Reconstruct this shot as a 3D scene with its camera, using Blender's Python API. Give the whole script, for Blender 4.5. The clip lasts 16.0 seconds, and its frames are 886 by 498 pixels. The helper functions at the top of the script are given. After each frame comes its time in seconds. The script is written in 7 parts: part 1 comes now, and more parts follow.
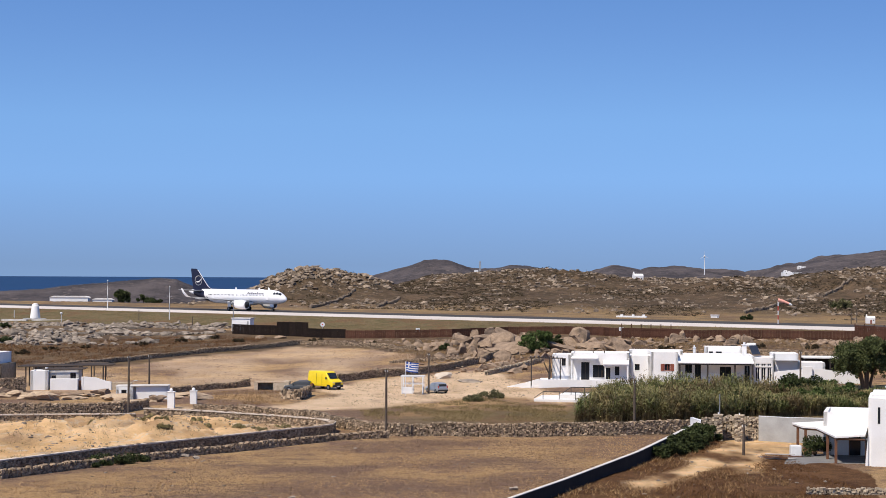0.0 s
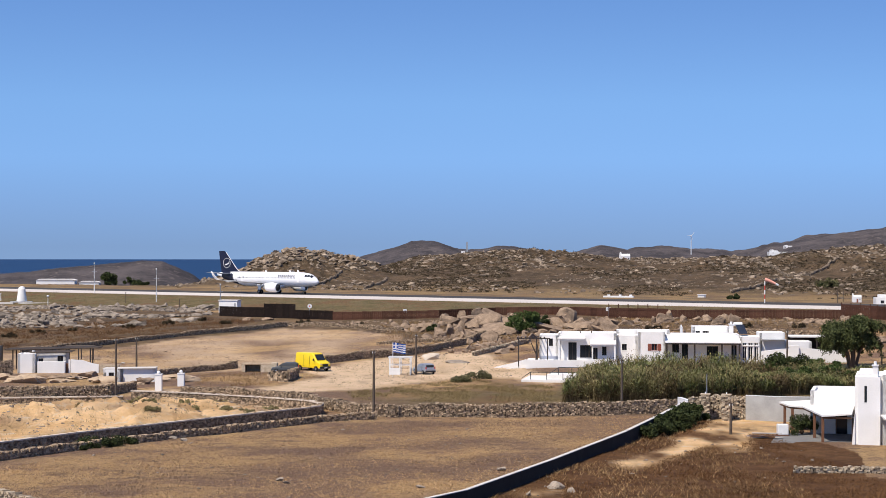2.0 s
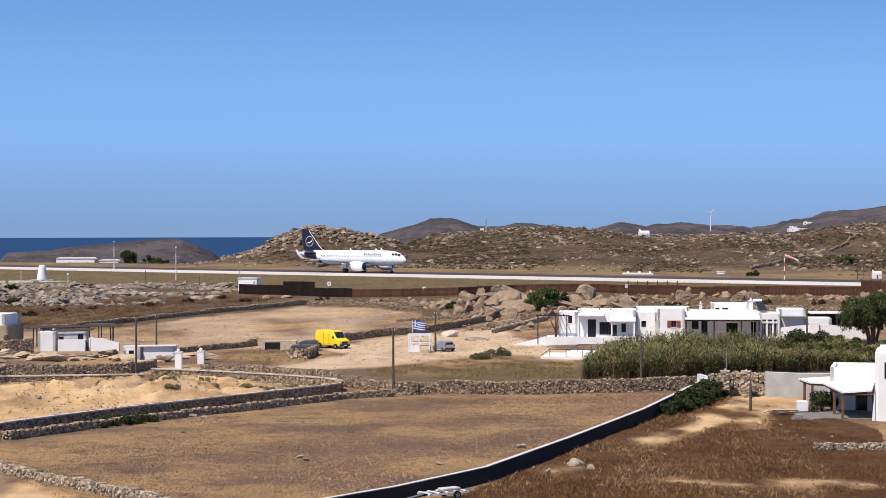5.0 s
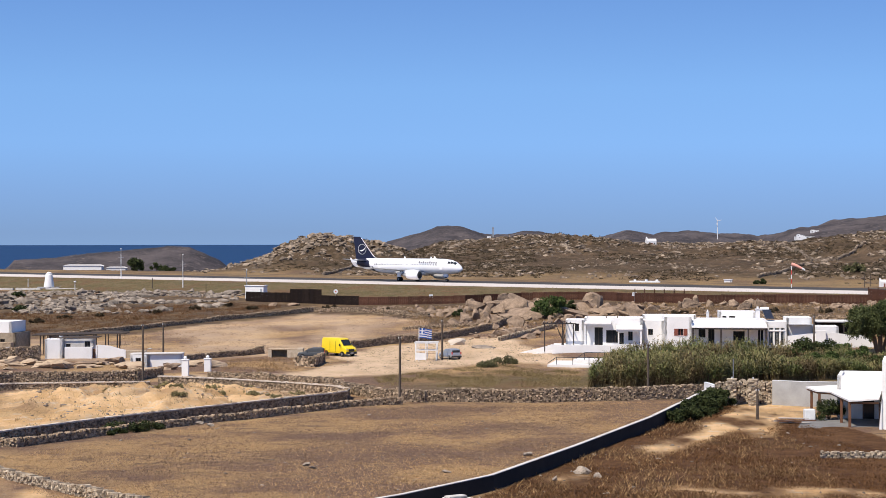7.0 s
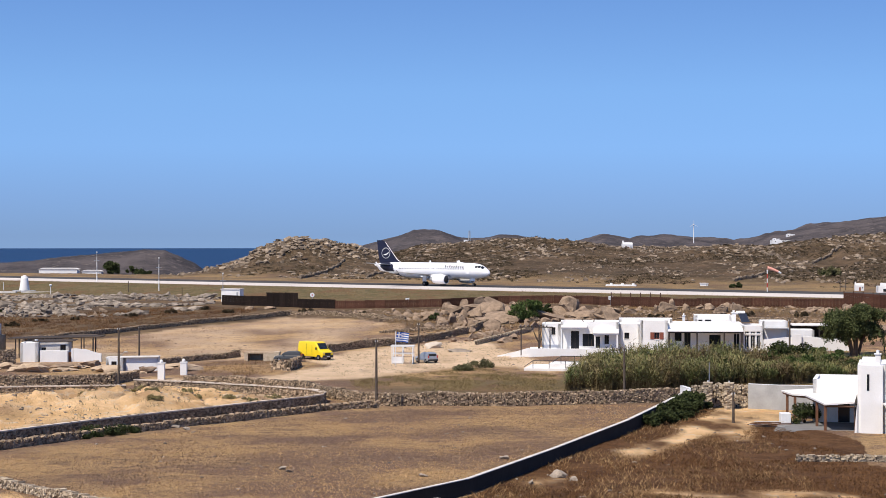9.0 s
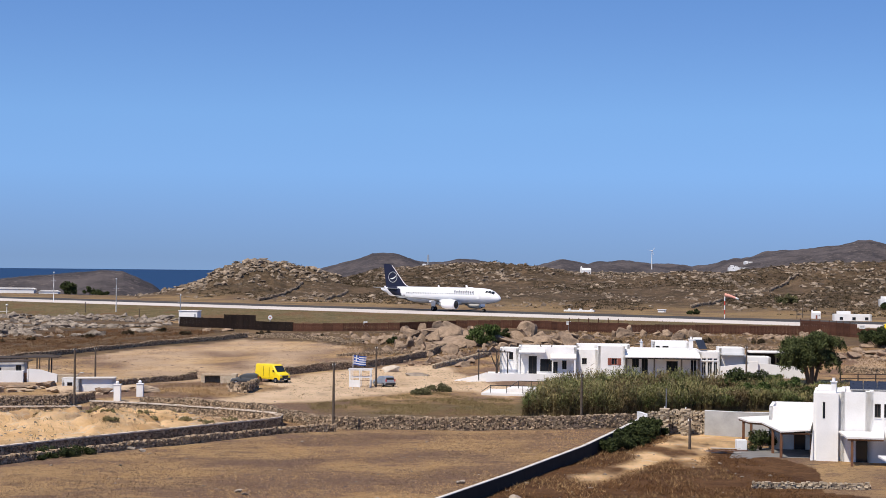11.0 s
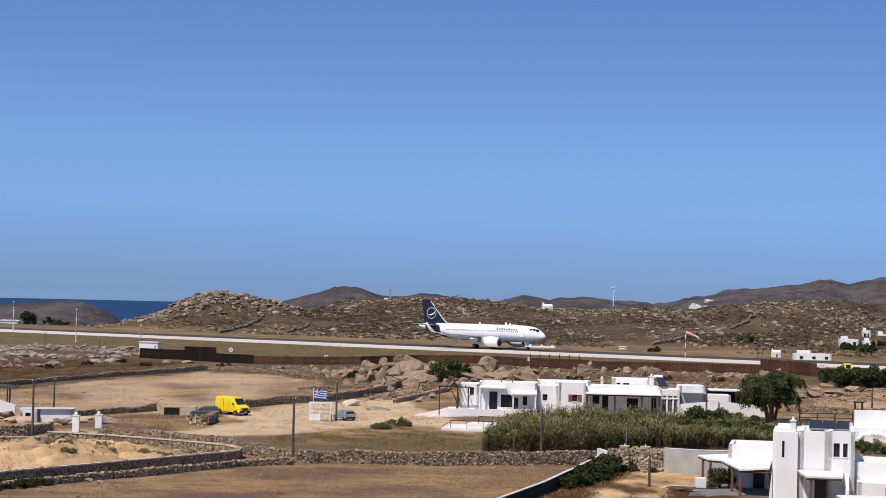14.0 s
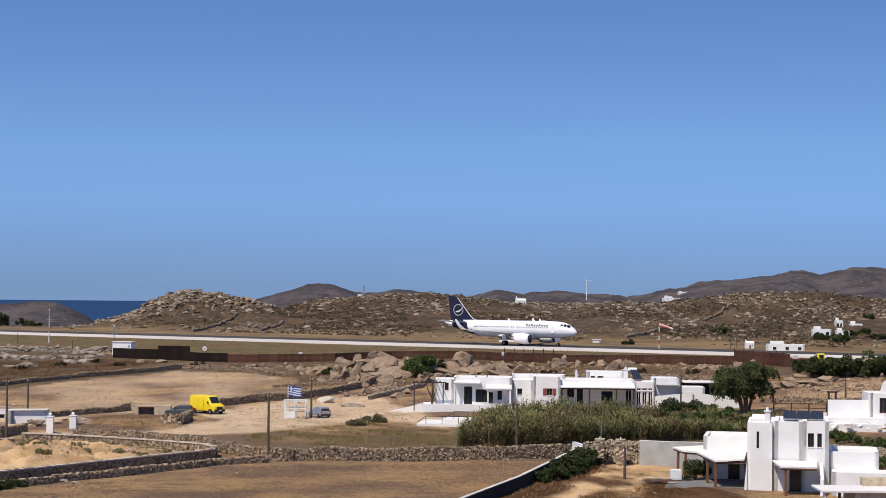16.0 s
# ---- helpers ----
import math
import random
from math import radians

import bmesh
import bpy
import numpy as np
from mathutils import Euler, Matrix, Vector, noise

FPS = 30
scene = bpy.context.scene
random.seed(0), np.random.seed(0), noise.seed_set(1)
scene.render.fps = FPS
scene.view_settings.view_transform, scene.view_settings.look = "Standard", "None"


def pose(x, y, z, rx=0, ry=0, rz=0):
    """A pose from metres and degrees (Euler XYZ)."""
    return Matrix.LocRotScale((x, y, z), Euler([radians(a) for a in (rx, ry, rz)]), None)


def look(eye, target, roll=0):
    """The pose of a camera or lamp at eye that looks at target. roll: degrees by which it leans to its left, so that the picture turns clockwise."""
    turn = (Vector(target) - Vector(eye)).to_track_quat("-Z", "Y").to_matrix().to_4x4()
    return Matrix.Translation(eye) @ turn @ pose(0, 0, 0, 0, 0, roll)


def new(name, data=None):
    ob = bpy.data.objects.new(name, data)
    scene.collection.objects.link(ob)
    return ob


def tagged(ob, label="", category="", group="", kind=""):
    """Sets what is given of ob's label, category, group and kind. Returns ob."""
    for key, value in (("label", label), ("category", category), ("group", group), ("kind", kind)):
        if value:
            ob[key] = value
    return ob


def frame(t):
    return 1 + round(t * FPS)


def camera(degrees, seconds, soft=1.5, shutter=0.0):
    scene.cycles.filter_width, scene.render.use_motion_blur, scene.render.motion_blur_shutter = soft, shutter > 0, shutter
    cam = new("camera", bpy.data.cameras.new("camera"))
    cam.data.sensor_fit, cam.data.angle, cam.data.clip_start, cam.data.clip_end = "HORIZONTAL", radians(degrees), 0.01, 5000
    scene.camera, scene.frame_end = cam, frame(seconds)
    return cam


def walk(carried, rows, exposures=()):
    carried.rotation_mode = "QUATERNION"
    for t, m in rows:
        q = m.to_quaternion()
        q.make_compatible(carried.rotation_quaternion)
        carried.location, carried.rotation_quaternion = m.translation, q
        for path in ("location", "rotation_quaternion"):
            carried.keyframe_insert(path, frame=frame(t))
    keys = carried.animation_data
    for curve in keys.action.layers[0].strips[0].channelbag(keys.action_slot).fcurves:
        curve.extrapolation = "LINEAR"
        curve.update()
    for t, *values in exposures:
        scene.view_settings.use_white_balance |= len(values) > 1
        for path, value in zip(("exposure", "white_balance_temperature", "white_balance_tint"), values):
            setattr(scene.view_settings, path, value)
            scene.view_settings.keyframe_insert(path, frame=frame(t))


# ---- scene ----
# camera: a fixed stand on a high terrace, panning by hand
EYE = Vector((0.0, 0.0, 16.0))
cam = camera(26.0, 16.0, soft=0.7)
AIM = [  # seconds, turn to the right, tilt up, roll (degrees)
    (0, 0.000, 0.498, 0.35), (0.5, 0.573, 0.328, 0.29), (1, 0.632, 0.225, 0.21), (1.5, 0.497, 0.137, 0.11),
    (2, 0.395, -0.068, 0.07), (2.5, 0.351, -0.362, 0.07), (3, 0.300, -0.639, 0.10), (3.5, 0.140, -0.766, 0.10),
    (4, -0.035, -0.789, 0.01), (6.5, -0.249, -0.574, -0.11), (7, -0.378, -0.510, -0.02), (7.5, -0.344, -0.451, 0.04),
    (8, -0.182, -0.427, 0.06), (8.5, 0.013, -0.445, 0.02), (9, 0.322, -0.404, 0.03), (9.5, 0.689, -0.270, 0.06),
    (10, 1.034, -0.017, 0.26), (12.5, 2.051, 0.723, 1.04), (13, 2.221, 0.971, 1.19), (13.5, 2.467, 1.202, 1.31),
    (14, 2.657, 1.369, 1.34), (14.5, 2.807, 1.615, 1.44), (15, 2.962, 1.862, 1.37), (15.5, 3.144, 1.760, 1.02),
    (16, 3.469, 1.250, 0.57)]


def aim(turn, tilt, roll):
    a, b = radians(turn), radians(tilt)
    way = Vector((math.sin(a) * math.cos(b), math.cos(a) * math.cos(b), math.sin(b)))
    return look(EYE, EYE + way * 100, roll)


walk(cam, [(t, aim(a, b, c)) for t, a, b, c in AIM], exposures=[(0, 0.37), (2.5, 0.43), (8.5, 0.46), (10, 0.41), (12.5, 0.29), (16, 0.19)])

# daylight: high clear sun from the side, behind the stand
SUN_EL, SUN_AZ = radians(57), radians(-138)  # azimuth clockwise from +y
world = bpy.data.worlds.new("sky")
scene.world = world
world.use_nodes = True
wn = world.node_tree
sky = wn.nodes.new("ShaderNodeTexSky")
sky.sky_type, sky.sun_disc = "NISHITA", False
sky.sun_elevation, sky.sun_rotation = SUN_EL, SUN_AZ
sky.altitude, sky.air_density, sky.dust_density, sky.ozone_density = 200, 1.0, 0.2, 5.0
wco, lift = wn.nodes.new("ShaderNodeTexCoord"), wn.nodes.new("ShaderNodeMapping")
lift.inputs["Location"].default_value = (0, 0, 0.2)  # a clear dry sky, blue down to the sea
wn.links.new(wco.outputs["Generated"], lift.inputs["Vector"])
wn.links.new(lift.outputs[0], sky.inputs["Vector"])
deep = wn.nodes.new("ShaderNodeMix")  # deeper blue of very dry air
deep.data_type, deep.blend_type = "RGBA", "MULTIPLY"
deep.inputs[0].default_value, deep.inputs[7].default_value = 1.0, (0.97, 1.1, 1.27, 1)
wn.links.new(sky.outputs[0], deep.inputs[6])
height, low_air = wn.nodes.new("ShaderNodeSeparateXYZ"), wn.nodes.new("ShaderNodeValToRGB")  # dusty air low over the sea
wn.links.new(wco.outputs["Generated"], height.inputs[0])
wn.links.new(height.outputs[2], low_air.inputs[0])
for at, tone in ((0.0, (0.90, 0.74, 0.66)), (0.02, (1.02, 0.90, 0.83)), (0.045, (1.16, 1.12, 1.04)), (0.075, (1.16, 1.16, 1.08)), (0.12, (0.98, 1.01, 1.02)), (0.16, (0.84, 0.92, 0.98))):
    stop = low_air.color_ramp.elements.new(at)
    stop.color = (*tone, 1)
low_air.color_ramp.elements.remove(low_air.color_ramp.elements[0])
low_air.color_ramp.elements[-1].color = (0.6, 0.74, 0.9, 1)
dusty = wn.nodes.new("ShaderNodeMix")
dusty.data_type, dusty.blend_type = "RGBA", "MULTIPLY"
dusty.inputs[0].default_value = 1.0
wn.links.new(deep.outputs[2], dusty.inputs[6])
wn.links.new(low_air.outputs[0], dusty.inputs[7])
wn.links.new(dusty.outputs[2], wn.nodes["Background"].inputs[0])
wn.nodes["Background"].inputs[1].default_value = 0.1
sun = new("sun", bpy.data.lights.new("sun", "SUN"))
sun.data.energy, sun.data.angle, sun.data.color = 4.4, radians(0.53), (1.0, 0.90, 0.76)
to_sun = Vector((math.sin(SUN_AZ) * math.cos(SUN_EL), math.cos(SUN_AZ) * math.cos(SUN_EL), math.sin(SUN_EL)))
sun.matrix_world = look(to_sun * 300, (0, 0, 0))


# ---- materials ----
def material(name, base, other=None, rough=0.8, scale=3.0, fine=30.0, bump=0.3, metal=0.0, spots=None, island=0.0, obrandom=0.0, detail=6.0, amount=0.5):
    """Base colour broken up at two scales, with fine relief."""
    m = bpy.data.materials.new(name)
    m.use_nodes = True
    n, l = m.node_tree.nodes, m.node_tree.links
    bs = n["Principled BSDF"]
    bs.inputs["Roughness"].default_value, bs.inputs["Metallic"].default_value = rough, metal
    if rough >= 0.7:
        bs.inputs["Specular IOR Level"].default_value = 0.12
    co = n.new("ShaderNodeTexCoord").outputs["Object"]
    big = n.new("ShaderNodeTexNoise")
    big.inputs["Scale"].default_value, big.inputs["Detail"].default_value = scale, detail
    small = n.new("ShaderNodeTexNoise")
    small.inputs["Scale"].default_value, small.inputs["Detail"].default_value = fine, 4
    for x in (big, small):
        l.new(co, x.inputs["Vector"])
    other = other or tuple(c * 0.72 for c in base)
    mix = n.new("ShaderNodeMix")
    mix.data_type = "RGBA"
    mix.inputs[6].default_value, mix.inputs[7].default_value = (*base, 1), (*other, 1)
    ramp = n.new("ShaderNodeMapRange")
    ramp.inputs[1].default_value, ramp.inputs[2].default_value = 0.5 - 0.3 * amount, 0.5 + 0.3 * amount
    add = n.new("ShaderNodeMath")
    add.operation = "MULTIPLY_ADD"
    add.inputs[1].default_value = 0.35
    l.new(small.outputs[0], add.inputs[0])
    sub = n.new("ShaderNodeMath")
    sub.operation = "MULTIPLY_ADD"
    sub.inputs[1].default_value, sub.inputs[2].default_value = 0.65, 0.0
    l.new(big.outputs[0], sub.inputs[0])
    l.new(sub.outputs[0], add.inputs[2])
    l.new(add.outputs[0], ramp.inputs[0])
    l.new(ramp.outputs[0], mix.inputs[0])
    out = mix.outputs[2]
    if island or obrandom:
        src = n.new("ShaderNodeNewGeometry").outputs["Random Per Island"] if island else n.new("ShaderNodeObjectInfo").outputs["Random"]
        mr = n.new("ShaderNodeMapRange")
        k = island or obrandom
        mr.inputs[3].default_value, mr.inputs[4].default_value = 1 - k, 1 + k
        l.new(src, mr.inputs[0])
        hs = n.new("ShaderNodeHueSaturation")
        l.new(mr.outputs[0], hs.inputs["Value"])
        l.new(out, hs.inputs["Color"])
        out = hs.outputs[0]
    l.new(out, bs.inputs["Base Color"])
    if bump:
        b = n.new("ShaderNodeBump")
        b.inputs["Strength"].default_value, b.inputs["Distance"].default_value = bump, 0.05
        l.new(add.outputs[0], b.inputs["Height"])
        l.new(b.outputs[0], bs.inputs["Normal"])
    return m


M = {}
M["white"] = material("whitewash", (0.80, 0.79, 0.78), (0.70, 0.69, 0.67), 0.85, 0.5, 9, 0.15)
M["cream"] = material("roof_screed", (0.74, 0.72, 0.70), (0.62, 0.59, 0.56), 0.9, 0.4, 6, 0.15)
M["glass"] = material("dark_glass", (0.02, 0.025, 0.03), None, 0.12, 1, 5, 0)
M["wood"] = material("stained_wood", (0.16, 0.07, 0.03), (0.09, 0.035, 0.015), 0.6, 2, 30, 0.3)
M["darkwood"] = material("dark_wood", (0.035, 0.025, 0.02), None, 0.6, 2, 30, 0.2)
M["redwood"] = material("red_shutter_paint", (0.25, 0.07, 0.04), None, 0.6, 2, 30, 0.2)
M["pole"] = material("weathered_pole", (0.07, 0.05, 0.04), (0.12, 0.10, 0.08), 0.9, 3, 40, 0.4)
M["concrete"] = material("concrete", (0.42, 0.42, 0.41), (0.30, 0.30, 0.29), 0.9, 0.7, 12, 0.3)
M["stone"] = material("dry_stone", (0.43, 0.325, 0.22), (0.17, 0.125, 0.085), 0.95, 2.5, 18, 0.6, island=0.5)
M["palestone"] = material("pale_stone", (0.46, 0.38, 0.28), (0.28, 0.22, 0.155), 0.95, 2.5, 18, 0.5, island=0.4)
M["rock"] = material("granite", (0.40, 0.29, 0.20), (0.11, 0.08, 0.058), 0.95, 0.9, 6, 1.0, amount=0.8)
M["hillrock"] = material("hill_granite", (0.33, 0.26, 0.19), (0.12, 0.092, 0.07), 0.95, 0.5, 3, 0.9, island=0.35)
M["metal"] = material("galvanised", (0.45, 0.46, 0.47), None, 0.4, 3, 30, 0.05, metal=0.8)
M["paintwhite"] = material("white_paint", (0.78, 0.78, 0.77), (0.66, 0.66, 0.65), 0.5, 2, 20, 0.05)
M["paintred"] = material("red_paint", (0.55, 0.05, 0.03), None, 0.5, 2, 20, 0.05)
M["orange"] = material("orange_cloth", (0.74, 0.36, 0.28), None, 0.8, 2, 20, 0.1)
M["fence"] = material("rusty_brown_fence", (0.095, 0.044, 0.028), (0.065, 0.03, 0.02), 0.7, 1.5, 12, 0.2, obrandom=0.2)
# near-black for turned-away fence sections, shade put into colour; and for the drum
M["fencedark"] = material("dark_fence", (0.02, 0.013, 0.01), None, 0.7, 1.5, 12, 0.2, obrandom=0.2)
M["asphalt"] = material("runway_asphalt", (0.05, 0.047, 0.045), (0.07, 0.065, 0.06), 0.9, 0.1, 3, 0.2)
M["shoulder"] = material("runway_concrete", (0.60, 0.545, 0.50), (0.48, 0.43, 0.39), 0.9, 0.06, 2, 0.2)
M["yellow"] = material("yellow_van_paint", (0.80, 0.60, 0.01), (0.76, 0.55, 0.01), 0.35, 1, 8, 0.02)
M["tyre"] = material("tyre_rubber", (0.015, 0.015, 0.015), None, 0.85, 5, 40, 0.1)
M["rim"] = material("wheel_rim", (0.35, 0.35, 0.36), None, 0.4, 5, 40, 0.0, metal=0.7)
M["blackplastic"] = material("black_plastic", (0.02, 0.02, 0.022), None, 0.5, 5, 40, 0.1)
M["silver"] = material("silver_car_paint", (0.42, 0.44, 0.46), None, 0.3, 2, 20, 0.0, metal=0.5)
M["slate"] = material("dark_car_paint", (0.05, 0.055, 0.06), None, 0.45, 2, 20, 0.0)
M["lamp"] = material("lamp_lens", (0.6, 0.58, 0.55), None, 0.15, 2, 20, 0.0)
M["planewhite"] = material("aircraft_white", (0.80, 0.80, 0.81), (0.74, 0.74, 0.75), 0.3, 0.15, 4, 0.0)
M["navy"] = material("aircraft_navy", (0.005, 0.007, 0.03), (0.004, 0.006, 0.024), 0.5, 0.3, 4, 0.0)
M["planegrey"] = material("aircraft_grey", (0.38, 0.39, 0.40), None, 0.4, 0.5, 5, 0.0)
M["flagblue"] = material("flag_blue", (0.03, 0.10, 0.38), None, 0.8, 2, 20, 0.1)
M["flagwhite"] = material("flag_white", (0.78, 0.78, 0.78), None, 0.8, 2, 20, 0.1)
M["leaf"] = material("leaf_green", (0.075, 0.105, 0.03), (0.04, 0.06, 0.018), 0.7, 0.4, 5, 0.0, island=0.45)
M["darkleaf"] = material("dark_leaf", (0.048, 0.06, 0.02), (0.026, 0.034, 0.012), 0.7, 0.4, 5, 0.0, island=0.45)
M["reed"] = material("reed_green", (0.108, 0.136, 0.042), (0.22, 0.175, 0.08), 0.7, 0.28, 4, 0.0, island=0.5, amount=0.4)
M["dryreed"] = material("dry_reed", (0.17, 0.125, 0.06), (0.09, 0.065, 0.032), 0.8, 0.3, 4, 0.0, island=0.4)
M["straw"] = material("dry_grass", (0.46, 0.295, 0.145), (0.21, 0.138, 0.095), 0.9, 0.08, 1.5, 0.0, island=0.3, amount=0.22)
M["seedgrass"] = material("seed_grass", (0.31, 0.195, 0.095), (0.18, 0.11, 0.052), 0.9, 0.1, 1.5, 0.0, island=0.4)
M["redscrub"] = material("red_dry_scrub", (0.165, 0.083, 0.035), (0.09, 0.046, 0.022), 0.9, 0.1, 1.5, 0.0, island=0.25)
M["bark"] = material("bark", (0.10, 0.075, 0.055), None, 0.9, 3, 25, 0.6)
M["panel"] = material("solar_glass", (0.03, 0.035, 0.05), None, 0.2, 3, 25, 0.0)


# ---- mesh helpers ----
def link(name, bm, mat, parent=None, smooth=False):
    me = bpy.data.meshes.new(name)
    bm.to_mesh(me)
    bm.free()
    for mm in (mat if isinstance(mat, (list, tuple)) else [mat]):
        me.materials.append(M[mm] if isinstance(mm, str) else mm)
    if smooth:
        for p in me.polygons:
            p.use_smooth = True
    ob = new(name, me)
    ob.parent = parent
    return ob


def part(name, bm, mat, parent, label="", smooth=False):
    ob = link(name, bm, mat, parent, smooth)
    return tagged(ob, label) if label else ob


def thing(name, label, category, m=None, group="", kind=""):
    ob = new(name)
    ob.matrix_basis = m or Matrix()
    return tagged(ob, label, category, group, kind)


def add_box(bm, x0, x1, y0, y1, z0, z1, m=None, bevel=0.0):
    g = bmesh.ops.create_cube(bm, size=1.0)
    vs = g["verts"]
    bmesh.ops.scale(bm, vec=(x1 - x0, y1 - y0, z1 - z0), verts=vs)
    bmesh.ops.translate(bm, vec=((x0 + x1) / 2, (y0 + y1) / 2, (z0 + z1) / 2), verts=vs)
    if bevel:
        es = list({e for v in vs for e in v.link_edges})
        r = bmesh.ops.bevel(bm, geom=es, offset=bevel, segments=2, affect="EDGES", profile=0.6)
        vs = list({v for f in r["faces"] for v in f.verts} | {v for v in vs if v.is_valid})
    if m is not None:
        bmesh.ops.transform(bm, matrix=m, verts=vs)
    return vs


def box(x0, x1, y0, y1, z0, z1, m=None, bevel=0.0):
    bm = bmesh.new()
    add_box(bm, x0, x1, y0, y1, z0, z1, m, bevel)
    return bm


def tube(points, radii, sides=8, bm=None, caps=True):
    """A tapering tube through the points."""
    bm = bm or bmesh.new()
    rings = []
    pts = [Vector(p) for p in points]
    for i, p in enumerate(pts):
        way = (pts[min(i + 1, len(pts) - 1)] - pts[max(i - 1, 0)]).normalized()
        q = way.to_track_quat("Z", "Y")
        r = radii[i] if isinstance(radii, (list, tuple)) else radii
        rings.append([bm.verts.new(p + q @ Vector((r * math.cos(a), r * math.sin(a), 0))) for a in [2 * math.pi * k / sides for k in range(sides)]])
    for a, b in zip(rings, rings[1:]):
        for k in range(sides):
            bm.faces.new((a[k], a[(k + 1) % sides], b[(k + 1) % sides], b[k]))
    if caps:
        bm.faces.new(rings[0][::-1])
        bm.faces.new(rings[-1])
    return bm


def prism(outline, depth, bm=None, m=None):
    """A flat outline (x, z) given depth along y, centred."""
    bm = bm or bmesh.new()
    a = [bm.verts.new((x, -depth / 2, z)) for x, z in outline]
    b = [bm.verts.new((x, depth / 2, z)) for x, z in outline]
    n = len(a)
    bm.faces.new(a)
    bm.faces.new(b[::-1])
    for k in range(n):
        bm.faces.new((a[k], b[k], b[(k + 1) % n], a[(k + 1) % n]))
    bmesh.ops.recalc_face_normals(bm, faces=bm.faces[:])
    if m is not None:
        bmesh.ops.transform(bm, matrix=m, verts=a + b)
    return bm


def loft(sections, caps=True):
    """Joins equal rings of points."""
    bm = bmesh.new()
    rings = [[bm.verts.new(p) for p in s] for s in sections]
    n = len(rings[0])
    for a, b in zip(rings, rings[1:]):
        for k in range(n):
            bm.faces.new((a[k], a[(k + 1) % n], b[(k + 1) % n], b[k]))
    if caps:
        bm.faces.new(rings[0][::-1])
        bm.faces.new(rings[-1])
    bmesh.ops.recalc_face_normals(bm, faces=bm.faces[:])
    return bm


def raw(name, verts, faces, mat, parent=None, smooth=False):
    me = bpy.data.meshes.new(name)
    me.from_pydata(verts, [], faces)
    for mm in (mat if isinstance(mat, (list, tuple)) else [mat]):
        me.materials.append(M[mm])
    if smooth:
        me.polygons.foreach_set("use_smooth", [True] * len(me.polygons))
    ob = new(name, me)
    ob.parent = parent
    return ob


# ---- lie of the land ----
P0, HEAD = (-47.6, 535.4), radians(-36.7)  # a point of the runway's centre line, and its heading
HX, HY = math.cos(HEAD), math.sin(HEAD)


def along(x, y):
    dx, dy = x - P0[0], y - P0[1]
    return dx * HX + dy * HY, dx * HY - dy * HX


def at_runway(s, v):
    return P0[0] + s * HX + v * HY, P0[1] + s * HY - v * HX


def sm(a, b, x):
    t = np.clip((x - a) / (b - a), 0, 1)
    return t * t * (3 - 2 * t)


def hash2(i, j, seed):
    h = np.sin(i * 127.1 + j * 311.7 + seed * 74.7) * 43758.5453
    return h - np.floor(h)


def vnoise(x, y, seed=0):
    i, j = np.floor(x), np.floor(y)
    u, w = x - i, y - j
    u, w = u * u * (3 - 2 * u), w * w * (3 - 2 * w)
    a = hash2(i, j, seed) * (1 - u) + hash2(i + 1, j, seed) * u
    b = hash2(i, j + 1, seed) * (1 - u) + hash2(i + 1, j + 1, seed) * u
    return a * (1 - w) + b * w


def fbm(x, y, octaves=4, seed=0):
    t, k, n = 0, 0.5, 0
    for o in range(octaves):
        t, n = t + k * vnoise(x * 2 ** o, y * 2 ** o, seed + o), n + k
        k *= 0.5
    return t / n


def cells(x, y, seed=0):
    """Flat-topped lumps: the height of the nearest of jittered points."""
    i, j = np.floor(x), np.floor(y)
    best, val = np.full_like(x, 9.0), np.zeros_like(x)
    for a in (-1, 0, 1):
        for b in (-1, 0, 1):
            px, py = i + a + hash2(i + a, j + b, seed), j + b + hash2(i + a, j + b, seed + 5)
            d = (px - x) ** 2 + (py - y) ** 2
            near = d < best
            best, val = np.where(near, d, best), np.where(near, hash2(i + a, j + b, seed + 9), val)
    return val * (1 - np.clip(best, 0, 1))


def bump2(x, y, cx, cy, rx, ry, turn=0.0):
    c, s = math.cos(radians(turn)), math.sin(radians(turn))
    a, b = ((x - cx) * c + (y - cy) * s) / rx, (-(x - cx) * s + (y - cy) * c) / ry
    return np.exp(-(a * a + b * b))


def plot_side(x, y):
    """Metres behind the wall of the sandy plot."""
    return (x + 37) * -0.83 + (y - 165.5) * 0.56


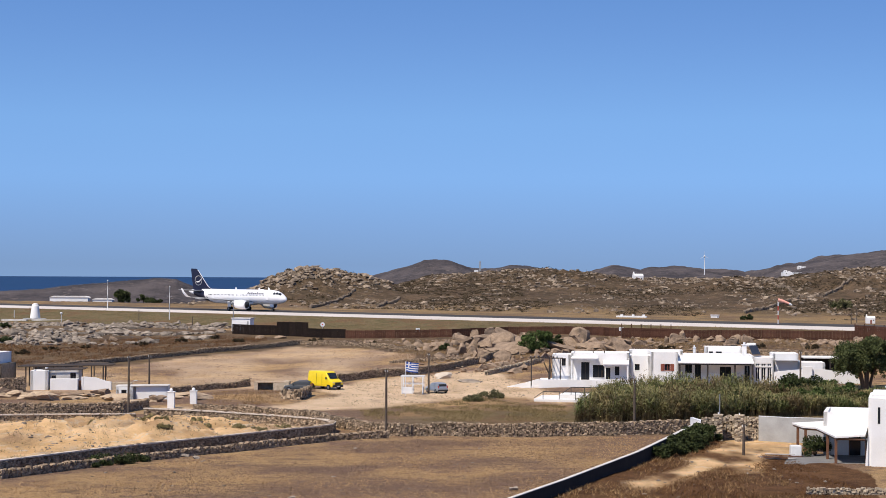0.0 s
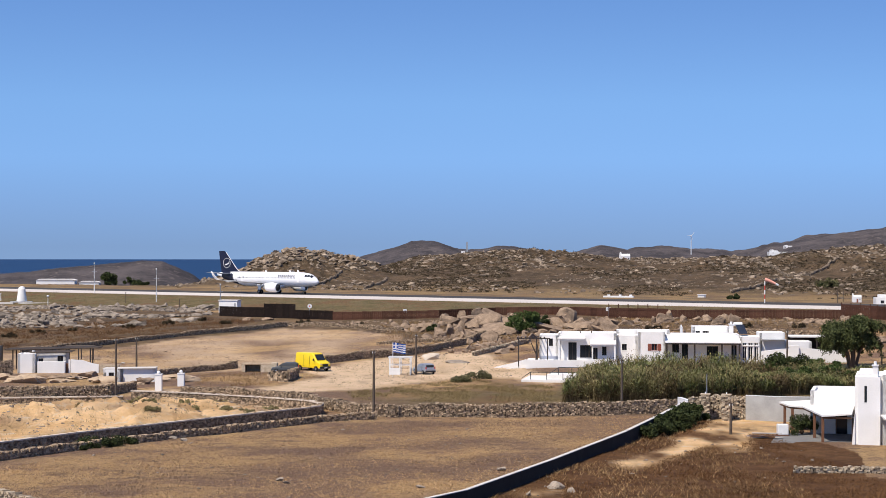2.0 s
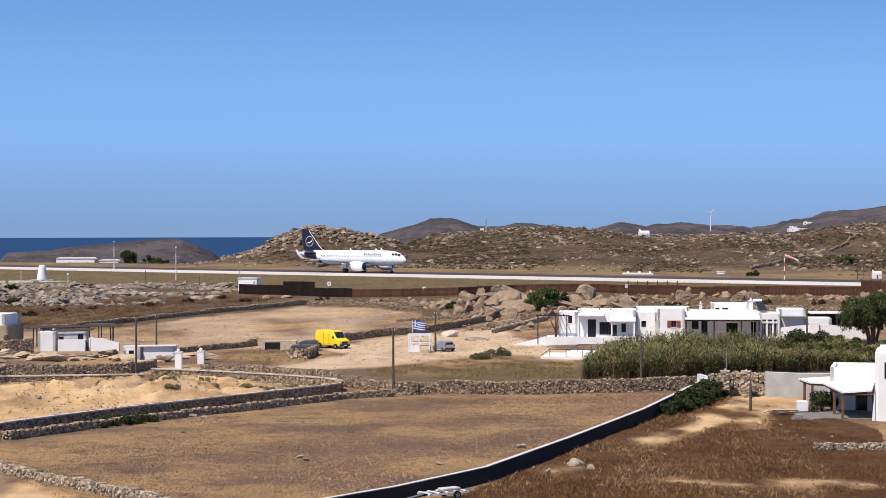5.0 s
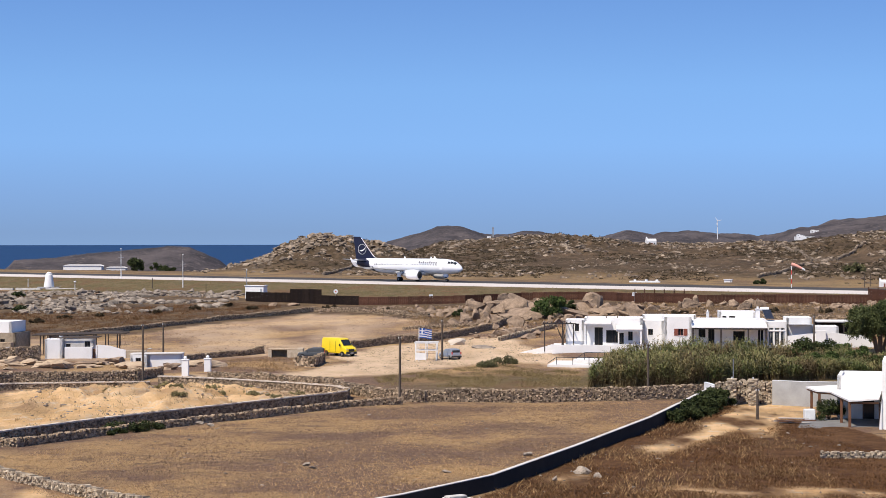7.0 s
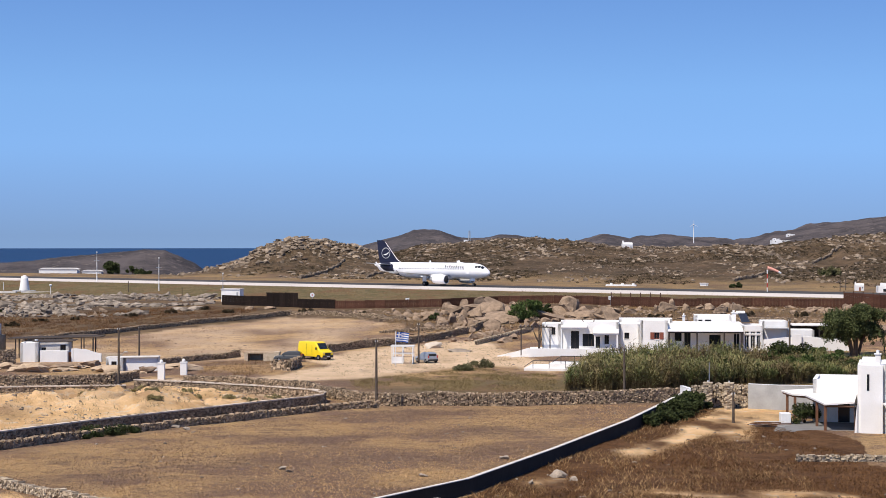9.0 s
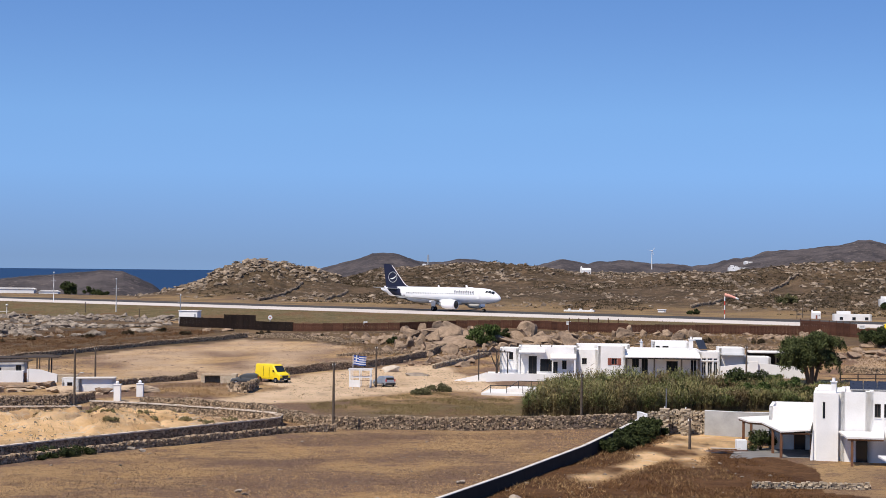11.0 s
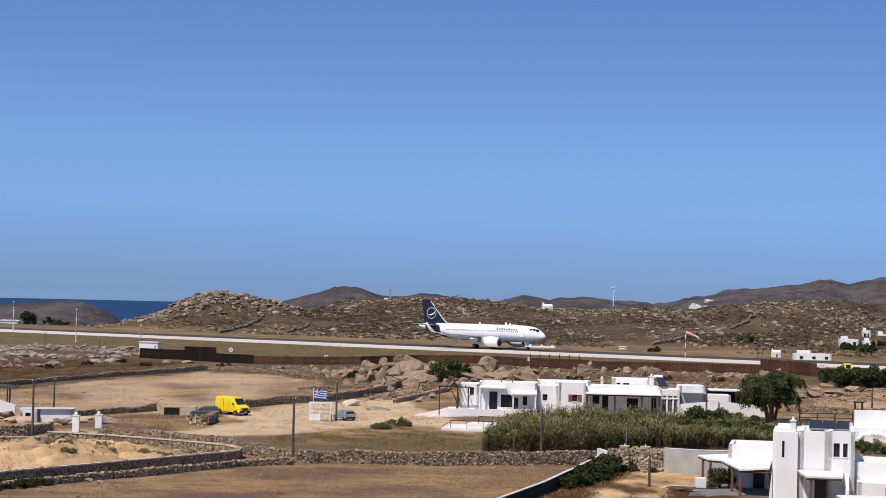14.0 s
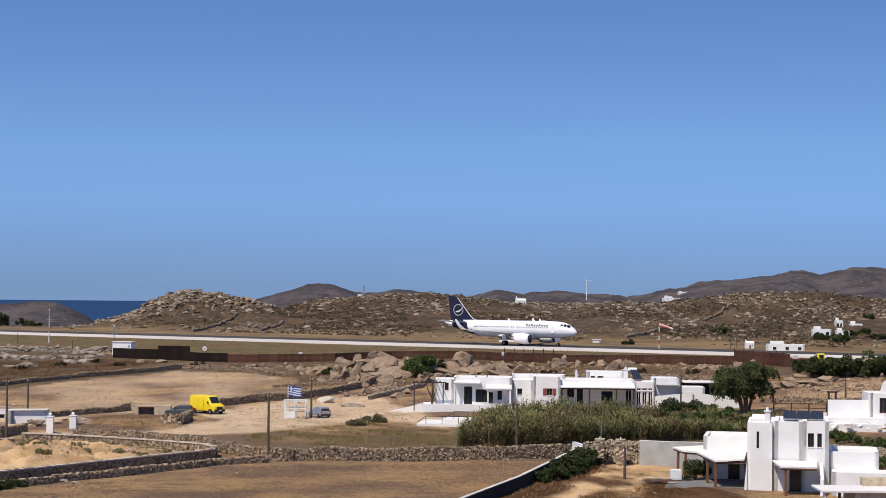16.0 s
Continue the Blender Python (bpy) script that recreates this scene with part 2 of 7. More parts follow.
def ground_z(x, y, rough=True):
    x, y = np.atleast_1d(np.asarray(x, float)), np.atleast_1d(np.asarray(y, float))
    s, v = along(x, y)
    d = np.hypot(x, y)
    a = np.where(y > 1, x / np.maximum(y, 1), np.sign(x) * 9)
    zf = 0.4 + 2.4 * sm(60, 200, s)
    z = -2 + (zf + 2) * sm(190, 62, v) + (2.9 - zf) * sm(60, 26, v)
    # the hillside under the stand
    z = z + 16.3 * (1 - sm(4, 70, d))
    # land falling to the sea on one side, a rocky ridge on the other
    crest = np.interp(a, CREST_A, CREST_Z)
    up = sm(-32, -215, v)
    z = z + (crest - 2.9) * up
    z = z + (-30 - crest) * sm(-330, -620, v) * sm(-0.05, -0.12, a)
    z = z + (-6 - crest) * sm(-300, -700, v) * sm(-0.12, -0.05, a)
    crag = np.interp(a, CRAG_A, CRAG_Z) * np.where(y > 1, 1, 0)
    hill = crag / 12 * np.exp(-(np.abs(d - 705) / 62) ** 2.6)
    z = z + 12 * hill * up ** 0.15
    turn = np.degrees(np.arctan2(x, y))
    for profile, where, depth in ((FAR_HILLS, 2600, 330), (HEADLAND, 1500, 120)):
        tops = np.interp(turn, [p[0] for p in profile], [p[1] for p in profile])
        rise = np.exp(-(np.abs(d - where) / depth) ** 1.6)
        z = np.maximum(z, -26 + (tops + 26) * rise * where / np.maximum(d, where * 0.7))
    if rough:
        wild = sm(-34, -80, v) * (1 - sm(1200, 2000, d))
        stony = wild * np.clip(0.25 + 1.2 * hill + 0.9 * sm(6, 14, z), 0, 1.2)
        z = z + stony * (1.5 * cells(x / 5.0, y / 9.0, 3) + 1.6 * cells(x / 2.1, y / 4.0, 4) + 1.2 * (fbm(x / 18, y / 18, 4, 7) - 0.3))
        z = z + wild * 1.5 * (fbm(x / 30, y / 30, 4, 11) - 0.5)
        z = z + (0.2 * sm(1000, 1300, d) + 0.8 * sm(1700, 2300, d)) * 13 * (fbm(x / 42, y / 90, 6, 21) - 0.5)
        plot = bump2(x, y, -33, 200, 17, 14, 30) * sm(0.4, 5, plot_side(x, y)) * sm(0.4, 5, (x + 12) * -0.67 + (y - 206) * -0.74)
        z = z + plot * (2.6 * fbm(x / 2.2, y / 3.0, 4, 71) + 0.9 * fbm(x / 7, y / 9, 3, 77))
        near = sm(60, 75, v) * sm(60, 100, d)
        z = z + near * (0.35 * (fbm(x / 9, y / 9, 4, 31) - 0.5))
    return z


# crests of the rocky ridge and its crag by slope, of the far hills and the headland by bearing: heights
CREST_A = (-0.3, -0.13, -0.08, -0.03, -0.008, 0.012, 0.035, 0.05, 0.07, 0.095, 0.125, 0.155, 0.175, 0.2, 0.23, 0.26, 0.28, 0.3, 0.45)
CREST_Z = (-8.0, -6.0, -1.0, 5.5, 9.5, 10.5, 11.8, 12.3, 11.7, 9.7, 9.4, 10.3, 10.2, 12.1, 13.9, 14.0, 12.5, 11.7, 13.0)
CRAG_A = (-0.15, -0.133, -0.121, -0.11, -0.098, -0.09, -0.08, -0.07, -0.06, -0.05, -0.038, -0.03, -0.02)
CRAG_Z = (0.0, 0.0, 1.9, 3.7, 5.8, 9.0, 11.1, 12.1, 10.0, 7.0, 5.6, 3.0, 0.0)
FAR_HILLS = ((-40, -26), (-3.2, -20), (-2.13, 1.4), (-1.71, 6.9), (-0.91, 17.1), (-0.55, 23.4), (-0.29, 22.8), (0.38, 20.8), (0.89, 13.4), (1.56, 12.9), (2.06, 18.5), (2.49, 17.2), (3.42, 7.6), (4.26, 9.5), (4.68, 14.3), (5.1, 17.6), (5.86, 11.8), (6.2, 17.3), (7.12, 17.0), (7.88, 14.2), (8.21, 11.3), (8.97, 8.6), (9.63, 15.0), (10.13, 22.1), (10.79, 27.0), (11.79, 35.7), (12.61, 39.1), (13.27, 44.6), (13.76, 49.3), (14.08, 48.7), (14.57, 42.8), (15.46, 49.9), (16.03, 51.6), (16.47, 51.0), (18.5, 56), (25, 50), (60, -26))
HEADLAND = ((-60, -26), (-30, -22), (-13.6, -20), (-13.14, -10.3), (-12.98, -5.5), (-12.58, -4.7), (-11.77, -3.9), (-10.95, -0.9), (-10.14, 0.8), (-9.15, 3.3), (-8.49, 5.0), (-7.91, 4.1), (-7.5, -0.3), (-7.0, -6.4), (-6.83, -9.9), (-6.4, -18), (0, -26))

# ---- the ground: one sheet out to the horizon ----
def inside(x, y, outline, wobble=1.2, seed=0):
    """Which places lie within an outline, its edge made uneven."""
    x = x + wobble * 2 * (fbm(x / 4, y / 4, 3, seed + 40) - 0.5)
    y = y + wobble * 3 * (fbm(x / 4 + 9, y / 4, 3, seed + 50) - 0.5)
    r = np.zeros(x.shape, bool)
    for (x0, y0), (x1, y1) in zip(outline, outline[1:] + outline[:1]):
        c = (y0 > y) != (y1 > y)
        r ^= c & (x < (x1 - x0) * (y - y0) / ((y1 - y0) or 1e-9) + x0)
    return r.astype(float)


SAND = [
    [(-24.8, 235.6), (-19.4, 251.7), (-14.2, 265.3), (-18.1, 277.0), (-12.3, 292.9), (1.6, 306.9), (8.9, 310.0), (10.3, 297.0), (14.4, 275.8), (17.8, 266.1), (16.0, 250.5), (11.4, 261.5), (5.3, 264.5), (-1.7, 253.2), (-10.2, 242.4), (-17.0, 238.1)],
    [(-36.1, 232.9), (-34.1, 240.4), (-31.0, 240.7), (-16.9, 219.2), (-10.9, 203.5), (-5.8, 201.2), (-11.2, 197.6), (-20.8, 219.0)],
    [(25.8, 187.4), (30.4, 203.1), (34.0, 205.3), (41.1, 205.8), (35.2, 184.6), (30.8, 184.3), (27.3, 169.5), (25.3, 169.4), (25.7, 175.6), (19.1, 158.9), (15.1, 156.3), (21.2, 172.5)],
    [(15.8, 160.4), (19.3, 161.7), (19.2, 157.5), (15.8, 155.9)],
    [(6.4, 140.1), (9.6, 145.2), (10.5, 140.2), (8.6, 136.3)],
    [(-40, 148), (-33.2, 138.6), (-26.4, 129.6), (-16.8, 117), (-30, 100), (-60, 110), (-60, 150)],
    [(12.6, 136.3), (20.3, 134.0), (27.6, 134.6), (29.9, 131.1), (19.8, 130.6)],
]
MOUND = [(-50.4, 219.1), (-35.5, 218.6), (-23.0, 215.6), (-13.5, 206.2), (-21.4, 190.2), (-30.3, 177.3), (-37.8, 164.5), (-45.3, 182.9)]
PALEFIELD = [(-58.7, 323.1), (-47.0, 352.8), (-29.0, 375.1), (-15.3, 364.0), (-4.9, 345.1), (-5.9, 319.4), (-16.2, 302.1), (-27.8, 276.1), (-36.6, 275.2), (-49.6, 284.3)]
REDFIELD = [(-0.2, 124.6), (9.7, 153.5), (27.2, 203.2), (34.0, 183.6), (37.6, 167.7), (34.4, 150.6), (60, 120), (40, 90), (0, 90)]
BACKYARD = [(-62.8, 272.8), (-45.0, 262.5), (-39.0, 275.0), (-57.9, 315.8), (-74.4, 323.1)]
TERRACE = [(67.9, 282.3), (82.4, 278.4), (87.6, 296.0), (92.7, 315.7), (73.5, 299.9)]

DEP = [18 * 3395 / (20 + 2.2 * k) for k in range(215)]  # ever finer towards the stand
RAD = sorted([r for r in DEP if 100 < r < 470] + list(np.arange(472, 900, 2.6)) + list(np.arange(900, 1700, 14)) + list(np.arange(1700, 3300, 40)) + [3500, 3900, 4300, 4700] + [0.02, 1, 4, 8, 14, 22, 32, 44, 58, 74, 88])
ANG = sorted(list(np.arange(-16, 20.01, 0.055)) + list(np.arange(-178, -16.5, 6)) + list(np.arange(21, 181, 6)))


def build_ground():
    aa, rr = np.meshgrid(np.radians(ANG), np.array(RAD))
    x, y = (np.sin(aa) * rr).ravel(), (np.cos(aa) * rr).ravel()
    z = ground_z(x, y)
    s, v = along(x, y)
    d = np.hypot(x, y)
    sand = np.zeros_like(x)

    def soft(o, w, k):
        return sum(inside(x + a, y + c, o, w, k) for a, c in ((0, 0), (0.35, 0.9), (-0.35, 0.9), (0.35, -0.9), (-0.35, -0.9))) / 5

    tracks = np.zeros_like(x)
    for k, o in enumerate(SAND):
        bare = soft(o, 1.6, k) * np.clip((0.95 if k < 2 else 0.62) + (1.2 if k < 2 else 2.4) * (fbm(x / 2.2, y / 5, 4, k) - 0.5), 0, 1)
        if k < 2:
            sand = np.maximum(sand, bare)
        else:
            tracks = np.maximum(tracks, bare)
    mound = soft(MOUND, 0.6, 9)
    mound = mound * sm(-0.1, 0.5, plot_side(x, y)) * np.clip(0.66 + 2.0 * (fbm(x / 4, y / 6, 4, 5) - 0.46), 0.12, 1)
    sand = np.maximum(sand, soft(PALEFIELD, 0.8, 12) * np.clip(0.2 + 1.6 * (fbm(x / 9, y / 22, 4, 91) - 0.46) + 0.3 * sm(335, 285, d), 0.03, 0.52))
    sand = np.maximum(sand, 0.3 * inside(x, y, BACKYARD, 0.8, 13))
    sand = np.maximum(sand, 0.45 * inside(x, y, TERRACE, 0.8, 14))
    red = inside(x, y, REDFIELD, 0.5, 15)
    grass = sm(64, 58, v) * sm(24, 28, v) + 0.55 * sm(-90, -30, v) * sm(-10, -14, v)
    grass = grass + 0.85 * sm(90, 105, v) * sm(250, 235, d) * (1 - sand) * sm(205, 212, d) * sm(-15, 5, x)
    pale = soft(PALEFIELD, 0.8, 12)
    wild = np.maximum(sm(-34, -80, v), 0.8 * sm(318, 345, d) * sm(62, 70, v) * (1 - pale) * (1 - sand))
    # marks the distant land that takes the hazed colour
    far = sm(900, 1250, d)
    nr, na = len(RAD), len(ANG)
    i = np.arange(nr - 1)[:, None] * na
    j = np.arange(na)[None, :]
    k = (j + 1) % na
    q = np.stack([i + j, i + k, i + k + na, i + j + na], -1).reshape(-1, 4)[:, ::-1]
    me = bpy.data.meshes.new("ground")
    me.from_pydata(np.stack([x, y, z], -1).tolist(), [], q.tolist())
    me.polygons.foreach_set("use_smooth", [True] * len(me.polygons))
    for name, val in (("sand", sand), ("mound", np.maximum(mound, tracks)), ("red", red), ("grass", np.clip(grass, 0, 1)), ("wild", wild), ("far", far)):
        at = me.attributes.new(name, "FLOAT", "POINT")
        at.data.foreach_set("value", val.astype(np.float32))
    me.materials.append(ground_material())
    return tagged(new("ground", me), "dry brown field and scrubland with sandy tracks", "ground", kind="structure")


def ground_material():
    m = bpy.data.materials.new("dry_land")
    m.use_nodes = True
    n, l = m.node_tree.nodes, m.node_tree.links
    bs = n["Principled BSDF"]
    bs.inputs["Roughness"].default_value = 0.95
    bs.inputs["Specular IOR Level"].default_value = 0.1
    co = n.new("ShaderNodeNewGeometry").outputs["Position"]

    def tex(scale, detail=5, rough=0.6):
        t = n.new("ShaderNodeTexNoise")
        t.inputs["Scale"].default_value, t.inputs["Detail"].default_value, t.inputs["Roughness"].default_value = scale, detail, rough
        l.new(co, t.inputs["Vector"])
        return t.outputs[0]

    def ramp(src, a, b):
        r = n.new("ShaderNodeMapRange")
        r.inputs[1].default_value, r.inputs[2].default_value = a, b
        l.new(src, r.inputs[0])
        return r.outputs[0]

    def mix(fac, a, b):
        x = n.new("ShaderNodeMix")
        x.data_type = "RGBA"
        l.new(fac, x.inputs[0])
        for k, c in ((6, a), (7, b)):
            if isinstance(c, tuple):
                x.inputs[k].default_value = (*c, 1)
            else:
                l.new(c, x.inputs[k])
        return x.outputs[2]

    def attr(name):
        a = n.new("ShaderNodeAttribute")
        a.attribute_name = name
        return a.outputs["Fac"]

    t_big, t_mid, t_fine = tex(0.05, 5, 0.65), tex(0.3, 8, 0.75), tex(1.7, 6, 0.8)
    field = mix(ramp(tex(0.075, 6, 0.7), 0.45, 0.55), (0.21, 0.13, 0.09), (0.50, 0.32, 0.15))
    field = mix(ramp(t_mid, 0.5, 0.66), field, (0.17, 0.112, 0.08))
    field = mix(ramp(t_fine, 0.54, 0.72), field, (0.46, 0.32, 0.18))
    t_grit = tex(3.0, 5, 0.85)
    field = mix(ramp(t_grit, 0.54, 0.64), field, (0.09, 0.06, 0.042))
    field = mix(ramp(tex(4.2, 4, 0.9), 0.57, 0.67), field, (0.52, 0.37, 0.21))
    red = mix(ramp(t_mid, 0.38, 0.62), (0.085, 0.04, 0.018), (0.18, 0.094, 0.042))
    red = mix(ramp(t_fine, 0.55, 0.8), red, (0.30, 0.19, 0.10))
    sand = mix(ramp(t_mid, 0.35, 0.7), (0.78, 0.58, 0.385), (0.62, 0.44, 0.275))
    sand = mix(ramp(t_fine, 0.62, 0.95), sand, (0.36, 0.26, 0.16))
    sand = mix(ramp(t_grit, 0.6, 0.7), sand, (0.42, 0.32, 0.21))
    ochre = mix(ramp(tex(0.16, 7, 0.7), 0.44, 0.58), (0.86, 0.58, 0.31), (0.68, 0.42, 0.195))
    ochre = mix(ramp(t_fine, 0.58, 0.7), ochre, (0.44, 0.29, 0.15))
    ochre = mix(ramp(tex(0.5, 6, 0.8), 0.55, 0.64), ochre, (0.74, 0.60, 0.43))
    grass = mix(ramp(t_mid, 0.38, 0.62), (0.115, 0.095, 0.042), (0.20, 0.15, 0.08))
    wild = mix(ramp(t_big, 0.38, 0.6), (0.078, 0.053, 0.033), (0.15, 0.10, 0.06))
    wild = mix(ramp(tex(0.16, 7, 0.75), 0.44, 0.6), wild, (0.06, 0.044, 0.026))
    wild = mix(ramp(tex(0.45, 7, 0.85), 0.53, 0.62), wild, (0.27, 0.20, 0.13))
    wild = mix(ramp(tex(0.9, 5, 0.85), 0.53, 0.62), wild, (0.045, 0.034, 0.022))
    grass = mix(ramp(tex(0.09, 6, 0.75), 0.5, 0.6), grass, (0.175, 0.105, 0.055))
    grass = mix(ramp(t_fine, 0.5, 0.68), grass, (0.075, 0.06, 0.03))
    red = mix(ramp(t_grit, 0.54, 0.66), red, (0.07, 0.035, 0.018))
    c = mix(attr("red"), field, red)
    c = mix(attr("wild"), c, wild)
    c = mix(attr("grass"), c, grass)
    # far hills: dark heath greyed towards mauve, distance haze put into the colour
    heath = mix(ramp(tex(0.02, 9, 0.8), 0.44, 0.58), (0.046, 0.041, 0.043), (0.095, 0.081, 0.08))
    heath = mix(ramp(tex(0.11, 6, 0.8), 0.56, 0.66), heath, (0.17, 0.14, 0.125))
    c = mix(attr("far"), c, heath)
    c = mix(attr("sand"), c, sand)
    c = mix(attr("mound"), c, ochre)
    l.new(c, bs.inputs["Base Color"])
    b = n.new("ShaderNodeBump")
    b.inputs["Strength"].default_value, b.inputs["Distance"].default_value = 1.0, 0.5
    mx = n.new("ShaderNodeMath")
    mx.operation = "ADD"
    l.new(t_mid, mx.inputs[0])
    l.new(t_fine, mx.inputs[1])
    l.new(mx.outputs[0], b.inputs["Height"])
    l.new(b.outputs[0], bs.inputs["Normal"])
    return m


build_ground()


def gz(x, y, rough=True):
    return float(ground_z(x, y, rough)[0])


# the sea
def build_sea():
    m = material("sea_water", (0.006, 0.03, 0.085), (0.004, 0.022, 0.065), 0.5, 0.02, 0.3, 0.6)
    m.node_tree.nodes["Principled BSDF"].inputs["Specular IOR Level"].default_value = 0.25
    bm = bmesh.new()
    for r0, r1 in ((900, 2000), (2000, 4950)):
        for k in range(72):
            a, b = 2 * math.pi * k / 72, 2 * math.pi * (k + 1) / 72
            bm.faces.new([bm.verts.new((r * math.sin(t), r * math.cos(t), -17)) for r, t in ((r0, a), (r1, a), (r1, b), (r0, b))])
    bmesh.ops.remove_doubles(bm, verts=bm.verts[:], dist=0.01)
    bmesh.ops.recalc_face_normals(bm, faces=bm.faces[:])
    M["sea"] = m
    tagged(link("water", bm, "sea"), "deep blue open sea under a clear sky", "sea", kind="structure")


build_sea()


# ---- runway ----
def strip(name, v0, v1, s0, s1, z, mat, label):
    n = 60
    verts, faces = [], []
    for k in range(n + 1):
        s = s0 + (s1 - s0) * k / n
        for v, zz in ((v0, z), (v1, z), (v0, z - 0.5), (v1, z - 0.5)):
            verts.append((*at_runway(s, v), zz))
        if k:
            a, b = 4 * (k - 1), 4 * k
            faces += [(a, a + 1, b + 1, b), (a + 1, a + 3, b + 3, b + 1), (a + 2, a, b, b + 2)]
    ob = raw(name, verts, faces, mat)
    return tagged(ob, label, "runway", kind="structure")


strip("runway", -11, 6, -260, 420, 2.98, "asphalt", "grey asphalt airport runway")
strip("runway_shoulder", 6.2, 27, -260, 420, 2.96, "shoulder", "pale concrete runway shoulder")

# ---- the airliner ----
def ring(x, cz, ry, rz, n=28):
    return [(x, ry * math.cos(2 * math.pi * k / n), cz + rz * math.sin(2 * math.pi * k / n)) for k in range(n)]


def wing_section(x, y, z, chord, thick, n=6):
    up = [(x - chord * t, y, z + thick * chord * 2.6 * (math.sqrt(t) * (1 - t)) * 0.6) for t in [k / n for k in range(n + 1)]]
    dn = [(x - chord * t, y, z - thick * chord * 1.0 * (math.sqrt(t) * (1 - t)) * 0.6 - 0.01) for t in [k / n for k in range(n - 1, 0, -1)]]
    return up + dn


def build_plane():
    p = thing("airliner", "white twin-engine airliner with navy blue tail rolling along the runway", "airplane")
    N = 5.07  # nose tip ahead of the nose wheel
    body = [(0, 3.35, 0.05, 0.05), (-0.25, 3.38, 0.42, 0.45), (-0.7, 3.45, 0.80, 0.82), (-1.4, 3.58, 1.18, 1.2), (-2.3, 3.76, 1.5, 1.55), (-3.4, 3.88, 1.76, 1.82),
            (-5, 3.92, 1.93, 1.98), (-6.5, 3.93, 1.975, 2.05), (-24, 3.93, 1.975, 2.05), (-26.5, 4.0, 1.93, 1.98), (-29, 4.22, 1.72, 1.76), (-31.5, 4.5, 1.36, 1.44),
            (-34, 4.83, 0.92, 1.02), (-36, 5.08, 0.52, 0.62), (-37.2, 5.2, 0.26, 0.32), (-37.5, 5.22, 0.1, 0.14)]
    fus = part("fuselage", loft([ring(N + x, z, a, b) for x, z, a, b in body]), "planewhite", p, "", True)
    part("belly_fairing", loft([ring(N + x, z, a, b, 20) for x, z, a, b in ((-10.8, 2.3, 0.3, 0.2), (-12, 2.2, 1.7, 0.6), (-15, 2.1, 2.1, 0.72), (-18.5, 2.1, 2.1, 0.72), (-21, 2.3, 1.5, 0.5), (-22.5, 2.5, 0.2, 0.1))]), "planewhite", p, "", True)
    # dark blue rear belly under the fin
    rear = []
    for xx in (-27.0, -28.6, -30.4, -32.2, -34.0, -35.0):
        bx = [b_[0] for b_ in body][::-1]
        rear.append((xx, *(float(np.interp(xx, bx, [b_[j] for b_ in body][::-1])) + (0.0 if j == 1 else 0.06) for j in (1, 2, 3))))
    bm = bmesh.new()
    rings = []
    for i, (x, z, a, b) in enumerate(rear):
        half = (18, 75, 125, 165, 178, 178)[i]
        lo, hi = radians(-90 - half), radians(-90 + half)
        rings.append([bm.verts.new((N + x, a * math.cos(lo + (hi - lo) * k / 16), z + b * math.sin(lo + (hi - lo) * k / 16))) for k in range(17)])
    for a, b in zip(rings, rings[1:]):
        for k in range(16):
            bm.faces.new((a[k], a[k + 1], b[k + 1], b[k]))
    bmesh.ops.recalc_face_normals(bm, faces=bm.faces[:])
    part("tail_band", bm, "navy", p, "navy blue painted tail band", True)
    # fin
    fin = prism([(-27.6, 5.75), (-29.2, 6.15), (-30.2, 6.9), (-34.0, 11.3), (-34.6, 11.72), (-36.7, 11.76), (-36.3, 9.0), (-35.7, 5.55), (-33, 5.2)], 0.34, m=Matrix.Translation((N, 0, 0)))
    bmesh.ops.bevel(fin, geom=fin.edges[:], offset=0.1, segments=2, affect="EDGES")
    f = part("tail_fin", fin, "navy", p, "navy blue tail fin")
    edge = tube([(N - 28.6, 0, 6.0), (N - 29.4, 0, 6.28), (N - 30.2, 0, 6.95), (N - 34.0, 0, 11.32)], [0.05, 0.09, 0.09, 0.08], 6)
    part("leading_edge", edge, "planewhite", f, "pale leading edge")
    for side in (-1, 1):
        bm = bmesh.new()
        o, i_ = [], []
        for k in range(32):
            a = 2 * math.pi * k / 32
            o.append(bm.verts.new((N - 33.6 + 1.42 * math.cos(a), side * 0.185, 8.35 + 1.42 * math.sin(a))))
            i_.append(bm.verts.new((N - 33.6 + 1.27 * math.cos(a), side * 0.185, 8.35 + 1.27 * math.sin(a))))
        for k in range(32):
            bm.faces.new((o[k], o[(k + 1) % 32], i_[(k + 1) % 32], i_[k]))
        bmesh.ops.solidify(bm, geom=bm.faces[:], thickness=0.012)
        part("emblem_ring", bm, "paintwhite", f, "white ring emblem")
        bird = prism([(-34.55, 8.05), (-33.75, 8.1), (-33.2, 8.3), (-32.5, 8.85), (-32.75, 8.3), (-33.2, 7.95), (-33.9, 7.75)], 0.015, m=Matrix.Translation((N, side * 0.19, 0)))
        part("emblem_shape", bird, "paintwhite", f, "plain white emblem shape")
    # tailplanes, wings, engines
    for side in (-1, 1):
        tp = loft([wing_section(N - 30.9, side * 1.0, 5.25, 4.0, 0.09), wing_section(N - 34.4, side * 6.2, 5.75, 1.5, 0.08)])
        part("tailplane", tp, "planegrey", p, "grey horizontal tailplane", True)
        w = loft([wing_section(N - 11.4, side * 1.5, 2.55, 7.4, 0.11), wing_section(N - 14.6, side * 6.4, 3.0, 4.2, 0.1), wing_section(N - 20.3, side * 16.6, 3.9, 1.7, 0.09)])
        wing = part("wing", w, "planegrey", p, "pale grey swept wing", True)
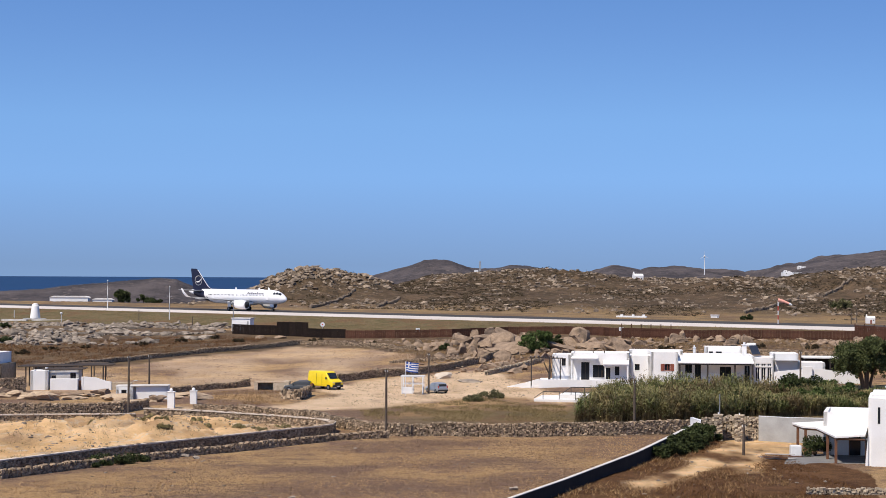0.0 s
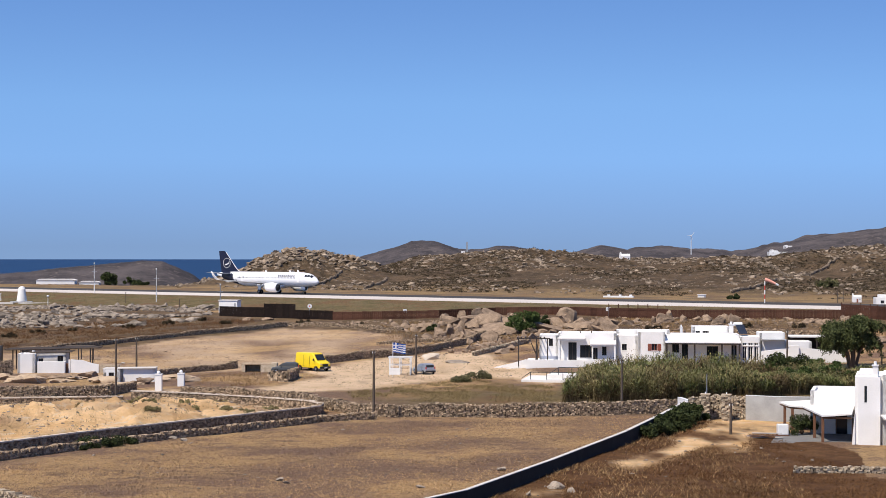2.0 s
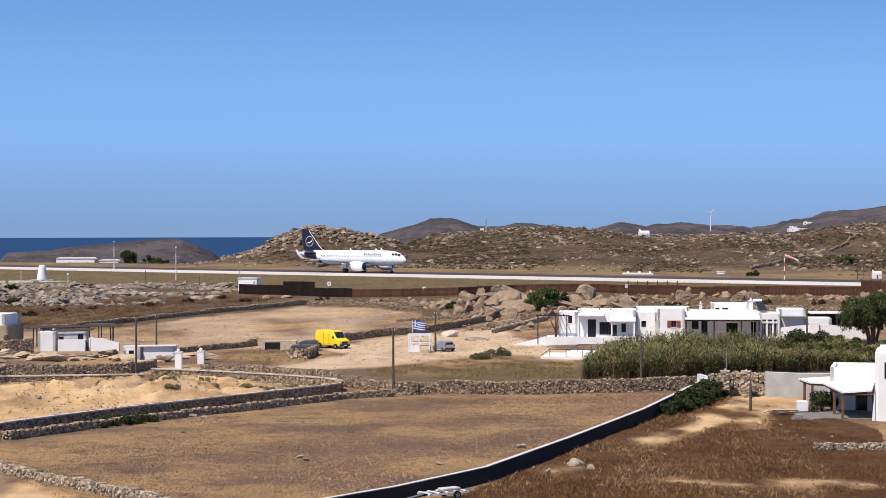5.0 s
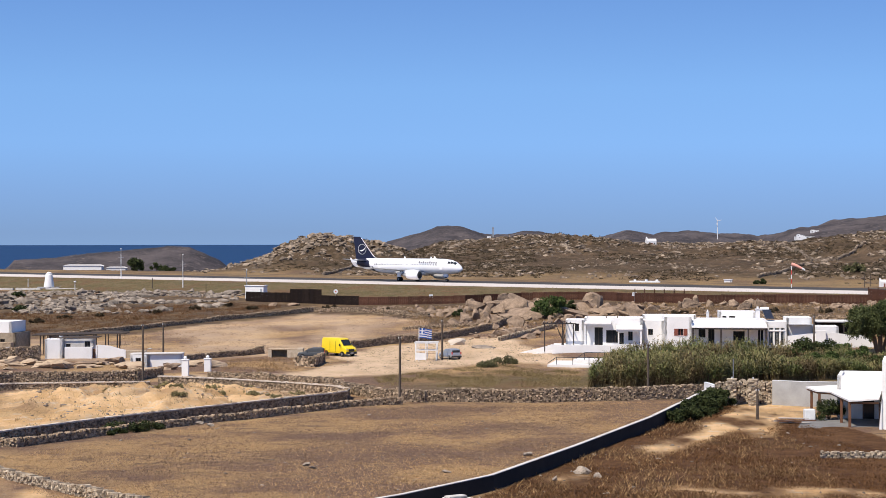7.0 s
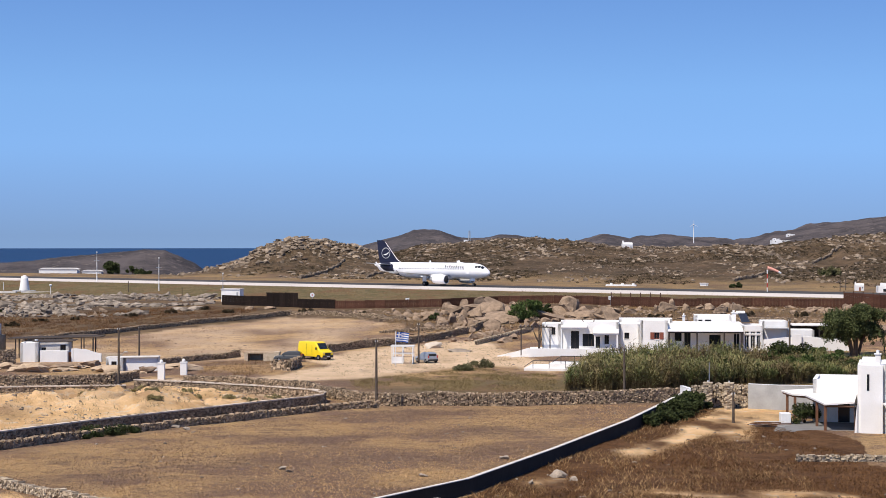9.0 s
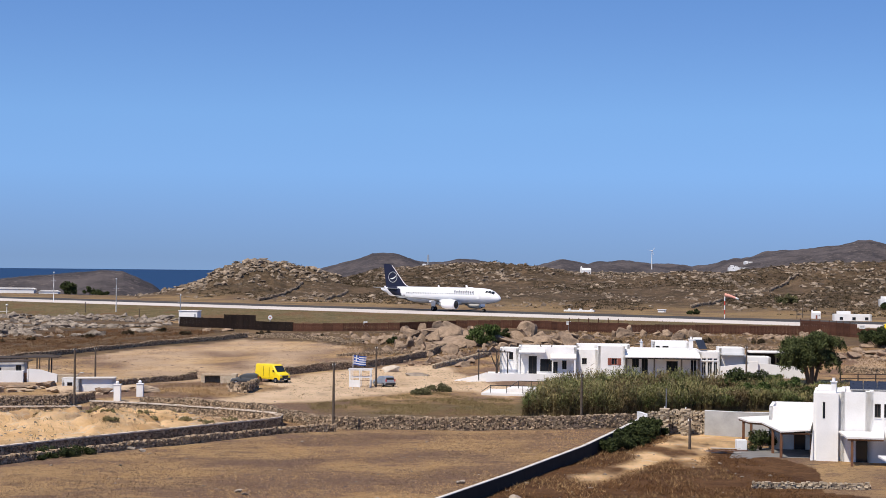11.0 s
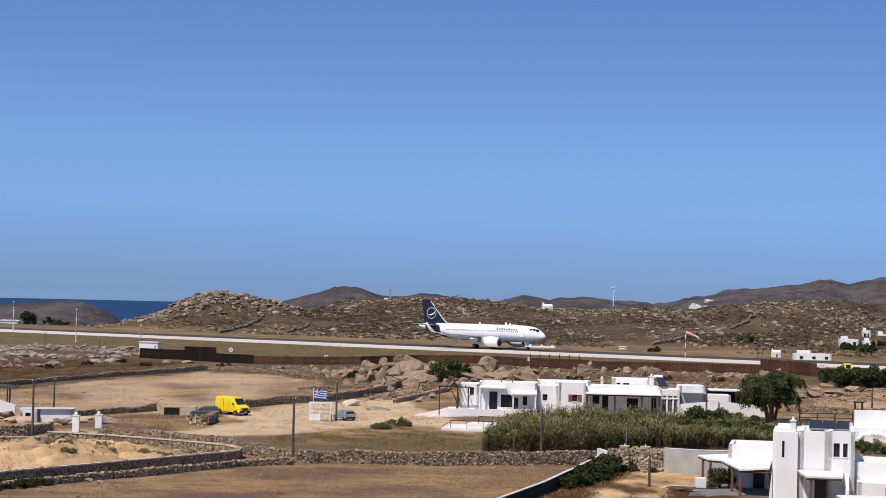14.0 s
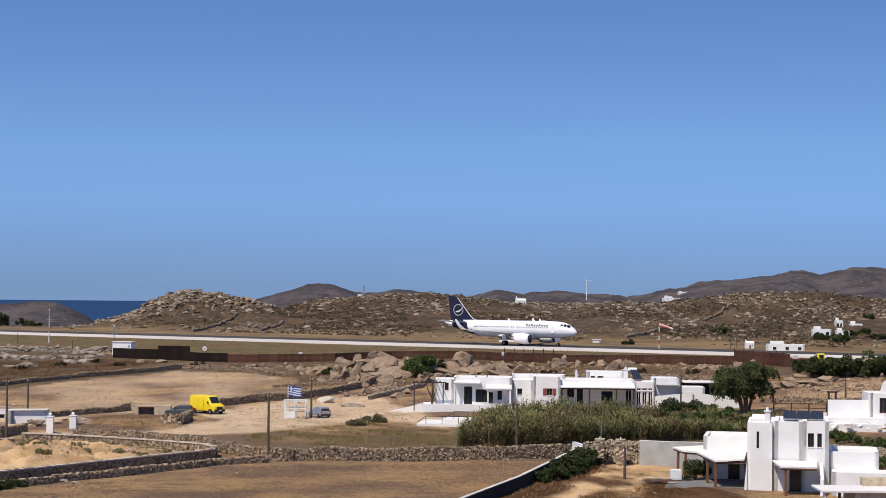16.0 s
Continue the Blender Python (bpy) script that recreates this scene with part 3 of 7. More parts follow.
        wl = loft([wing_section(N - 20.3, side * 16.6, 3.9, 1.7, 0.09), wing_section(N - 20.9, side * 17.25, 4.2, 1.35, 0.08), wing_section(N - 21.8, side * 17.75, 5.2, 0.95, 0.08), wing_section(N - 22.6, side * 17.95, 6.3, 0.5, 0.08)])
        part("winglet", wl, "planewhite", wing, "white upturned winglet", True)
        for yy in (4.6, 8.6, 12.2):
            fx = N - 14.4 - (yy - 4.6) * 0.56 - 2.4
            zz = 2.55 + yy * 0.085
            part("flap_fairing", loft([[(fx + dx, side * yy + r * 0.6 * math.cos(a), zz - 0.1 + r * math.sin(a)) for a in [2 * math.pi * k / 8 for k in range(8)]] for dx, r in ((1.4, 0.03), (0.6, 0.24), (-0.8, 0.26), (-2.2, 0.04))]), "planegrey", wing, "", True)
        ex, ey, ez = N - 9.6, side * 5.75, 1.78
        eng = part("engine", loft([[(ex + dx, ey + r * math.cos(a), ez + r * math.sin(a)) for a in [2 * math.pi * k / 24 for k in range(24)]] for dx, r in ((0.0, 1.0), (0.05, 1.07), (-0.5, 1.2), (-1.6, 1.26), (-3.0, 1.18), (-3.9, 0.98))], caps=False), "planewhite", p, "white engine nacelle", True)
        part("engine_fan", loft([[(ex + dx, ey + r * math.cos(a), ez + r * math.sin(a)) for a in [2 * math.pi * k / 24 for k in range(24)]] for dx, r in ((0.0, 1.0), (-0.7, 0.92), (-0.72, 0.3), (-0.3, 0.02))]), "blackplastic", eng, "dark engine intake", True)
        part("exhaust", loft([[(ex + dx, ey + r * math.cos(a), ez + r * math.sin(a)) for a in [2 * math.pi * k / 20 for k in range(20)]] for dx, r in ((-3.5, 0.95), (-3.85, 0.92), (-4.4, 0.6), (-5.2, 0.3))]), "planegrey", eng, "grey exhaust cone", True)
        part("pylon", prism([(-0.8, 2.85), (-2.2, 3.25), (-5.6, 2.9), (-5.2, 2.35), (-3.4, 2.2)], 0.32, m=Matrix.Translation((ex + 0.2, ey, 0))), "planewhite", eng)
    # cabin windows and doors
    win = box(-0.12, 0.12, -0.01, 0.01, -0.17, 0.17)
    wm = bpy.data.meshes.new("window")
    win.to_mesh(wm)
    win.free()
    wm.materials.append(M["glass"])
    for side in (-1, 1):
        for k in range(40):
            if k in (17, 20):
                continue
            o = new("window", wm)
            o.parent = p
            o.matrix_basis = Matrix.Translation((N - 6.9 - k * 0.535, side * 1.905, 4.42)) @ pose(0, 0, 0, 14 * side, 0, 0)
        for dx in (-5.6, -26.2):
            r = 1.95 if dx > -20 else 1.915
            zc = 3.9 if dx > -20 else 4.05
            part("cabin_door", box(N + dx - 0.42, N + dx + 0.42, side * r - 0.012, side * r + 0.012, zc - 0.7, zc + 0.9), "planewhite", p)
        for x0, x1, a0, a1 in ((-1.5, -2.2, 38, 78), (-2.27, -2.95, 32, 62), (-3.02, -3.7, 27, 50)):
            bm = bmesh.new()
            grid = []
            for i in range(4):
                xx = x0 + (x1 - x0) * i / 3
                bx = [b_[0] for b_ in body][::-1]
                cz, ry, rz = (np.interp(xx, bx, [b_[j] for b_ in body][::-1]) for j in (1, 2, 3))
                grid.append([bm.verts.new((N + xx, side * (ry + 0.025) * math.cos(radians(a0 + (a1 - a0) * j / 4)), cz + (rz + 0.025) * math.sin(radians(a0 + (a1 - a0) * j / 4)))) for j in range(5)])
            for i in range(3):
                for j in range(4):
                    bm.faces.new((grid[i][j], grid[i][j + 1], grid[i + 1][j + 1], grid[i + 1][j]))
            bmesh.ops.recalc_face_normals(bm, faces=bm.faces[:])
            part("cockpit_window", bm, "glass", p, "dark cockpit window", True)
        # the name along the cabin, as plain bars
        for k in range(9):
            h = 0.66 if k in (0, 2, 5) else 0.44
            o = part("name_bar", box(N - 13.0 + k * 0.7, N - 13.0 + k * 0.7 + 0.34, side * 1.79 - 0.015, side * 1.79 + 0.015, -0.3, -0.3 + h, Matrix.Translation((0, 0, 0))), "navy", p)
            o.matrix_basis = Matrix.Translation((0, side * 0.02, 4.98)) @ pose(0, 0, 0, 0, 0, 0)
            o.matrix_basis = Matrix.Translation((0, side * 1.77, 5.0)) @ pose(0, 0, 0, 31 * side, 0, 0) @ Matrix.Translation((0, -side * 1.77, 0))
    for dx in (-10.2, -19):
        part("antenna", prism([(-0.3, 5.9), (0.35, 5.9), (0.05, 6.5), (-0.25, 6.5)], 0.08, m=Matrix.Translation((N + dx, 0, 0))), "planewhite", p)
    part("satcom_dome", loft([ring(N - 9 + x, 5.95, a, a * 0.4, 10) for x, a in ((0.8, 0.05), (0.4, 0.35), (-0.4, 0.4), (-1.2, 0.05))]), "planewhite", p, "", True)

    # undercarriage
    def wheel(parent, home, r, w):
        prof = [(r * 0.55, -w / 2), (r * 0.92, -w / 2), (r, -w * 0.3), (r, w * 0.3), (r * 0.92, w / 2), (r * 0.55, w / 2)]
        ty = part("wheel", loft([[(rr * math.cos(a), yy, rr * math.sin(a)) for a in [2 * math.pi * k / 20 for k in range(20)]] for rr, yy in prof]), "tyre", parent, "black rubber tyre", True)
        bm = bmesh.new()
        for a in range(6):
            c, s_ = math.cos(a * math.pi / 3), math.sin(a * math.pi / 3)
            add_box(bm, -0.05, 0.05, -w / 2 - 0.02, w / 2 + 0.02, 0.08, r * 0.56, Matrix.Rotation(a * math.pi / 3, 4, "Y"))
        part("rim", bm, "rim", ty, "grey wheel rim")
        ty.matrix_basis = Matrix.Translation(home)
        rolling.append((ty, home))

    g = part("nose_gear", tube([(0, 0, 0.38), (0.05, 0, 1.2), (-0.05, 0, 2.4)], [0.09, 0.1, 0.14], 8), "planegrey", p, "nose landing gear strut")
    part("gear_door", box(-0.7, 0.7, -0.55, -0.5, 1.3, 2.0), "planewhite", g)
    part("taxi_light", tube([(0.14, 0, 1.55), (0.24, 0, 1.55)], 0.12, 10), "lamp", g)
    for yy in (-0.27, 0.27):
        wheel(p, (0, yy, 0.38), 0.38, 0.22)
    for side in (-1, 1):
        g = part("main_gear", tube([(-12.64, side * 3.8, 0.58), (-12.64, side * 3.75, 1.7), (-12.5, side * 3.6, 2.8)], [0.14, 0.16, 0.22], 8), "planegrey", p, "main landing gear strut")
        part("gear_brace", tube([(-12.6, side * 3.7, 1.5), (-12.4, side * 2.2, 2.4)], 0.08, 6), "planegrey", g)
        part("gear_door", box(-13.3, -12.1, side * 4.15 - 0.03, side * 4.15 + 0.03, 1.1, 2.5), "planewhite", g)
        for yy in (-0.46, 0.46):
            wheel(p, (-12.64, side * 3.8 + yy, 0.585), 0.585, 0.42)
    return p


rolling = []
plane = build_plane()


# ---- stone walls, rocks and plants ----
CUBE = np.array([(x, y, z) for x in (-0.5, 0.5) for y in (-0.5, 0.5) for z in (-0.5, 0.5)])
CUBEF = [(0, 1, 3, 2), (4, 6, 7, 5), (0, 4, 5, 1), (2, 3, 7, 6), (0, 2, 6, 4), (1, 5, 7, 3)]


def boxes_mesh(name, items, mat, parent=None, uneven=0.22):
    """Many uneven blocks in one mesh. items: centre, size, turn about z."""
    rng = np.random.default_rng(len(items))
    verts, faces = [], []
    for k, (c, size, a) in enumerate(items):
        v = CUBE * size * (1 + uneven * (rng.random((8, 3)) - 0.5) * 2)
        ca, sa = math.cos(a), math.sin(a)
        x = v[:, 0] * ca - v[:, 1] * sa + c[0]
        y = v[:, 0] * sa + v[:, 1] * ca + c[1]
        verts.append(np.stack([x, y, v[:, 2] + c[2]], -1))
        faces += [tuple(8 * k + i for i in f) for f in CUBEF]
    return raw(name, np.concatenate(verts).tolist(), faces, mat, parent)


def resample(pts, step):
    out = []
    for (x0, y0), (x1, y1) in zip(pts, pts[1:]):
        n = max(1, round(math.hypot(x1 - x0, y1 - y0) / step))
        out += [(x0 + (x1 - x0) * k / n, y0 + (y1 - y0) * k / n, math.atan2(y1 - y0, x1 - x0)) for k in range(n)]
    return out + [(*pts[-1], out[-1][2])]


def dry_wall(pts, height, label, mat="stone", thick=0.5, stone=0.22, cap=None, seed=0, ruin=0.25, base=None):
    """A dry stone wall: packed core and courses of single uneven stones."""
    rng = np.random.default_rng(seed + 100)
    if not pts:
        return None
    wall = tagged(new("stone_wall"), label, "stone wall", "dry stone walls of the fields", "structure")
    line = resample(pts, stone)
    hs = [height * (1 - ruin * vnoise(np.array([i * 0.06]), np.array([seed * 3.3]), seed)[0]) for i in range(len(line))]
    items, core = [], []
    zs = ground_z([p[0] for p in line], [p[1] for p in line], cap is None)
    for i, (x, y, a) in enumerate(line):
        z0 = float(zs[i]) - 0.15 if base is None else base
        h = hs[i] + 0.15
        core.append(((x, y, z0 + h * 0.46), (stone * 1.3, thick * 0.55, h * 0.92), a))
        z = 0.0
        while z < h:
            hh = stone * rng.uniform(0.4, 0.9)
            n = Vector((-math.sin(a), math.cos(a)))
            off = rng.uniform(-0.06, 0.06)
            items.append(((x + rng.uniform(-0.3, 0.3) * stone, y + off, z0 + z + hh / 2), (stone * rng.uniform(0.7, 1.25), thick * rng.uniform(0.85, 1.15), hh * 0.93), a + rng.uniform(-0.15, 0.15)))
            z += hh
    boxes_mesh("core", core, "stonecore", wall)
    tagged(boxes_mesh("stones", items, mat, wall), kind="stuff")
    if cap:
        cl = [((x, y, (float(zs[i]) - 0.15 if base is None else base) + height + 0.16), (stone * 1.1, thick * 1.3, 0.12), a) for i, (x, y, a) in enumerate(line)]
        boxes_mesh("coping", cl, cap, wall, 0.03)
    return wall


def plain_wall(name, pts, height, thick, mat, label, cap="paintwhite", category="wall", top=None):
    w = tagged(new(name), label, category, kind="structure")
    bm, bc = bmesh.new(), bmesh.new()
    rings, caps = [], []
    n = len(pts)
    for i, (x, y) in enumerate(pts):
        x0, y0 = pts[max(i - 1, 0)]
        x1, y1 = pts[min(i + 1, n - 1)]
        a = math.atan2(y1 - y0, x1 - x0)
        nx, ny = -math.sin(a), math.cos(a)
        g = gz(x, y) - 0.4
        t = (top[i] if top else height) + g + 0.4
        for b, rr, h, z0, z1 in ((bm, rings, thick / 2, g, t), (bc, caps, thick / 2 + 0.015, t, t + 0.05)):
            rr.append([b.verts.new((x + nx * s * h, y + ny * s * h, z)) for s, z in ((-1, z0), (1, z0), (1, z1), (-1, z1))])
    for b, rr in ((bm, rings), (bc, caps)):
        for p, q in zip(rr, rr[1:]):
            for k in range(4):
                b.faces.new((p[k], p[(k + 1) % 4], q[(k + 1) % 4], q[k]))
        b.faces.new(rr[0])
        b.faces.new(rr[-1][::-1])
        bmesh.ops.recalc_face_normals(b, faces=b.faces[:])
    part("face", bm, mat, w)
    part("coping", bc, cap, w)
    return w


M["palewash"] = material("weathered_whitewash", (0.62, 0.59, 0.55), (0.42, 0.39, 0.36), 0.9, 0.9, 8, 0.25)
M["palecoping"] = material("pale_mortar", (0.60, 0.51, 0.42), None, 0.9, 2, 10, 0.3)
M["palerock"] = material("pale_granite", (0.33, 0.275, 0.22), (0.11, 0.09, 0.072), 0.95, 0.8, 9, 0.7, island=0.3)
M["sandheap"] = material("heap_sand", (0.55, 0.47, 0.38), None, 0.95, 0.8, 9, 0.5)
M["olive"] = material("olive_weeds", (0.17, 0.13, 0.058), (0.24, 0.175, 0.085), 0.9, 0.1, 1.5, 0.0, island=0.4)
M["scrub"] = material("grey_scrub", (0.13, 0.12, 0.06), (0.09, 0.085, 0.04), 0.9, 0.3, 3, 0.0, island=0.4)
M["palescrub"] = material("pale_scrub", (0.27, 0.22, 0.11), (0.17, 0.15, 0.07), 0.9, 0.3, 3, 0.0, island=0.35)
M["ledge"] = material("tan_ledge", (0.50, 0.38, 0.26), (0.30, 0.22, 0.15), 0.95, 0.7, 8, 0.8)
M["slatefloor"] = material("grey_paving", (0.20, 0.195, 0.19), (0.14, 0.135, 0.13), 0.85, 0.9, 9, 0.2)
# dark mortar core; its tone also puts shade into the gaps between stones
M["stonecore"] = material("wall_core", (0.10, 0.08, 0.06), None, 0.95, 2, 10, 0.5)
M["render_grey"] = material("dark_render", (0.04, 0.036, 0.033), (0.028, 0.025, 0.023), 0.9, 0.6, 6, 0.3)

ICO = bmesh.new()
bmesh.ops.create_icosphere(ICO, subdivisions=3, radius=1.0)
ICO_V = np.array([v.co[:] for v in ICO.verts])
ICO_F = [tuple(v.index for v in f.verts) for f in ICO.faces]
ICO.free()
ICL = bmesh.new()
bmesh.ops.create_icosphere(ICL, subdivisions=1, radius=1.0)
ICL_V = np.array([v.co[:] for v in ICL.verts])
ICL_F = [tuple(v.index for v in f.verts) for f in ICL.faces]
ICL.free()


def rock_shape(V, rng, size, sharp=0.35):
    """A boulder: a ball cut by random planes."""
    v = V.copy()
    for _ in range(11):
        n = rng.normal(size=3)
        n /= np.linalg.norm(n)
        d = v @ n
        cut = rng.uniform(0.3, 0.68)
        over = np.maximum(d - cut, 0)
        v -= np.outer(over, n)
    w = rng.uniform(2, 5, (3, 3))
    v *= 1 + 0.07 * np.sin(v @ w + rng.uniform(0, 6, 3)).sum(1)[:, None]
    v += 0.07 * (rng.random(v.shape) - 0.5)
    return v * np.array(size)


def boulder(x, y, size, seed, label="weathered tan granite boulder in the outcrop", sink=0.35, mat="rock"):
    rng = np.random.default_rng(seed)
    v = rock_shape(ICO_V, rng, size)
    a = rng.uniform(0, 6.28)
    a = rng.uniform(-0.5, 0.5)
    ca, sa = math.cos(a), math.sin(a)
    v = np.stack([v[:, 0] * ca - v[:, 1] * sa, v[:, 0] * sa + v[:, 1] * ca, v[:, 2]], -1)
    ob = raw("boulder", v.tolist(), ICO_F, mat)
    ob.matrix_basis = Matrix.Translation((x, y, gz(x, y) + size[2] * (1 - 2 * sink)))
    return tagged(ob, label, "boulder", "boulders of the outcrop")


def rubble(name, places, mat, label):
    """Many small rocks in one mesh. places: x, y, size."""
    rng = np.random.default_rng(len(places))
    zs = ground_z([p[0] for p in places], [p[1] for p in places])
    verts, faces = [], []
    n = len(ICL_V)
    for k, ((x, y, s), z) in enumerate(zip(places, zs)):
        v = rock_shape(ICL_V, rng, (s * rng.uniform(0.8, 1.6), s * rng.uniform(0.7, 1.2), s * rng.uniform(0.45, 0.8)))
        verts.append(v + (x, y, z + 0.1 * s))
        faces += [tuple(n * k + i for i in f) for f in ICL_F]
    ob = raw(name, np.concatenate(verts).tolist(), faces, mat)
    return tagged(ob, label, "rocks", kind="stuff")


def leaves(places, size, rng, up=0.0, long=1.0):
    """Leaf triangles pairs at places (n, 3): random tilt."""
    n = len(places)
    a = rng.normal(size=(n, 3))
    a[:, 2] += up
    a /= np.linalg.norm(a, axis=1)[:, None]
    b = np.cross(a, rng.normal(size=(n, 3)))
    b /= np.linalg.norm(b, axis=1)[:, None]
    s = size * rng.uniform(0.6, 1.3, (n, 1))
    p0, p1 = places - a * s * long, places + a * s * long
    q0, q1 = places - b * s * 0.45, places + b * s * 0.45
    v = np.stack([p0, q0, p1, q1], 1).reshape(-1, 3)
    f = np.arange(4 * n).reshape(n, 4)
    return v, f


def crown(name, parent, blobs, per, size, mat, seed, up=0.0, long=1.0):
    """A crown of many small leaves round clumps (x, y, z, radius)."""
    rng = np.random.default_rng(seed)
    pts = []
    for x, y, z, r in blobs:
        d = rng.normal(size=(per, 3))
        d /= np.linalg.norm(d, axis=1)[:, None]
        d *= (rng.random((per, 1)) ** 0.45) * r
        d[:, 2] *= 0.8
        pts.append(d + (x, y, z))
    v, f = leaves(np.concatenate(pts), size, rng, up, long)
    return raw(name, v.tolist(), f.tolist(), mat, parent)


def tree(x, y, h, w, seed, label, mat="darkleaf", blobs=26, per=220, leaf=0.16, low=0.3):
    rng = np.random.default_rng(seed)
    t = thing("tree", label, "tree", Matrix.Translation((x, y, gz(x, y))))
    bm = tube([(0, 0, -0.3), (0.1, 0.05, h * 0.2), (-0.05, 0, h * 0.4)], [w * 0.06, w * 0.045, w * 0.035], 8)
    cl = []
    for k in range(blobs):
        a, r = rng.uniform(0, 6.28), w * 0.5 * math.sqrt(rng.random())
        top = math.sqrt(max(0.05, 1 - (r / (w * 0.52)) ** 2))
        z = h * (low + (1 - low) * rng.uniform(0.1, 0.88) * top)
        cl.append((r * math.cos(a), r * math.sin(a), z, w * rng.uniform(0.1, 0.17)))
    for k in range(6):
        c = cl[k]
        tube([(0, 0, h * 0.25), (c[0] * 0.4, c[1] * 0.4, h * 0.25 + (c[2] - h * 0.25) * 0.6), c[:3]], [w * 0.03, w * 0.02, w * 0.008], 6, bm)
    part("trunk", bm, "bark", t)
    crown("crown", t, cl, per, leaf, mat, seed)
    return t


def bush(x, y, h, w, seed, label, mat="darkleaf", per=160, leaf=0.13, n=14, name="bush"):
    rng = np.random.default_rng(seed)
    t = thing(name, label, "bush", Matrix.Translation((x, y, gz(x, y))))
    cl = []
    for k in range(n):
        a, r = rng.uniform(0, 6.28), w * 0.5 * math.sqrt(rng.random())
        cl.append((r * math.cos(a), r * math.sin(a), h * rng.uniform(0.2, 0.85) * (1 - 0.5 * (2 * r / w) ** 2), w * rng.uniform(0.1, 0.2)))
    bm = bmesh.new()
    for c in cl[:5]:
        tube([(0, 0, -0.2), (c[0] * 0.6, c[1] * 0.6, c[2] * 0.5), c[:3]], [0.06, 0.045, 0.02], 5, bm)
    part("stems", bm, "bark", t)
    crown("foliage", t, cl, per, leaf, mat, seed)
    return t


def tufts(name, outline, count, h, mat, label, seed, blades=4, avoid=(), even=False):
    """Dry grass as many single blades in clumps."""
    rng = np.random.default_rng(seed)
    xs, ys = [p[0] for p in outline], [p[1] for p in outline]
    x, y = rng.uniform(min(xs), max(xs), count * 2), rng.uniform(min(ys), max(ys), count * 2)
    ok = inside(x, y, outline, 0.3, seed) > 0
    if not even:
        ok &= fbm(x / 3, y / 6, 4, seed) > 0.3 + 0.3 * rng.random(len(x))
    for o in avoid:
        ok &= inside(x, y, o, 0.8, 3) < 0.5
    x, y = x[ok][:count], y[ok][:count]
    x, y = np.repeat(x, blades) + rng.normal(0, 0.22, len(x) * blades), np.repeat(y, blades) + rng.normal(0, 0.22, len(y) * blades)
    z = ground_z(x, y)
    n = len(x)
    hh = h * rng.uniform(0.5, 1.4, n) * (0.6 + 0.8 * fbm(x / 7, y / 9, 2, 5))
    a = rng.uniform(0, math.pi, n)
    w = 0.035
    lean = rng.normal(0, 0.8, (n, 2)) * hh[:, None]
    v = np.stack([np.stack([x - w * np.cos(a), y - w * np.sin(a), z - 0.03], -1), np.stack([x + w * np.cos(a), y + w * np.sin(a), z - 0.03], -1), np.stack([x + lean[:, 0], y + lean[:, 1], z + hh], -1)], 1).reshape(-1, 3)
    ob = raw(name, v.tolist(), np.arange(3 * n).reshape(n, 3).tolist(), mat)
    return tagged(ob, label, "grass", kind="stuff")


# ---- field walls ----
dry_wall([(-29.6, 229.9), (-23.5, 226.9), (-17.0, 220.8), (-11.4, 212.0), (-5.5, 202.6), (1.1, 202.4), (10.1, 203.7), (19.2, 205.6), (27.2, 209.0)], 1.5, "grey dry stone wall along the dirt track", seed=1)
dry_wall([(-43.2, 161.6), (-36.9, 160.5), (-33.4, 166.4), (-29.5, 172.4), (-25.3, 178.2), (-20.7, 183.9), (-15.8, 190.5), (-11.1, 196.4), (-5.7, 199.3)], 0.75, "low dark dry stone wall beside the brown field", seed=2)
dry_wall([(-39.8, 160.8), (-38.0, 165.3), (-34.4, 171.6), (-30.5, 177.9), (-26.1, 184.1), (-21.4, 190.8), (-16.4, 197.9), (-13.2, 202.1), (-11.9, 204.9), (-11.8, 208.4), (-13.2, 211.8), (-17.9, 216.0), (-22.0, 218.9), (-28.4, 223.2), (-34.9, 226.0)], 1.0, "dry stone wall with pale mortar coping round the sandy plot", seed=3, cap="palecoping", ruin=0.05)
dry_wall([(-56.2, 226.9), (-52.7, 228.9), (-46.1, 229.4), (-38.7, 231.8), (-36.9, 240.2)], 1.35, "grey dry stone wall before the small farmhouse", seed=4)
dry_wall([(-53.5, 215.7), (-50.1, 217.5), (-42.6, 218.9), (-35.3, 220.3)], 0.8, "low stone wall with pale coping by the lane", seed=5, cap="palecoping", ruin=0.05)
dry_wall([(-68.8, 323.3), (-57.6, 344.8), (-54.1, 351.5), (-48.1, 360.6), (-41.5, 368.1), (-34.6, 375.7), (-28.5, 382.2)], 0.95, "dark dry stone wall at the far side of the field", seed=6)
dry_wall([(-28.8, 386.2), (-20.3, 376.5), (-11.1, 365.3), (-5.0, 356.2)], 0.9, "tumbled dry stone wall below the runway fence", seed=7, ruin=0.7)
dry_wall([(-15.9, 292.2), (-10.8, 299.2), (-3.8, 305.1), (1.6, 313.0), (6.4, 323.1), (9.6, 334.4)], 1.3, "dark dry stone wall climbing to the outcrop", seed=8)
dry_wall([(-38.8, 267.7), (-35.5, 272.8), (-31.3, 278.3), (-28.6, 283.8)], 1.0, "ruined dark dry stone wall by the gate pillars", seed=9, ruin=0.5)
dry_wall([(-36.2, 145.0), (-32.3, 139.4), (-28.4, 134.5), (-25.3, 130.5), (-19.5, 123.6), (-15.9, 118.3)], 0.75, "pale tumbled stone wall in the near field", mat="palestone", seed=10, ruin=0.3)
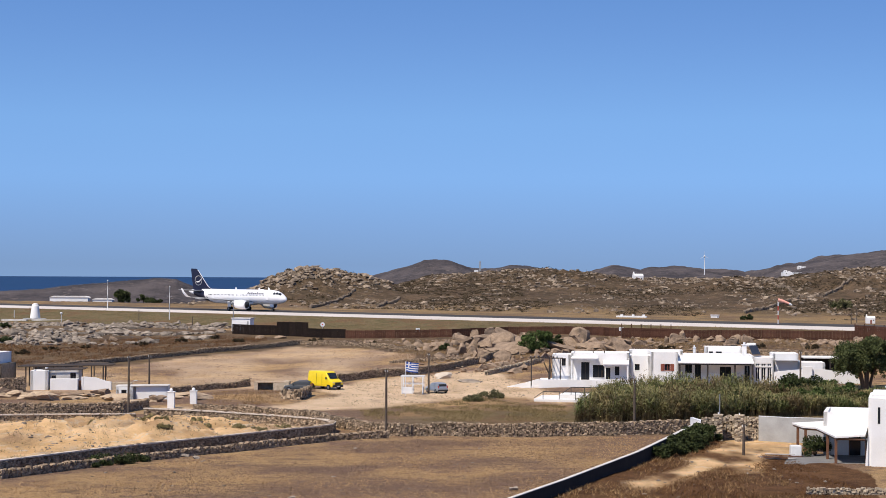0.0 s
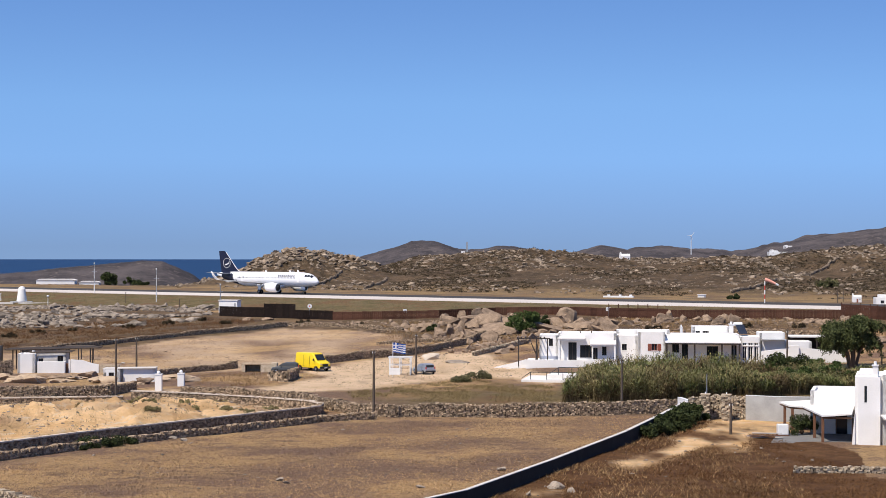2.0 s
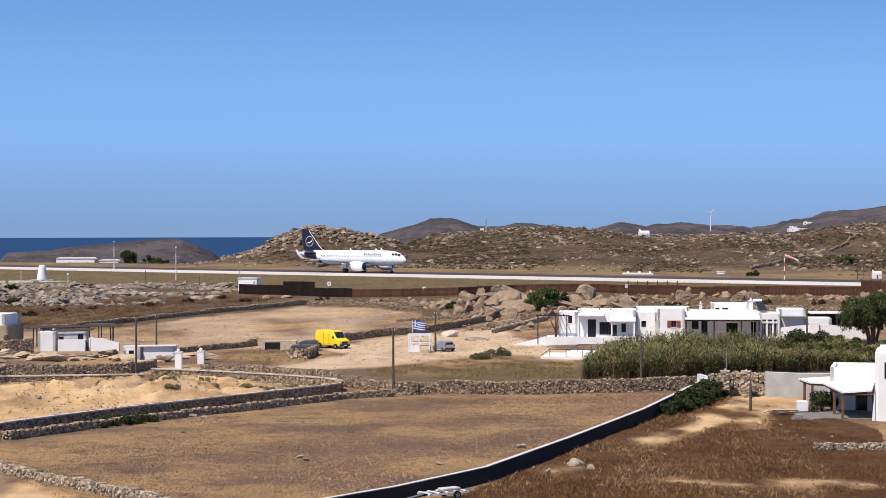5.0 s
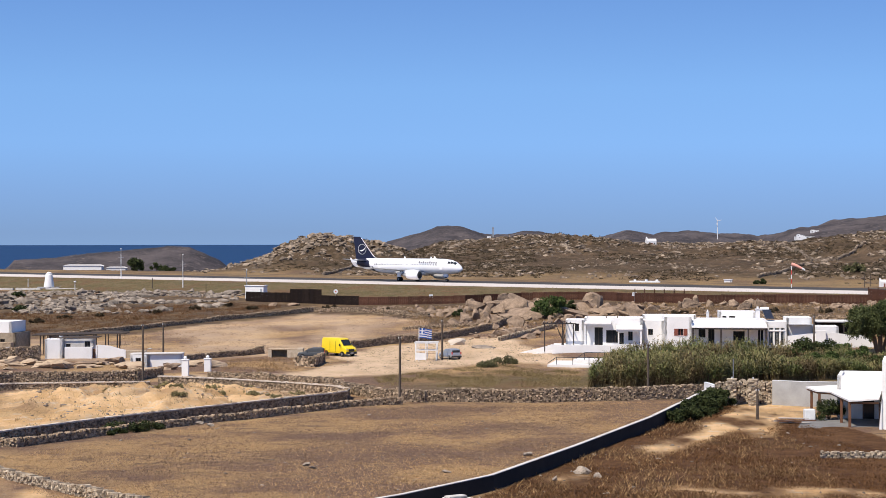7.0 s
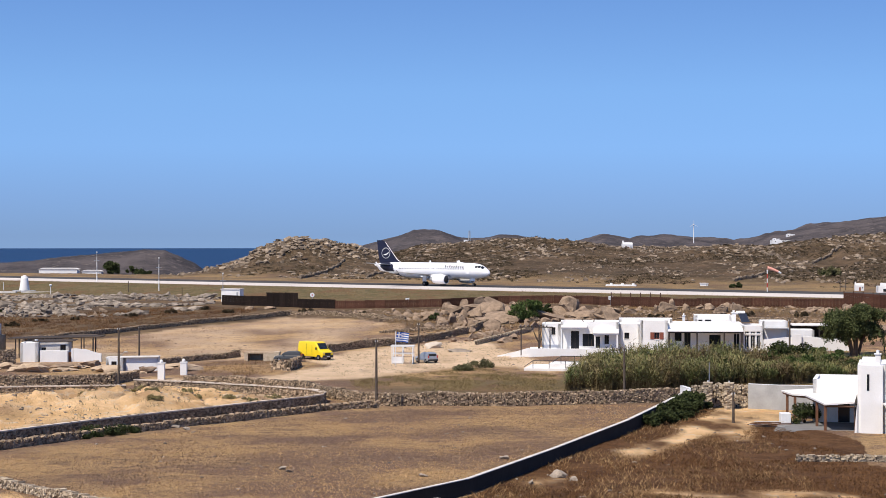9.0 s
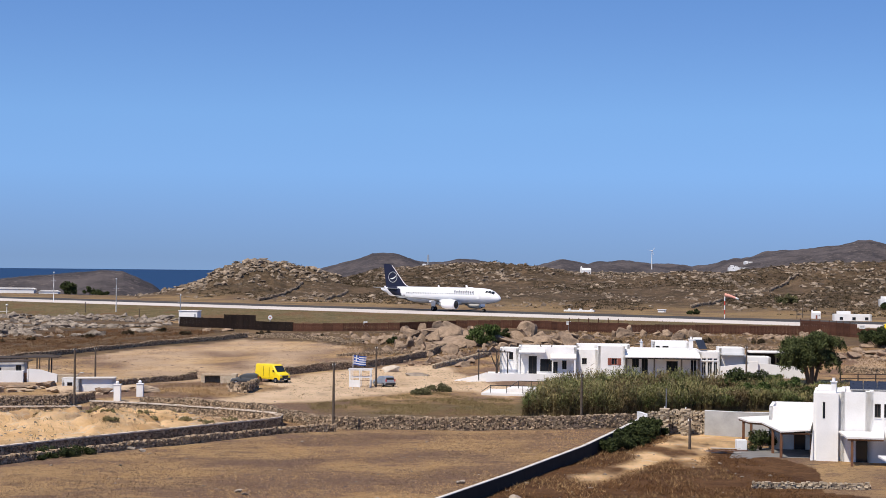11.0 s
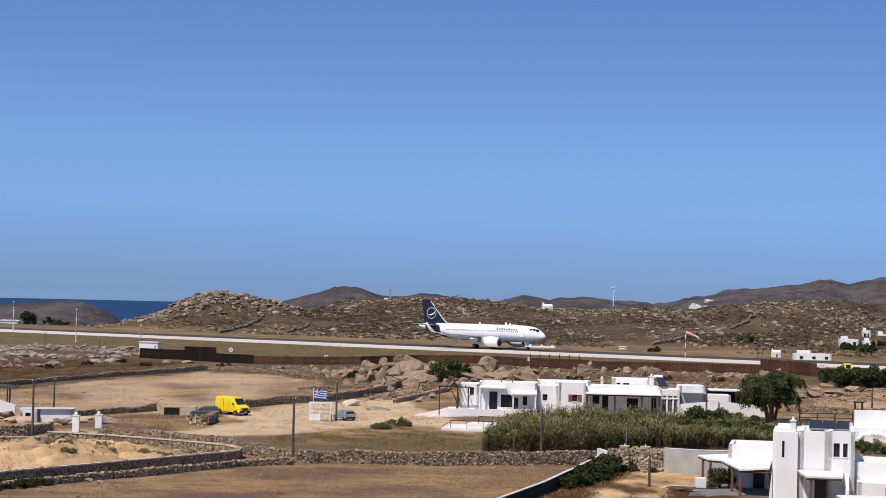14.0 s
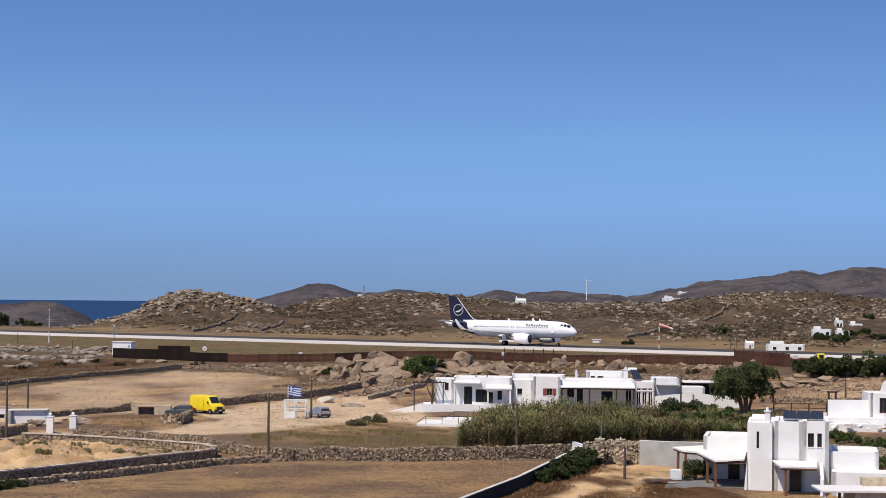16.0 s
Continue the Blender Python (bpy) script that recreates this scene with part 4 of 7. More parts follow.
dry_wall([(29.2, 152.8), (32.2, 152.8), (34.9, 152.8), (38.3, 152.1)], 0.45, "low pale stone wall at the edge of the scrub", mat="palestone", seed=11, ruin=0.05)
dry_wall([(6.9, 301.6), (10.7, 309.5), (16.7, 320.8)], 0.8, "stone terrace wall beside the white house", seed=12, mat="palestone")
dry_wall([(-9.0, 329.4), (-2.2, 329.4), (3.6, 329.7)], 0.7, "low broken stone wall under the outcrop", seed=13, ruin=0.6)
dry_wall([(50.0, 328.6), (57.7, 322.2), (66.9, 315.4)], 1.0, "stone wall on the slope behind the white house", seed=14, ruin=0.4)
dry_wall([(57.5, 215.6), (61.5, 211.4), (64.6, 203.2)], 1.0, "stone garden wall beside the white house", mat="palestone", seed=15)
dry_wall([(67.5, 282.4), (73.9, 277.5), (81.8, 278.6)], 0.9, "stone terrace wall on the slope", seed=16)
plain_wall("boundary_wall", [(-22.0, 99.0), (-12.0, 113.0), (-3.5, 124.2), (2.5, 134.0), (9.7, 153.1), (17.7, 174.7), (22.5, 189.3), (27.2, 203.2)], 1.3, 0.32, "render_grey", "dark grey rendered boundary wall with white coping", cap="palewash", top=[1.0, 1.0, 1.0, 1.05, 1.0, 1.15, 1.4, 1.7])
dry_wall([(27.3, 201.2), (33.0, 200.5)], 2.3, "tan stone garden wall beside the gate", mat="palestone", seed=20, stone=0.26, ruin=0.03)
plain_wall("garden_wall", [(33.0, 199.9), (35.9, 198.6), (39.8, 197.3)], 2.55, 0.3, "concrete", "bare grey concrete garden wall with white top")


# ---- runway fence ----
def build_fence():
    def panels(pts, h, mat, label, step=2.4, top=0.03, bare=False):
        f = tagged(new("fence"), label, "fence", "fences of the airfield", "structure")
        line = resample(pts, step)
        pm = {}
        for (x0, y0, a0), (x1, y1, a1) in zip(line, line[1:]):
            a, ln = math.atan2(y1 - y0, x1 - x0), math.hypot(x1 - x0, y1 - y0)
            z = min(gz(x0, y0), gz(x1, y1))
            key = round(ln, 1)
            if key not in pm:
                bm = bmesh.new()
                n = 10
                for k in range(0 if bare else n):
                    add_box(bm, ln * k / n + 0.01, ln * (k + 1) / n - 0.01, -0.02 + 0.025 * (k % 2), 0.02 + 0.025 * (k % 2), 0, h)
                add_box(bm, 0, ln, -0.05, -0.02, h * 0.25, h * 0.25 + 0.07)
                add_box(bm, 0, ln, -0.05, -0.02, h * 0.8, h * 0.8 + 0.07)
                me = bpy.data.meshes.new("panel")
                bm.to_mesh(me)
                bm.free()
                me.materials.append(M[mat])
                bp = box(-0.06, 0.06, -0.06, 0.06, -0.3, h + top)
                mp = bpy.data.meshes.new("post")
                bp.to_mesh(mp)
                bp.free()
                mp.materials.append(M[mat])
                pm[key] = me, mp
            for nm, me in zip(("panel", "post"), pm[key]):
                o = new(nm, me)
                o.parent = f
                o.matrix_basis = Matrix.Translation((x0, y0, z - 0.05)) @ Matrix.Rotation(a, 4, "Z")
        return f

    # first three runs stand turned from the sun, their shade painted in
    panels([(-47.6, 435.3), (-36.7, 425.3)], 2.3, "fencedark", "low metal sheet fence at the airfield corner, coloured as in shade")
    panels([(-36.4, 422.4), (-29.0, 414.4)], 3.2, "fencedark", "tall metal sheet fence panels coloured as in shade")
    panels([(-29.0, 414.4), (-20.4, 405.0)], 2.0, "fencedark", "metal sheet fence beside the runway, coloured as in shade")
    panels([(-20.4, 405.0), (-9.8, 399.3), (2.0, 397.8), (13.9, 404.0), (25.6, 400.5), (35.4, 379.8)], 1.75, "fence", "rust-brown metal sheet fence beside the runway")
    panels([(35.0, 374.8), (45.2, 363.6)], 2.0, "fence", "rust-brown metal sheet fence with tall posts", top=0.8)
    panels([(45.2, 363.6), (59.9, 358.8), (76.5, 352.7)], 1.8, "fence", "rust-brown metal sheet fence beside the runway")
    panels([(77.7, 361.6), (81.6, 354.7), (84.7, 346.3)], 2.5, "fence", "tall rust-brown metal fence with heavy posts", top=0.35)
    panels([(84.7, 346.3), (90.2, 338.6), (100.2, 327.8)], 1.7, "fence", "rust-brown metal sheet fence beside the runway")


build_fence()


def sign(x, y, z, w, h, label, stand=0.6):
    t = thing("sign", label, "sign", Matrix.Translation((x, y, z)))
    part("board", box(-w / 2, w / 2, -0.03, 0.03, 0, h, None, 0.01), "paintwhite", t)
    for k in range(2):
        part("bar", box(-w * 0.35, w * 0.35, -0.036, -0.031, h * (0.3 + 0.3 * k), h * (0.42 + 0.3 * k)), "planegrey", t)
    part("post", box(-0.04, 0.04, 0.03, 0.1, -stand, h * 0.8), "metal", t)


for (x, y), z, w, h in (((-5.2, 402.4), 1.1, 0.8, 0.8), ((35.1, 377.2), 1.2, 0.9, 0.7), ((88.5, 358.0), 1.0, 1.1, 0.8)):
    sign(x, y - 0.25, gz(x, y) + z, w, h, "small white notice board fixed to the fence", z + 0.2)


def runway_light(x, y, seed):
    t = thing("runway_marker", "small round white marker board on a post", "marker", Matrix.Translation((x, y, gz(x, y))), "marker boards")
    part("post", tube([(0, 0, -0.2), (0, 0, 2.0)], 0.06, 6), "metal", t)
    part("disc", prism([(0.5 * math.cos(a), 2.4 + 0.5 * math.sin(a)) for a in [k * math.pi / 8 for k in range(16)]], 0.08), "paintwhite", t)
    part("dot", prism([(0.16 * math.cos(a), 2.4 + 0.16 * math.sin(a)) for a in [k * math.pi / 6 for k in range(12)]], 0.1), "paintred", t)


runway_light(*(-26.4, 422.4), 1)


# ---- airfield things ----
def mast(x, y, h, label, bands=True):
    t = thing("mast", label, "mast", Matrix.Translation((x, y, gz(x, y))), "airfield masts")
    n = 6
    for k in range(n):
        part("section", tube([(0, 0, h * k / n - (0.3 if k == 0 else 0)), (0, 0, h * (k + 1) / n)], 0.13 - 0.012 * k, 8), ("planegrey" if k % 3 == 2 else "paintwhite") if bands else "metal", t)
    part("crossbar", box(-0.7, 0.7, -0.05, 0.05, h * 0.72, h * 0.72 + 0.1), "metal", t)
    part("head", box(-0.15, 0.15, -0.15, 0.15, h, h + 0.3, None, 0.04), "paintwhite", t)


mast(*(-70.9, 498.2), 8.4, "slim white and grey airfield mast")
mast(*(-94.6, 541.8), 8.2, "slim white and grey airfield mast")
mast(*(-51.2, 469.7), 6.0, "slim grey antenna mast beside the equipment hut", False)


def obelisk(x, y):
    t = thing("beacon_tower", "white tapering masonry beacon beside the runway", "beacon", Matrix.Translation((x, y, gz(x, y))))
    part("shaft", loft([[(r * math.cos(a), r * math.sin(a), z) for a in [2 * math.pi * k / 20 for k in range(20)]] for z, r in ((-0.3, 1.45), (0.4, 1.4), (3.4, 0.95), (3.8, 0.9))]), "white", t, "", True)
    part("cap", loft([[(r * math.cos(a), r * math.sin(a), z) for a in [2 * math.pi * k / 20 for k in range(20)]] for z, r in ((3.8, 0.9), (4.05, 0.75), (4.25, 0.3))]), "white", t, "", True)
    part("plinth", box(-3, 3, -1.2, 1.2, -0.4, 0.25, None, 0.05), "concrete", t)


obelisk(*(-110.2, 519.2))


def hut(x, y, w, d, h, label, mat="white"):
    t = thing("equipment_hut", label, "hut", Matrix.Translation((x, y, gz(x, y))) @ Matrix.Rotation(HEAD * 0.4, 4, "Z"))
    part("body", box(-w / 2, w / 2, -d / 2, d / 2, -0.3, h, None, 0.05), mat, t)
    part("roof", box(-w / 2 - 0.15, w / 2 + 0.15, -d / 2 - 0.15, d / 2 + 0.15, h, h + 0.18, None, 0.03), "cream", t)
    part("door", box(w * 0.32, w * 0.42, -d / 2 - 0.03, -d / 2 + 0.02, 0, h * 0.8), "planegrey", t)


hut(*(-46.9, 450.8), 4.6, 2.6, 2.9, "small white equipment hut behind the dark fence")
(cx, cy) = (49.0, 497.4)
low = thing("concrete_block", "long low white concrete block beside the runway", "block", Matrix.Translation((cx, cy, gz(cx, cy))) @ Matrix.Rotation(HEAD * 0.5, 4, "Z"))
part("slab", box(-4, 4, -0.5, 0.5, -0.2, 0.4, None, 0.04), "paintwhite", low)
for u in (-2.6, 0.4, 3.2):
    part("lamp_box", box(u - 0.3, u + 0.3, -0.3, 0.3, 0.4, 0.75, None, 0.03), "paintwhite", low)
hut(*(70.5, 496.9), 2.0, 1.2, 0.6, "small white equipment box beside the runway")


def edge_post(x, y, h, mat, label, lamp=False):
    t = thing("edge_post", label, "post", Matrix.Translation((x, y, gz(x, y))), "posts of the airfield")
    part("shaft", tube([(0, 0, -0.3), (0, 0, h)], [0.1, 0.08], 7), mat, t)
    if lamp:
        part("lamp_head", loft([[(r * math.cos(a), r * math.sin(a), h + z) for a in [2 * math.pi * j / 10 for j in range(10)]] for z, r in ((0, 0.1), (0.08, 0.34), (0.4, 0.34), (0.5, 0.1))]), "paintwhite", t, "white lamp housing", True)
    else:
        part("cap", box(-0.12, 0.12, -0.12, 0.12, h, h + 0.08), mat, t)


for x, y, h, mat, lamp in ((-100.8, 507.4, 2.0, "paintwhite", True), (-79.2, 500.6, 2.7, "pole", False), (-117.3, 525.6, 2.1, "paintwhite", False), (-62.0, 476.0, 2.3, "pole", False), (95.9, 450.5, 3.2, "pole", False), (99.3, 460.2, 2.8, "pole", False)):
    edge_post(x, y, h, mat, "slim post with a white lamp beside the runway" if lamp else "slim weathered post beside the runway", lamp)
strip_of_slabs = thing("concrete_strip", "low broken concrete strip at the foot of the beacon", "concrete strip", Matrix.Translation((-107.0, 514.0, gz(-107.0, 514.0))) @ Matrix.Rotation(HEAD * 0.25, 4, "Z"))
for k, (u, w) in enumerate(((-15, 5.5), (-8, 7.0), (1.5, 9.0), (12, 6.0), (19, 4.0))):
    part("slab", box(u - w / 2, u + w / 2, -0.5, 0.5, -0.3, 0.22 + 0.05 * (k % 2), None, 0.04), "palewash", strip_of_slabs)


def build_truck(x, y, turn):
    v = thing("flatbed_truck", "small yellow flatbed truck parked beyond the hedge", "truck", Matrix.Translation((x, y, gz(x, y))) @ Matrix.Rotation(radians(turn), 4, "Z"))
    part("cab", profile_body([(-2.4, 0.6), (-2.4, 1.4), (-2.1, 2.2), (-0.9, 2.25), (-0.9, 0.6)], 0.9, 0.06), "yellow", v, "", True)
    part("windscreen", box(-2.36, -2.2, -0.7, 0.7, 1.45, 2.05), "glass", v)
    part("side_window", box(-1.9, -1.1, -0.93, -0.86, 1.4, 2.0), "glass", v)
    part("bed", box(-0.8, 2.6, -0.95, 0.95, 0.8, 0.98, None, 0.02), "blackplastic", v)
    for k in range(4):
        part("bed_board", box(-0.75 + k * 0.84, 0.02 + k * 0.84, -0.97, -0.92, 1.0, 1.5), "blackplastic", v)
    for xx in (-1.7, 1.7):
        for sd in (-1, 1):
            road_wheel(v, xx, sd * 0.8, 0.4, 0.25)


def long_building(x, y, w, h, d, label, z=None):
    t = thing("long_building", label, "building", Matrix.Translation((x, y, (gz(x, y) if z is None else z))))
    part("wall", box(-w / 2, w / 2, -d / 2, d / 2, -2, h, None, 0.05), "white", t)
    part("roof", prism([(-w / 2 - 0.3, h), (w / 2 + 0.3, h), (w / 2 - 1, h + 0.45), (-w / 2 + 1, h + 0.45)], d + 0.4), "cream", t)


long_building(-132, 680, 13.5, 1.5, 5, "long low white building on the far shore plain")
long_building(-121, 684, 7, 0.9, 4, "low white shed on the far shore plain")
tree(-113, 672, 5.4, 7.2, 41, "dark round tree on the shore plain", blobs=20, per=90, leaf=0.4, low=0.1)
tree(-105, 673, 3.6, 5, 42, "small dark tree on the shore plain", blobs=12, per=80, leaf=0.35, low=0.1)
bush(-100, 668, 2.2, 6, 43, "low olive bush on the shore plain", per=70, leaf=0.3)


def cone_sock(x, y):
    """The sock in rigid bands that swing a little, each under the pole."""
    t = thing("windsock", "orange and white windsock on a striped pole", "windsock", Matrix.Translation((x, y, gz(x, y))))
    for k in range(5):
        part("pole_section", tube([(0, 0, k * 1.05 - (0.3 if k == 0 else 0)), (0, 0, (k + 1) * 1.05)], 0.12, 8), "paintwhite" if k % 2 == 0 else "paintred", t)
    rs = [0.42, 0.39, 0.35, 0.31, 0.26, 0.2]
    bands = []
    for k in range(5):
        bands.append(part("sock_band", loft([[((k + dk) * 0.66, r * math.cos(a), 0.3 + r * math.sin(a) - 0.06 * (k + dk) ** 1.5) for a in [2 * math.pi * j / 12 for j in range(12)]] for dk, r in ((0, rs[k]), (1, rs[k + 1]))], caps=False), "orange" if k < 4 else "flagwhite", t, "", True))
        bands[-1].matrix_basis = Matrix.Translation((0, 0, 5.3))
    return bands


sock_bands = cone_sock(*(77.9, 445.6))

# ---- poles ----
def power_pole(x, y, h, label, arm=True, lean=0.0):
    t = thing("utility_pole", label, "utility pole", Matrix.Translation((x, y, gz(x, y))) @ pose(0, 0, 0, 0, lean, 0), "wooden utility poles")
    part("shaft", tube([(0, 0, -0.5), (0, 0, h * 0.5), (0, 0, h)], [0.15, 0.13, 0.1], 10), "pole", t)
    if arm:
        part("bracket", tube([(0.05, 0, h * 0.52), (0.65, -0.1, h * 0.6)], 0.04, 6), "metal", t)
        part("lamp_head", loft([[(0.6 + dx, -0.1 + r * math.cos(a), h * 0.6 + 0.03 + r * 0.5 * math.sin(a)) for a in [2 * math.pi * j / 8 for j in range(8)]] for dx, r in ((0, 0.04), (0.1, 0.12), (0.4, 0.12), (0.5, 0.03))]), "metal", t)
    for k in range(2):
        part("insulator", tube([(0.12 - 0.24 * k, 0, h - 0.3), (0.12 - 0.24 * k, 0, h - 0.12)], 0.04, 6), "paintwhite", t)


power_pole(*(-36.2, 221.7), 7.24, "weathered wooden utility pole with a street lamp arm")
power_pole(*(-43.1, 282.4), 4.65, "weathered wooden utility pole by the field", False)
power_pole(*(-5.8, 199.3), 7.15, "tall weathered wooden utility pole by the stone wall", False)
power_pole(*(-1.9, 269.7), 5.71, "weathered wooden utility pole beside the kiosk", False)
power_pole(*(20.9, 208.5), 5.76, "weathered wooden utility pole before the reeds", False)
power_pole(*(50.3, 269.6), 5.39, "weathered wooden utility pole behind the white house", False)
power_pole(*(78.5, 286.1), 3.07, "dark utility pole on the slope", False)
power_pole(*(29.0, 184.5), 3.05, "slim dark post beside the gate", False)

# ---- gate pillars ----
for (x, y), h in (((-33.8, 239.6), 2.0), ((-31.9, 246.5), 1.6)):
    t = thing("gate_pillar", "whitewashed square gate pillar with a ball finial", "pillar", Matrix.Translation((x, y, gz(x, y))), "white gate pillars")
    part("shaft", box(-0.42, 0.42, -0.42, 0.42, -0.3, h, None, 0.04), "white", t)
    part("cap", box(-0.48, 0.48, -0.48, 0.48, h, h + 0.1, None, 0.03), "white", t)
    part("finial", loft([[(r * math.cos(a), r * math.sin(a), h + 0.1 + z) for a in [2 * math.pi * j / 12 for j in range(12)]] for z, r in ((0, 0.1), (0.08, 0.2), (0.2, 0.23), (0.34, 0.15), (0.4, 0.03))]), "white", t, "", True)


# ---- vehicles ----
def road_wheel(parent, x, y, r, w):
    prof = [(r * 0.6, -w / 2), (r * 0.93, -w / 2), (r, -w * 0.3), (r, w * 0.3), (r * 0.93, w / 2), (r * 0.6, w / 2)]
    o = part("wheel", loft([[(x + rr * math.cos(a), y + yy, r + rr * math.sin(a)) for a in [2 * math.pi * k / 18 for k in range(18)]] for rr, yy in prof]), "tyre", parent, "", True)
    part("rim", tube([(x, y - w / 2 - 0.01, r), (x, y + w / 2 + 0.01, r)], r * 0.58, 12), "rim", o)


def profile_body(rows, half, bevel=0.08):
    """A vehicle's body: side outline (x, z), narrowing to the roof."""
    bm = bmesh.new()
    zs = [z for _, z in rows]
    z0, z1 = min(zs), max(zs)

    def hw(z):
        k = (z - z0) / (z1 - z0)
        return half * (1 - 0.12 * max(0, k - 0.45) / 0.55)
    a = [bm.verts.new((x, -hw(z), z)) for x, z in rows]
    b = [bm.verts.new((x, hw(z), z)) for x, z in rows]
    n = len(a)
    bm.faces.new(a)
    bm.faces.new(b[::-1])
    for k in range(n):
        bm.faces.new((a[k], b[k], b[(k + 1) % n], a[(k + 1) % n]))
    bmesh.ops.recalc_face_normals(bm, faces=bm.faces[:])
    bmesh.ops.bevel(bm, geom=bm.edges[:], offset=bevel, segments=3, affect="EDGES", profile=0.6)
    return bm


def build_van(x, y, turn):
    v = thing("delivery_van", "bright yellow high-roof delivery van parked on the dirt yard", "van", Matrix.Translation((x, y, gz(x, y))) @ Matrix.Rotation(radians(turn), 4, "Z"))
    out = [(-2.9, 0.45), (-2.9, 1.2), (-2.86, 2.3), (-2.7, 2.6), (0.9, 2.62), (1.25, 2.45), (2.0, 1.55), (2.75, 1.25), (2.9, 1.0), (2.92, 0.45)]
    part("body", profile_body(out, 0.97, 0.1), "yellow", v, "", True)
    part("windscreen", prism([(0, -0.52), (0.0, 0.52), (0.03, 0.52), (0.03, -0.52)], 1.5, m=Matrix.Translation((1.68, 0, 2.0)) @ pose(0, 0, 0, 0, -39, 0)), "glass", v)
    for s in (-1, 1):
        part("side_window", prism([(0.55, 1.45), (1.75, 1.45), (1.2, 2.15), (0.55, 2.2)], 0.02, m=Matrix.Translation((0, s * 0.945, 0)) @ pose(0, 0, 0, s * 3, 0, 0)), "glass", v)
        part("door_seam", box(0.42, 0.45, s * 0.965 - 0.012, s * 0.965 + 0.012, 0.6, 2.2), "blackplastic", v)
        part("door_seam", box(-0.9, -0.87, s * 0.965 - 0.012, s * 0.965 + 0.012, 0.6, 2.3), "blackplastic", v)
        part("rub_strip", box(-2.7, 2.6, s * 0.975 - 0.015, s * 0.975 + 0.015, 0.75, 0.80), "yellow", v)
        part("mirror", box(1.5, 1.62, s * 1.12 - 0.1, s * 1.12 + 0.1, 1.5, 1.85, None, 0.03), "blackplastic", v)
        part("headlight", box(2.72, 2.88, s * 0.72 - 0.16, s * 0.72 + 0.16, 0.92, 1.14, None, 0.03), "lamp", v)
        part("tail_lamp", box(-2.93, -2.87, s * 0.86 - 0.07, s * 0.86 + 0.07, 0.9, 1.5), "paintred", v)
        part("wheel_arch", tube([(1.95, s * 0.955 - 0.03, 0.36), (1.95, s * 0.955 + 0.03, 0.36)], 0.46, 18), "blackplastic", v)
        part("wheel_arch", tube([(-1.75, s * 0.955 - 0.03, 0.36), (-1.75, s * 0.955 + 0.03, 0.36)], 0.46, 18), "blackplastic", v)
        road_wheel(v, 1.95, s * 0.9, 0.36, 0.24)
        road_wheel(v, -1.75, s * 0.9, 0.36, 0.24)
    part("grille", box(2.86, 2.95, -0.5, 0.5, 0.75, 1.1, None, 0.02), "blackplastic", v)
    part("bumper", box(2.75, 3.02, -0.95, 0.95, 0.38, 0.72, None, 0.06), "blackplastic", v)
    part("number_plate", box(3.02, 3.035, -0.26, 0.26, 0.48, 0.6), "paintwhite", v)


def build_car(x, y, turn, mat, label):
    v = thing("car", label, "car", Matrix.Translation((x, y, gz(x, y))) @ Matrix.Rotation(radians(turn), 4, "Z"))
    lower = [(-1.95, 0.3), (-2.0, 0.7), (-1.9, 0.95), (0.9, 0.95), (1.75, 0.82), (1.95, 0.6), (1.95, 0.3)]
    part("body", profile_body(lower, 0.85, 0.09), mat, v, "", True)
    part("cabin", profile_body([(-1.85, 0.9), (-1.7, 1.35), (-1.3, 1.48), (-0.1, 1.48), (0.3, 1.38), (1.05, 0.9)], 0.76, 0.06), mat, v, "", True)
    part("windscreen", prism([(0, -0.27), (0, 0.27), (0.02, 0.27), (0.02, -0.27)], 1.2, m=Matrix.Translation((0.68, 0, 1.18)) @ pose(0, 0, 0, 0, -56, 0)), "glass", v)
    part("rear_window", box(-1.83, -1.78, -0.58, 0.58, 1.0, 1.32), "glass", v)
    for s in (-1, 1):
        for a, b in (((-1.55, -0.75)), ((-0.65, 0.35))):
            part("side_window", prism([(a, 0.97), (b + (0.3 if b > 0 else 0), 0.97), (b - (0.1 if b > 0 else 0), 1.35), (a + 0.05, 1.35)], 0.02, m=Matrix.Translation((0, s * 0.745, 0)) @ pose(0, 0, 0, s * 6, 0, 0)), "glass", v)
        part("headlight", box(1.78, 1.93, s * 0.6 - 0.16, s * 0.6 + 0.16, 0.62, 0.78, None, 0.03), "lamp", v)
        part("tail_lamp", box(-1.98, -1.9, s * 0.7 - 0.08, s * 0.7 + 0.08, 0.75, 1.1), "paintred", v)
        part("mirror", box(0.55, 0.68, s * 0.9 - 0.08, s * 0.9 + 0.08, 0.98, 1.12, None, 0.02), mat, v)
        for xx in (1.25, -1.25):
            road_wheel(v, xx, s * 0.78, 0.3, 0.19)
    part("bumper", box(1.85, 2.02, -0.8, 0.8, 0.28, 0.5, None, 0.05), mat, v)
    part("rear_bumper", box(-2.06, -1.9, -0.8, 0.8, 0.3, 0.55, None, 0.05), "blackplastic", v)


build_truck(93.6, 353.0, -4)
(vx, vy) = (-17.0, 278.3)
build_van(vx, vy + 0.8, -48)
(vx, vy) = (-0.8, 270.8)
build_car(vx, vy + 0.8, 118, "silver", "small silver hatchback parked behind the flag kiosk")
(vx, vy) = (-20.5, 273.0)
build_car(vx, vy + 0.6, 175, "slate", "dark grey covered car beside the stone shed")


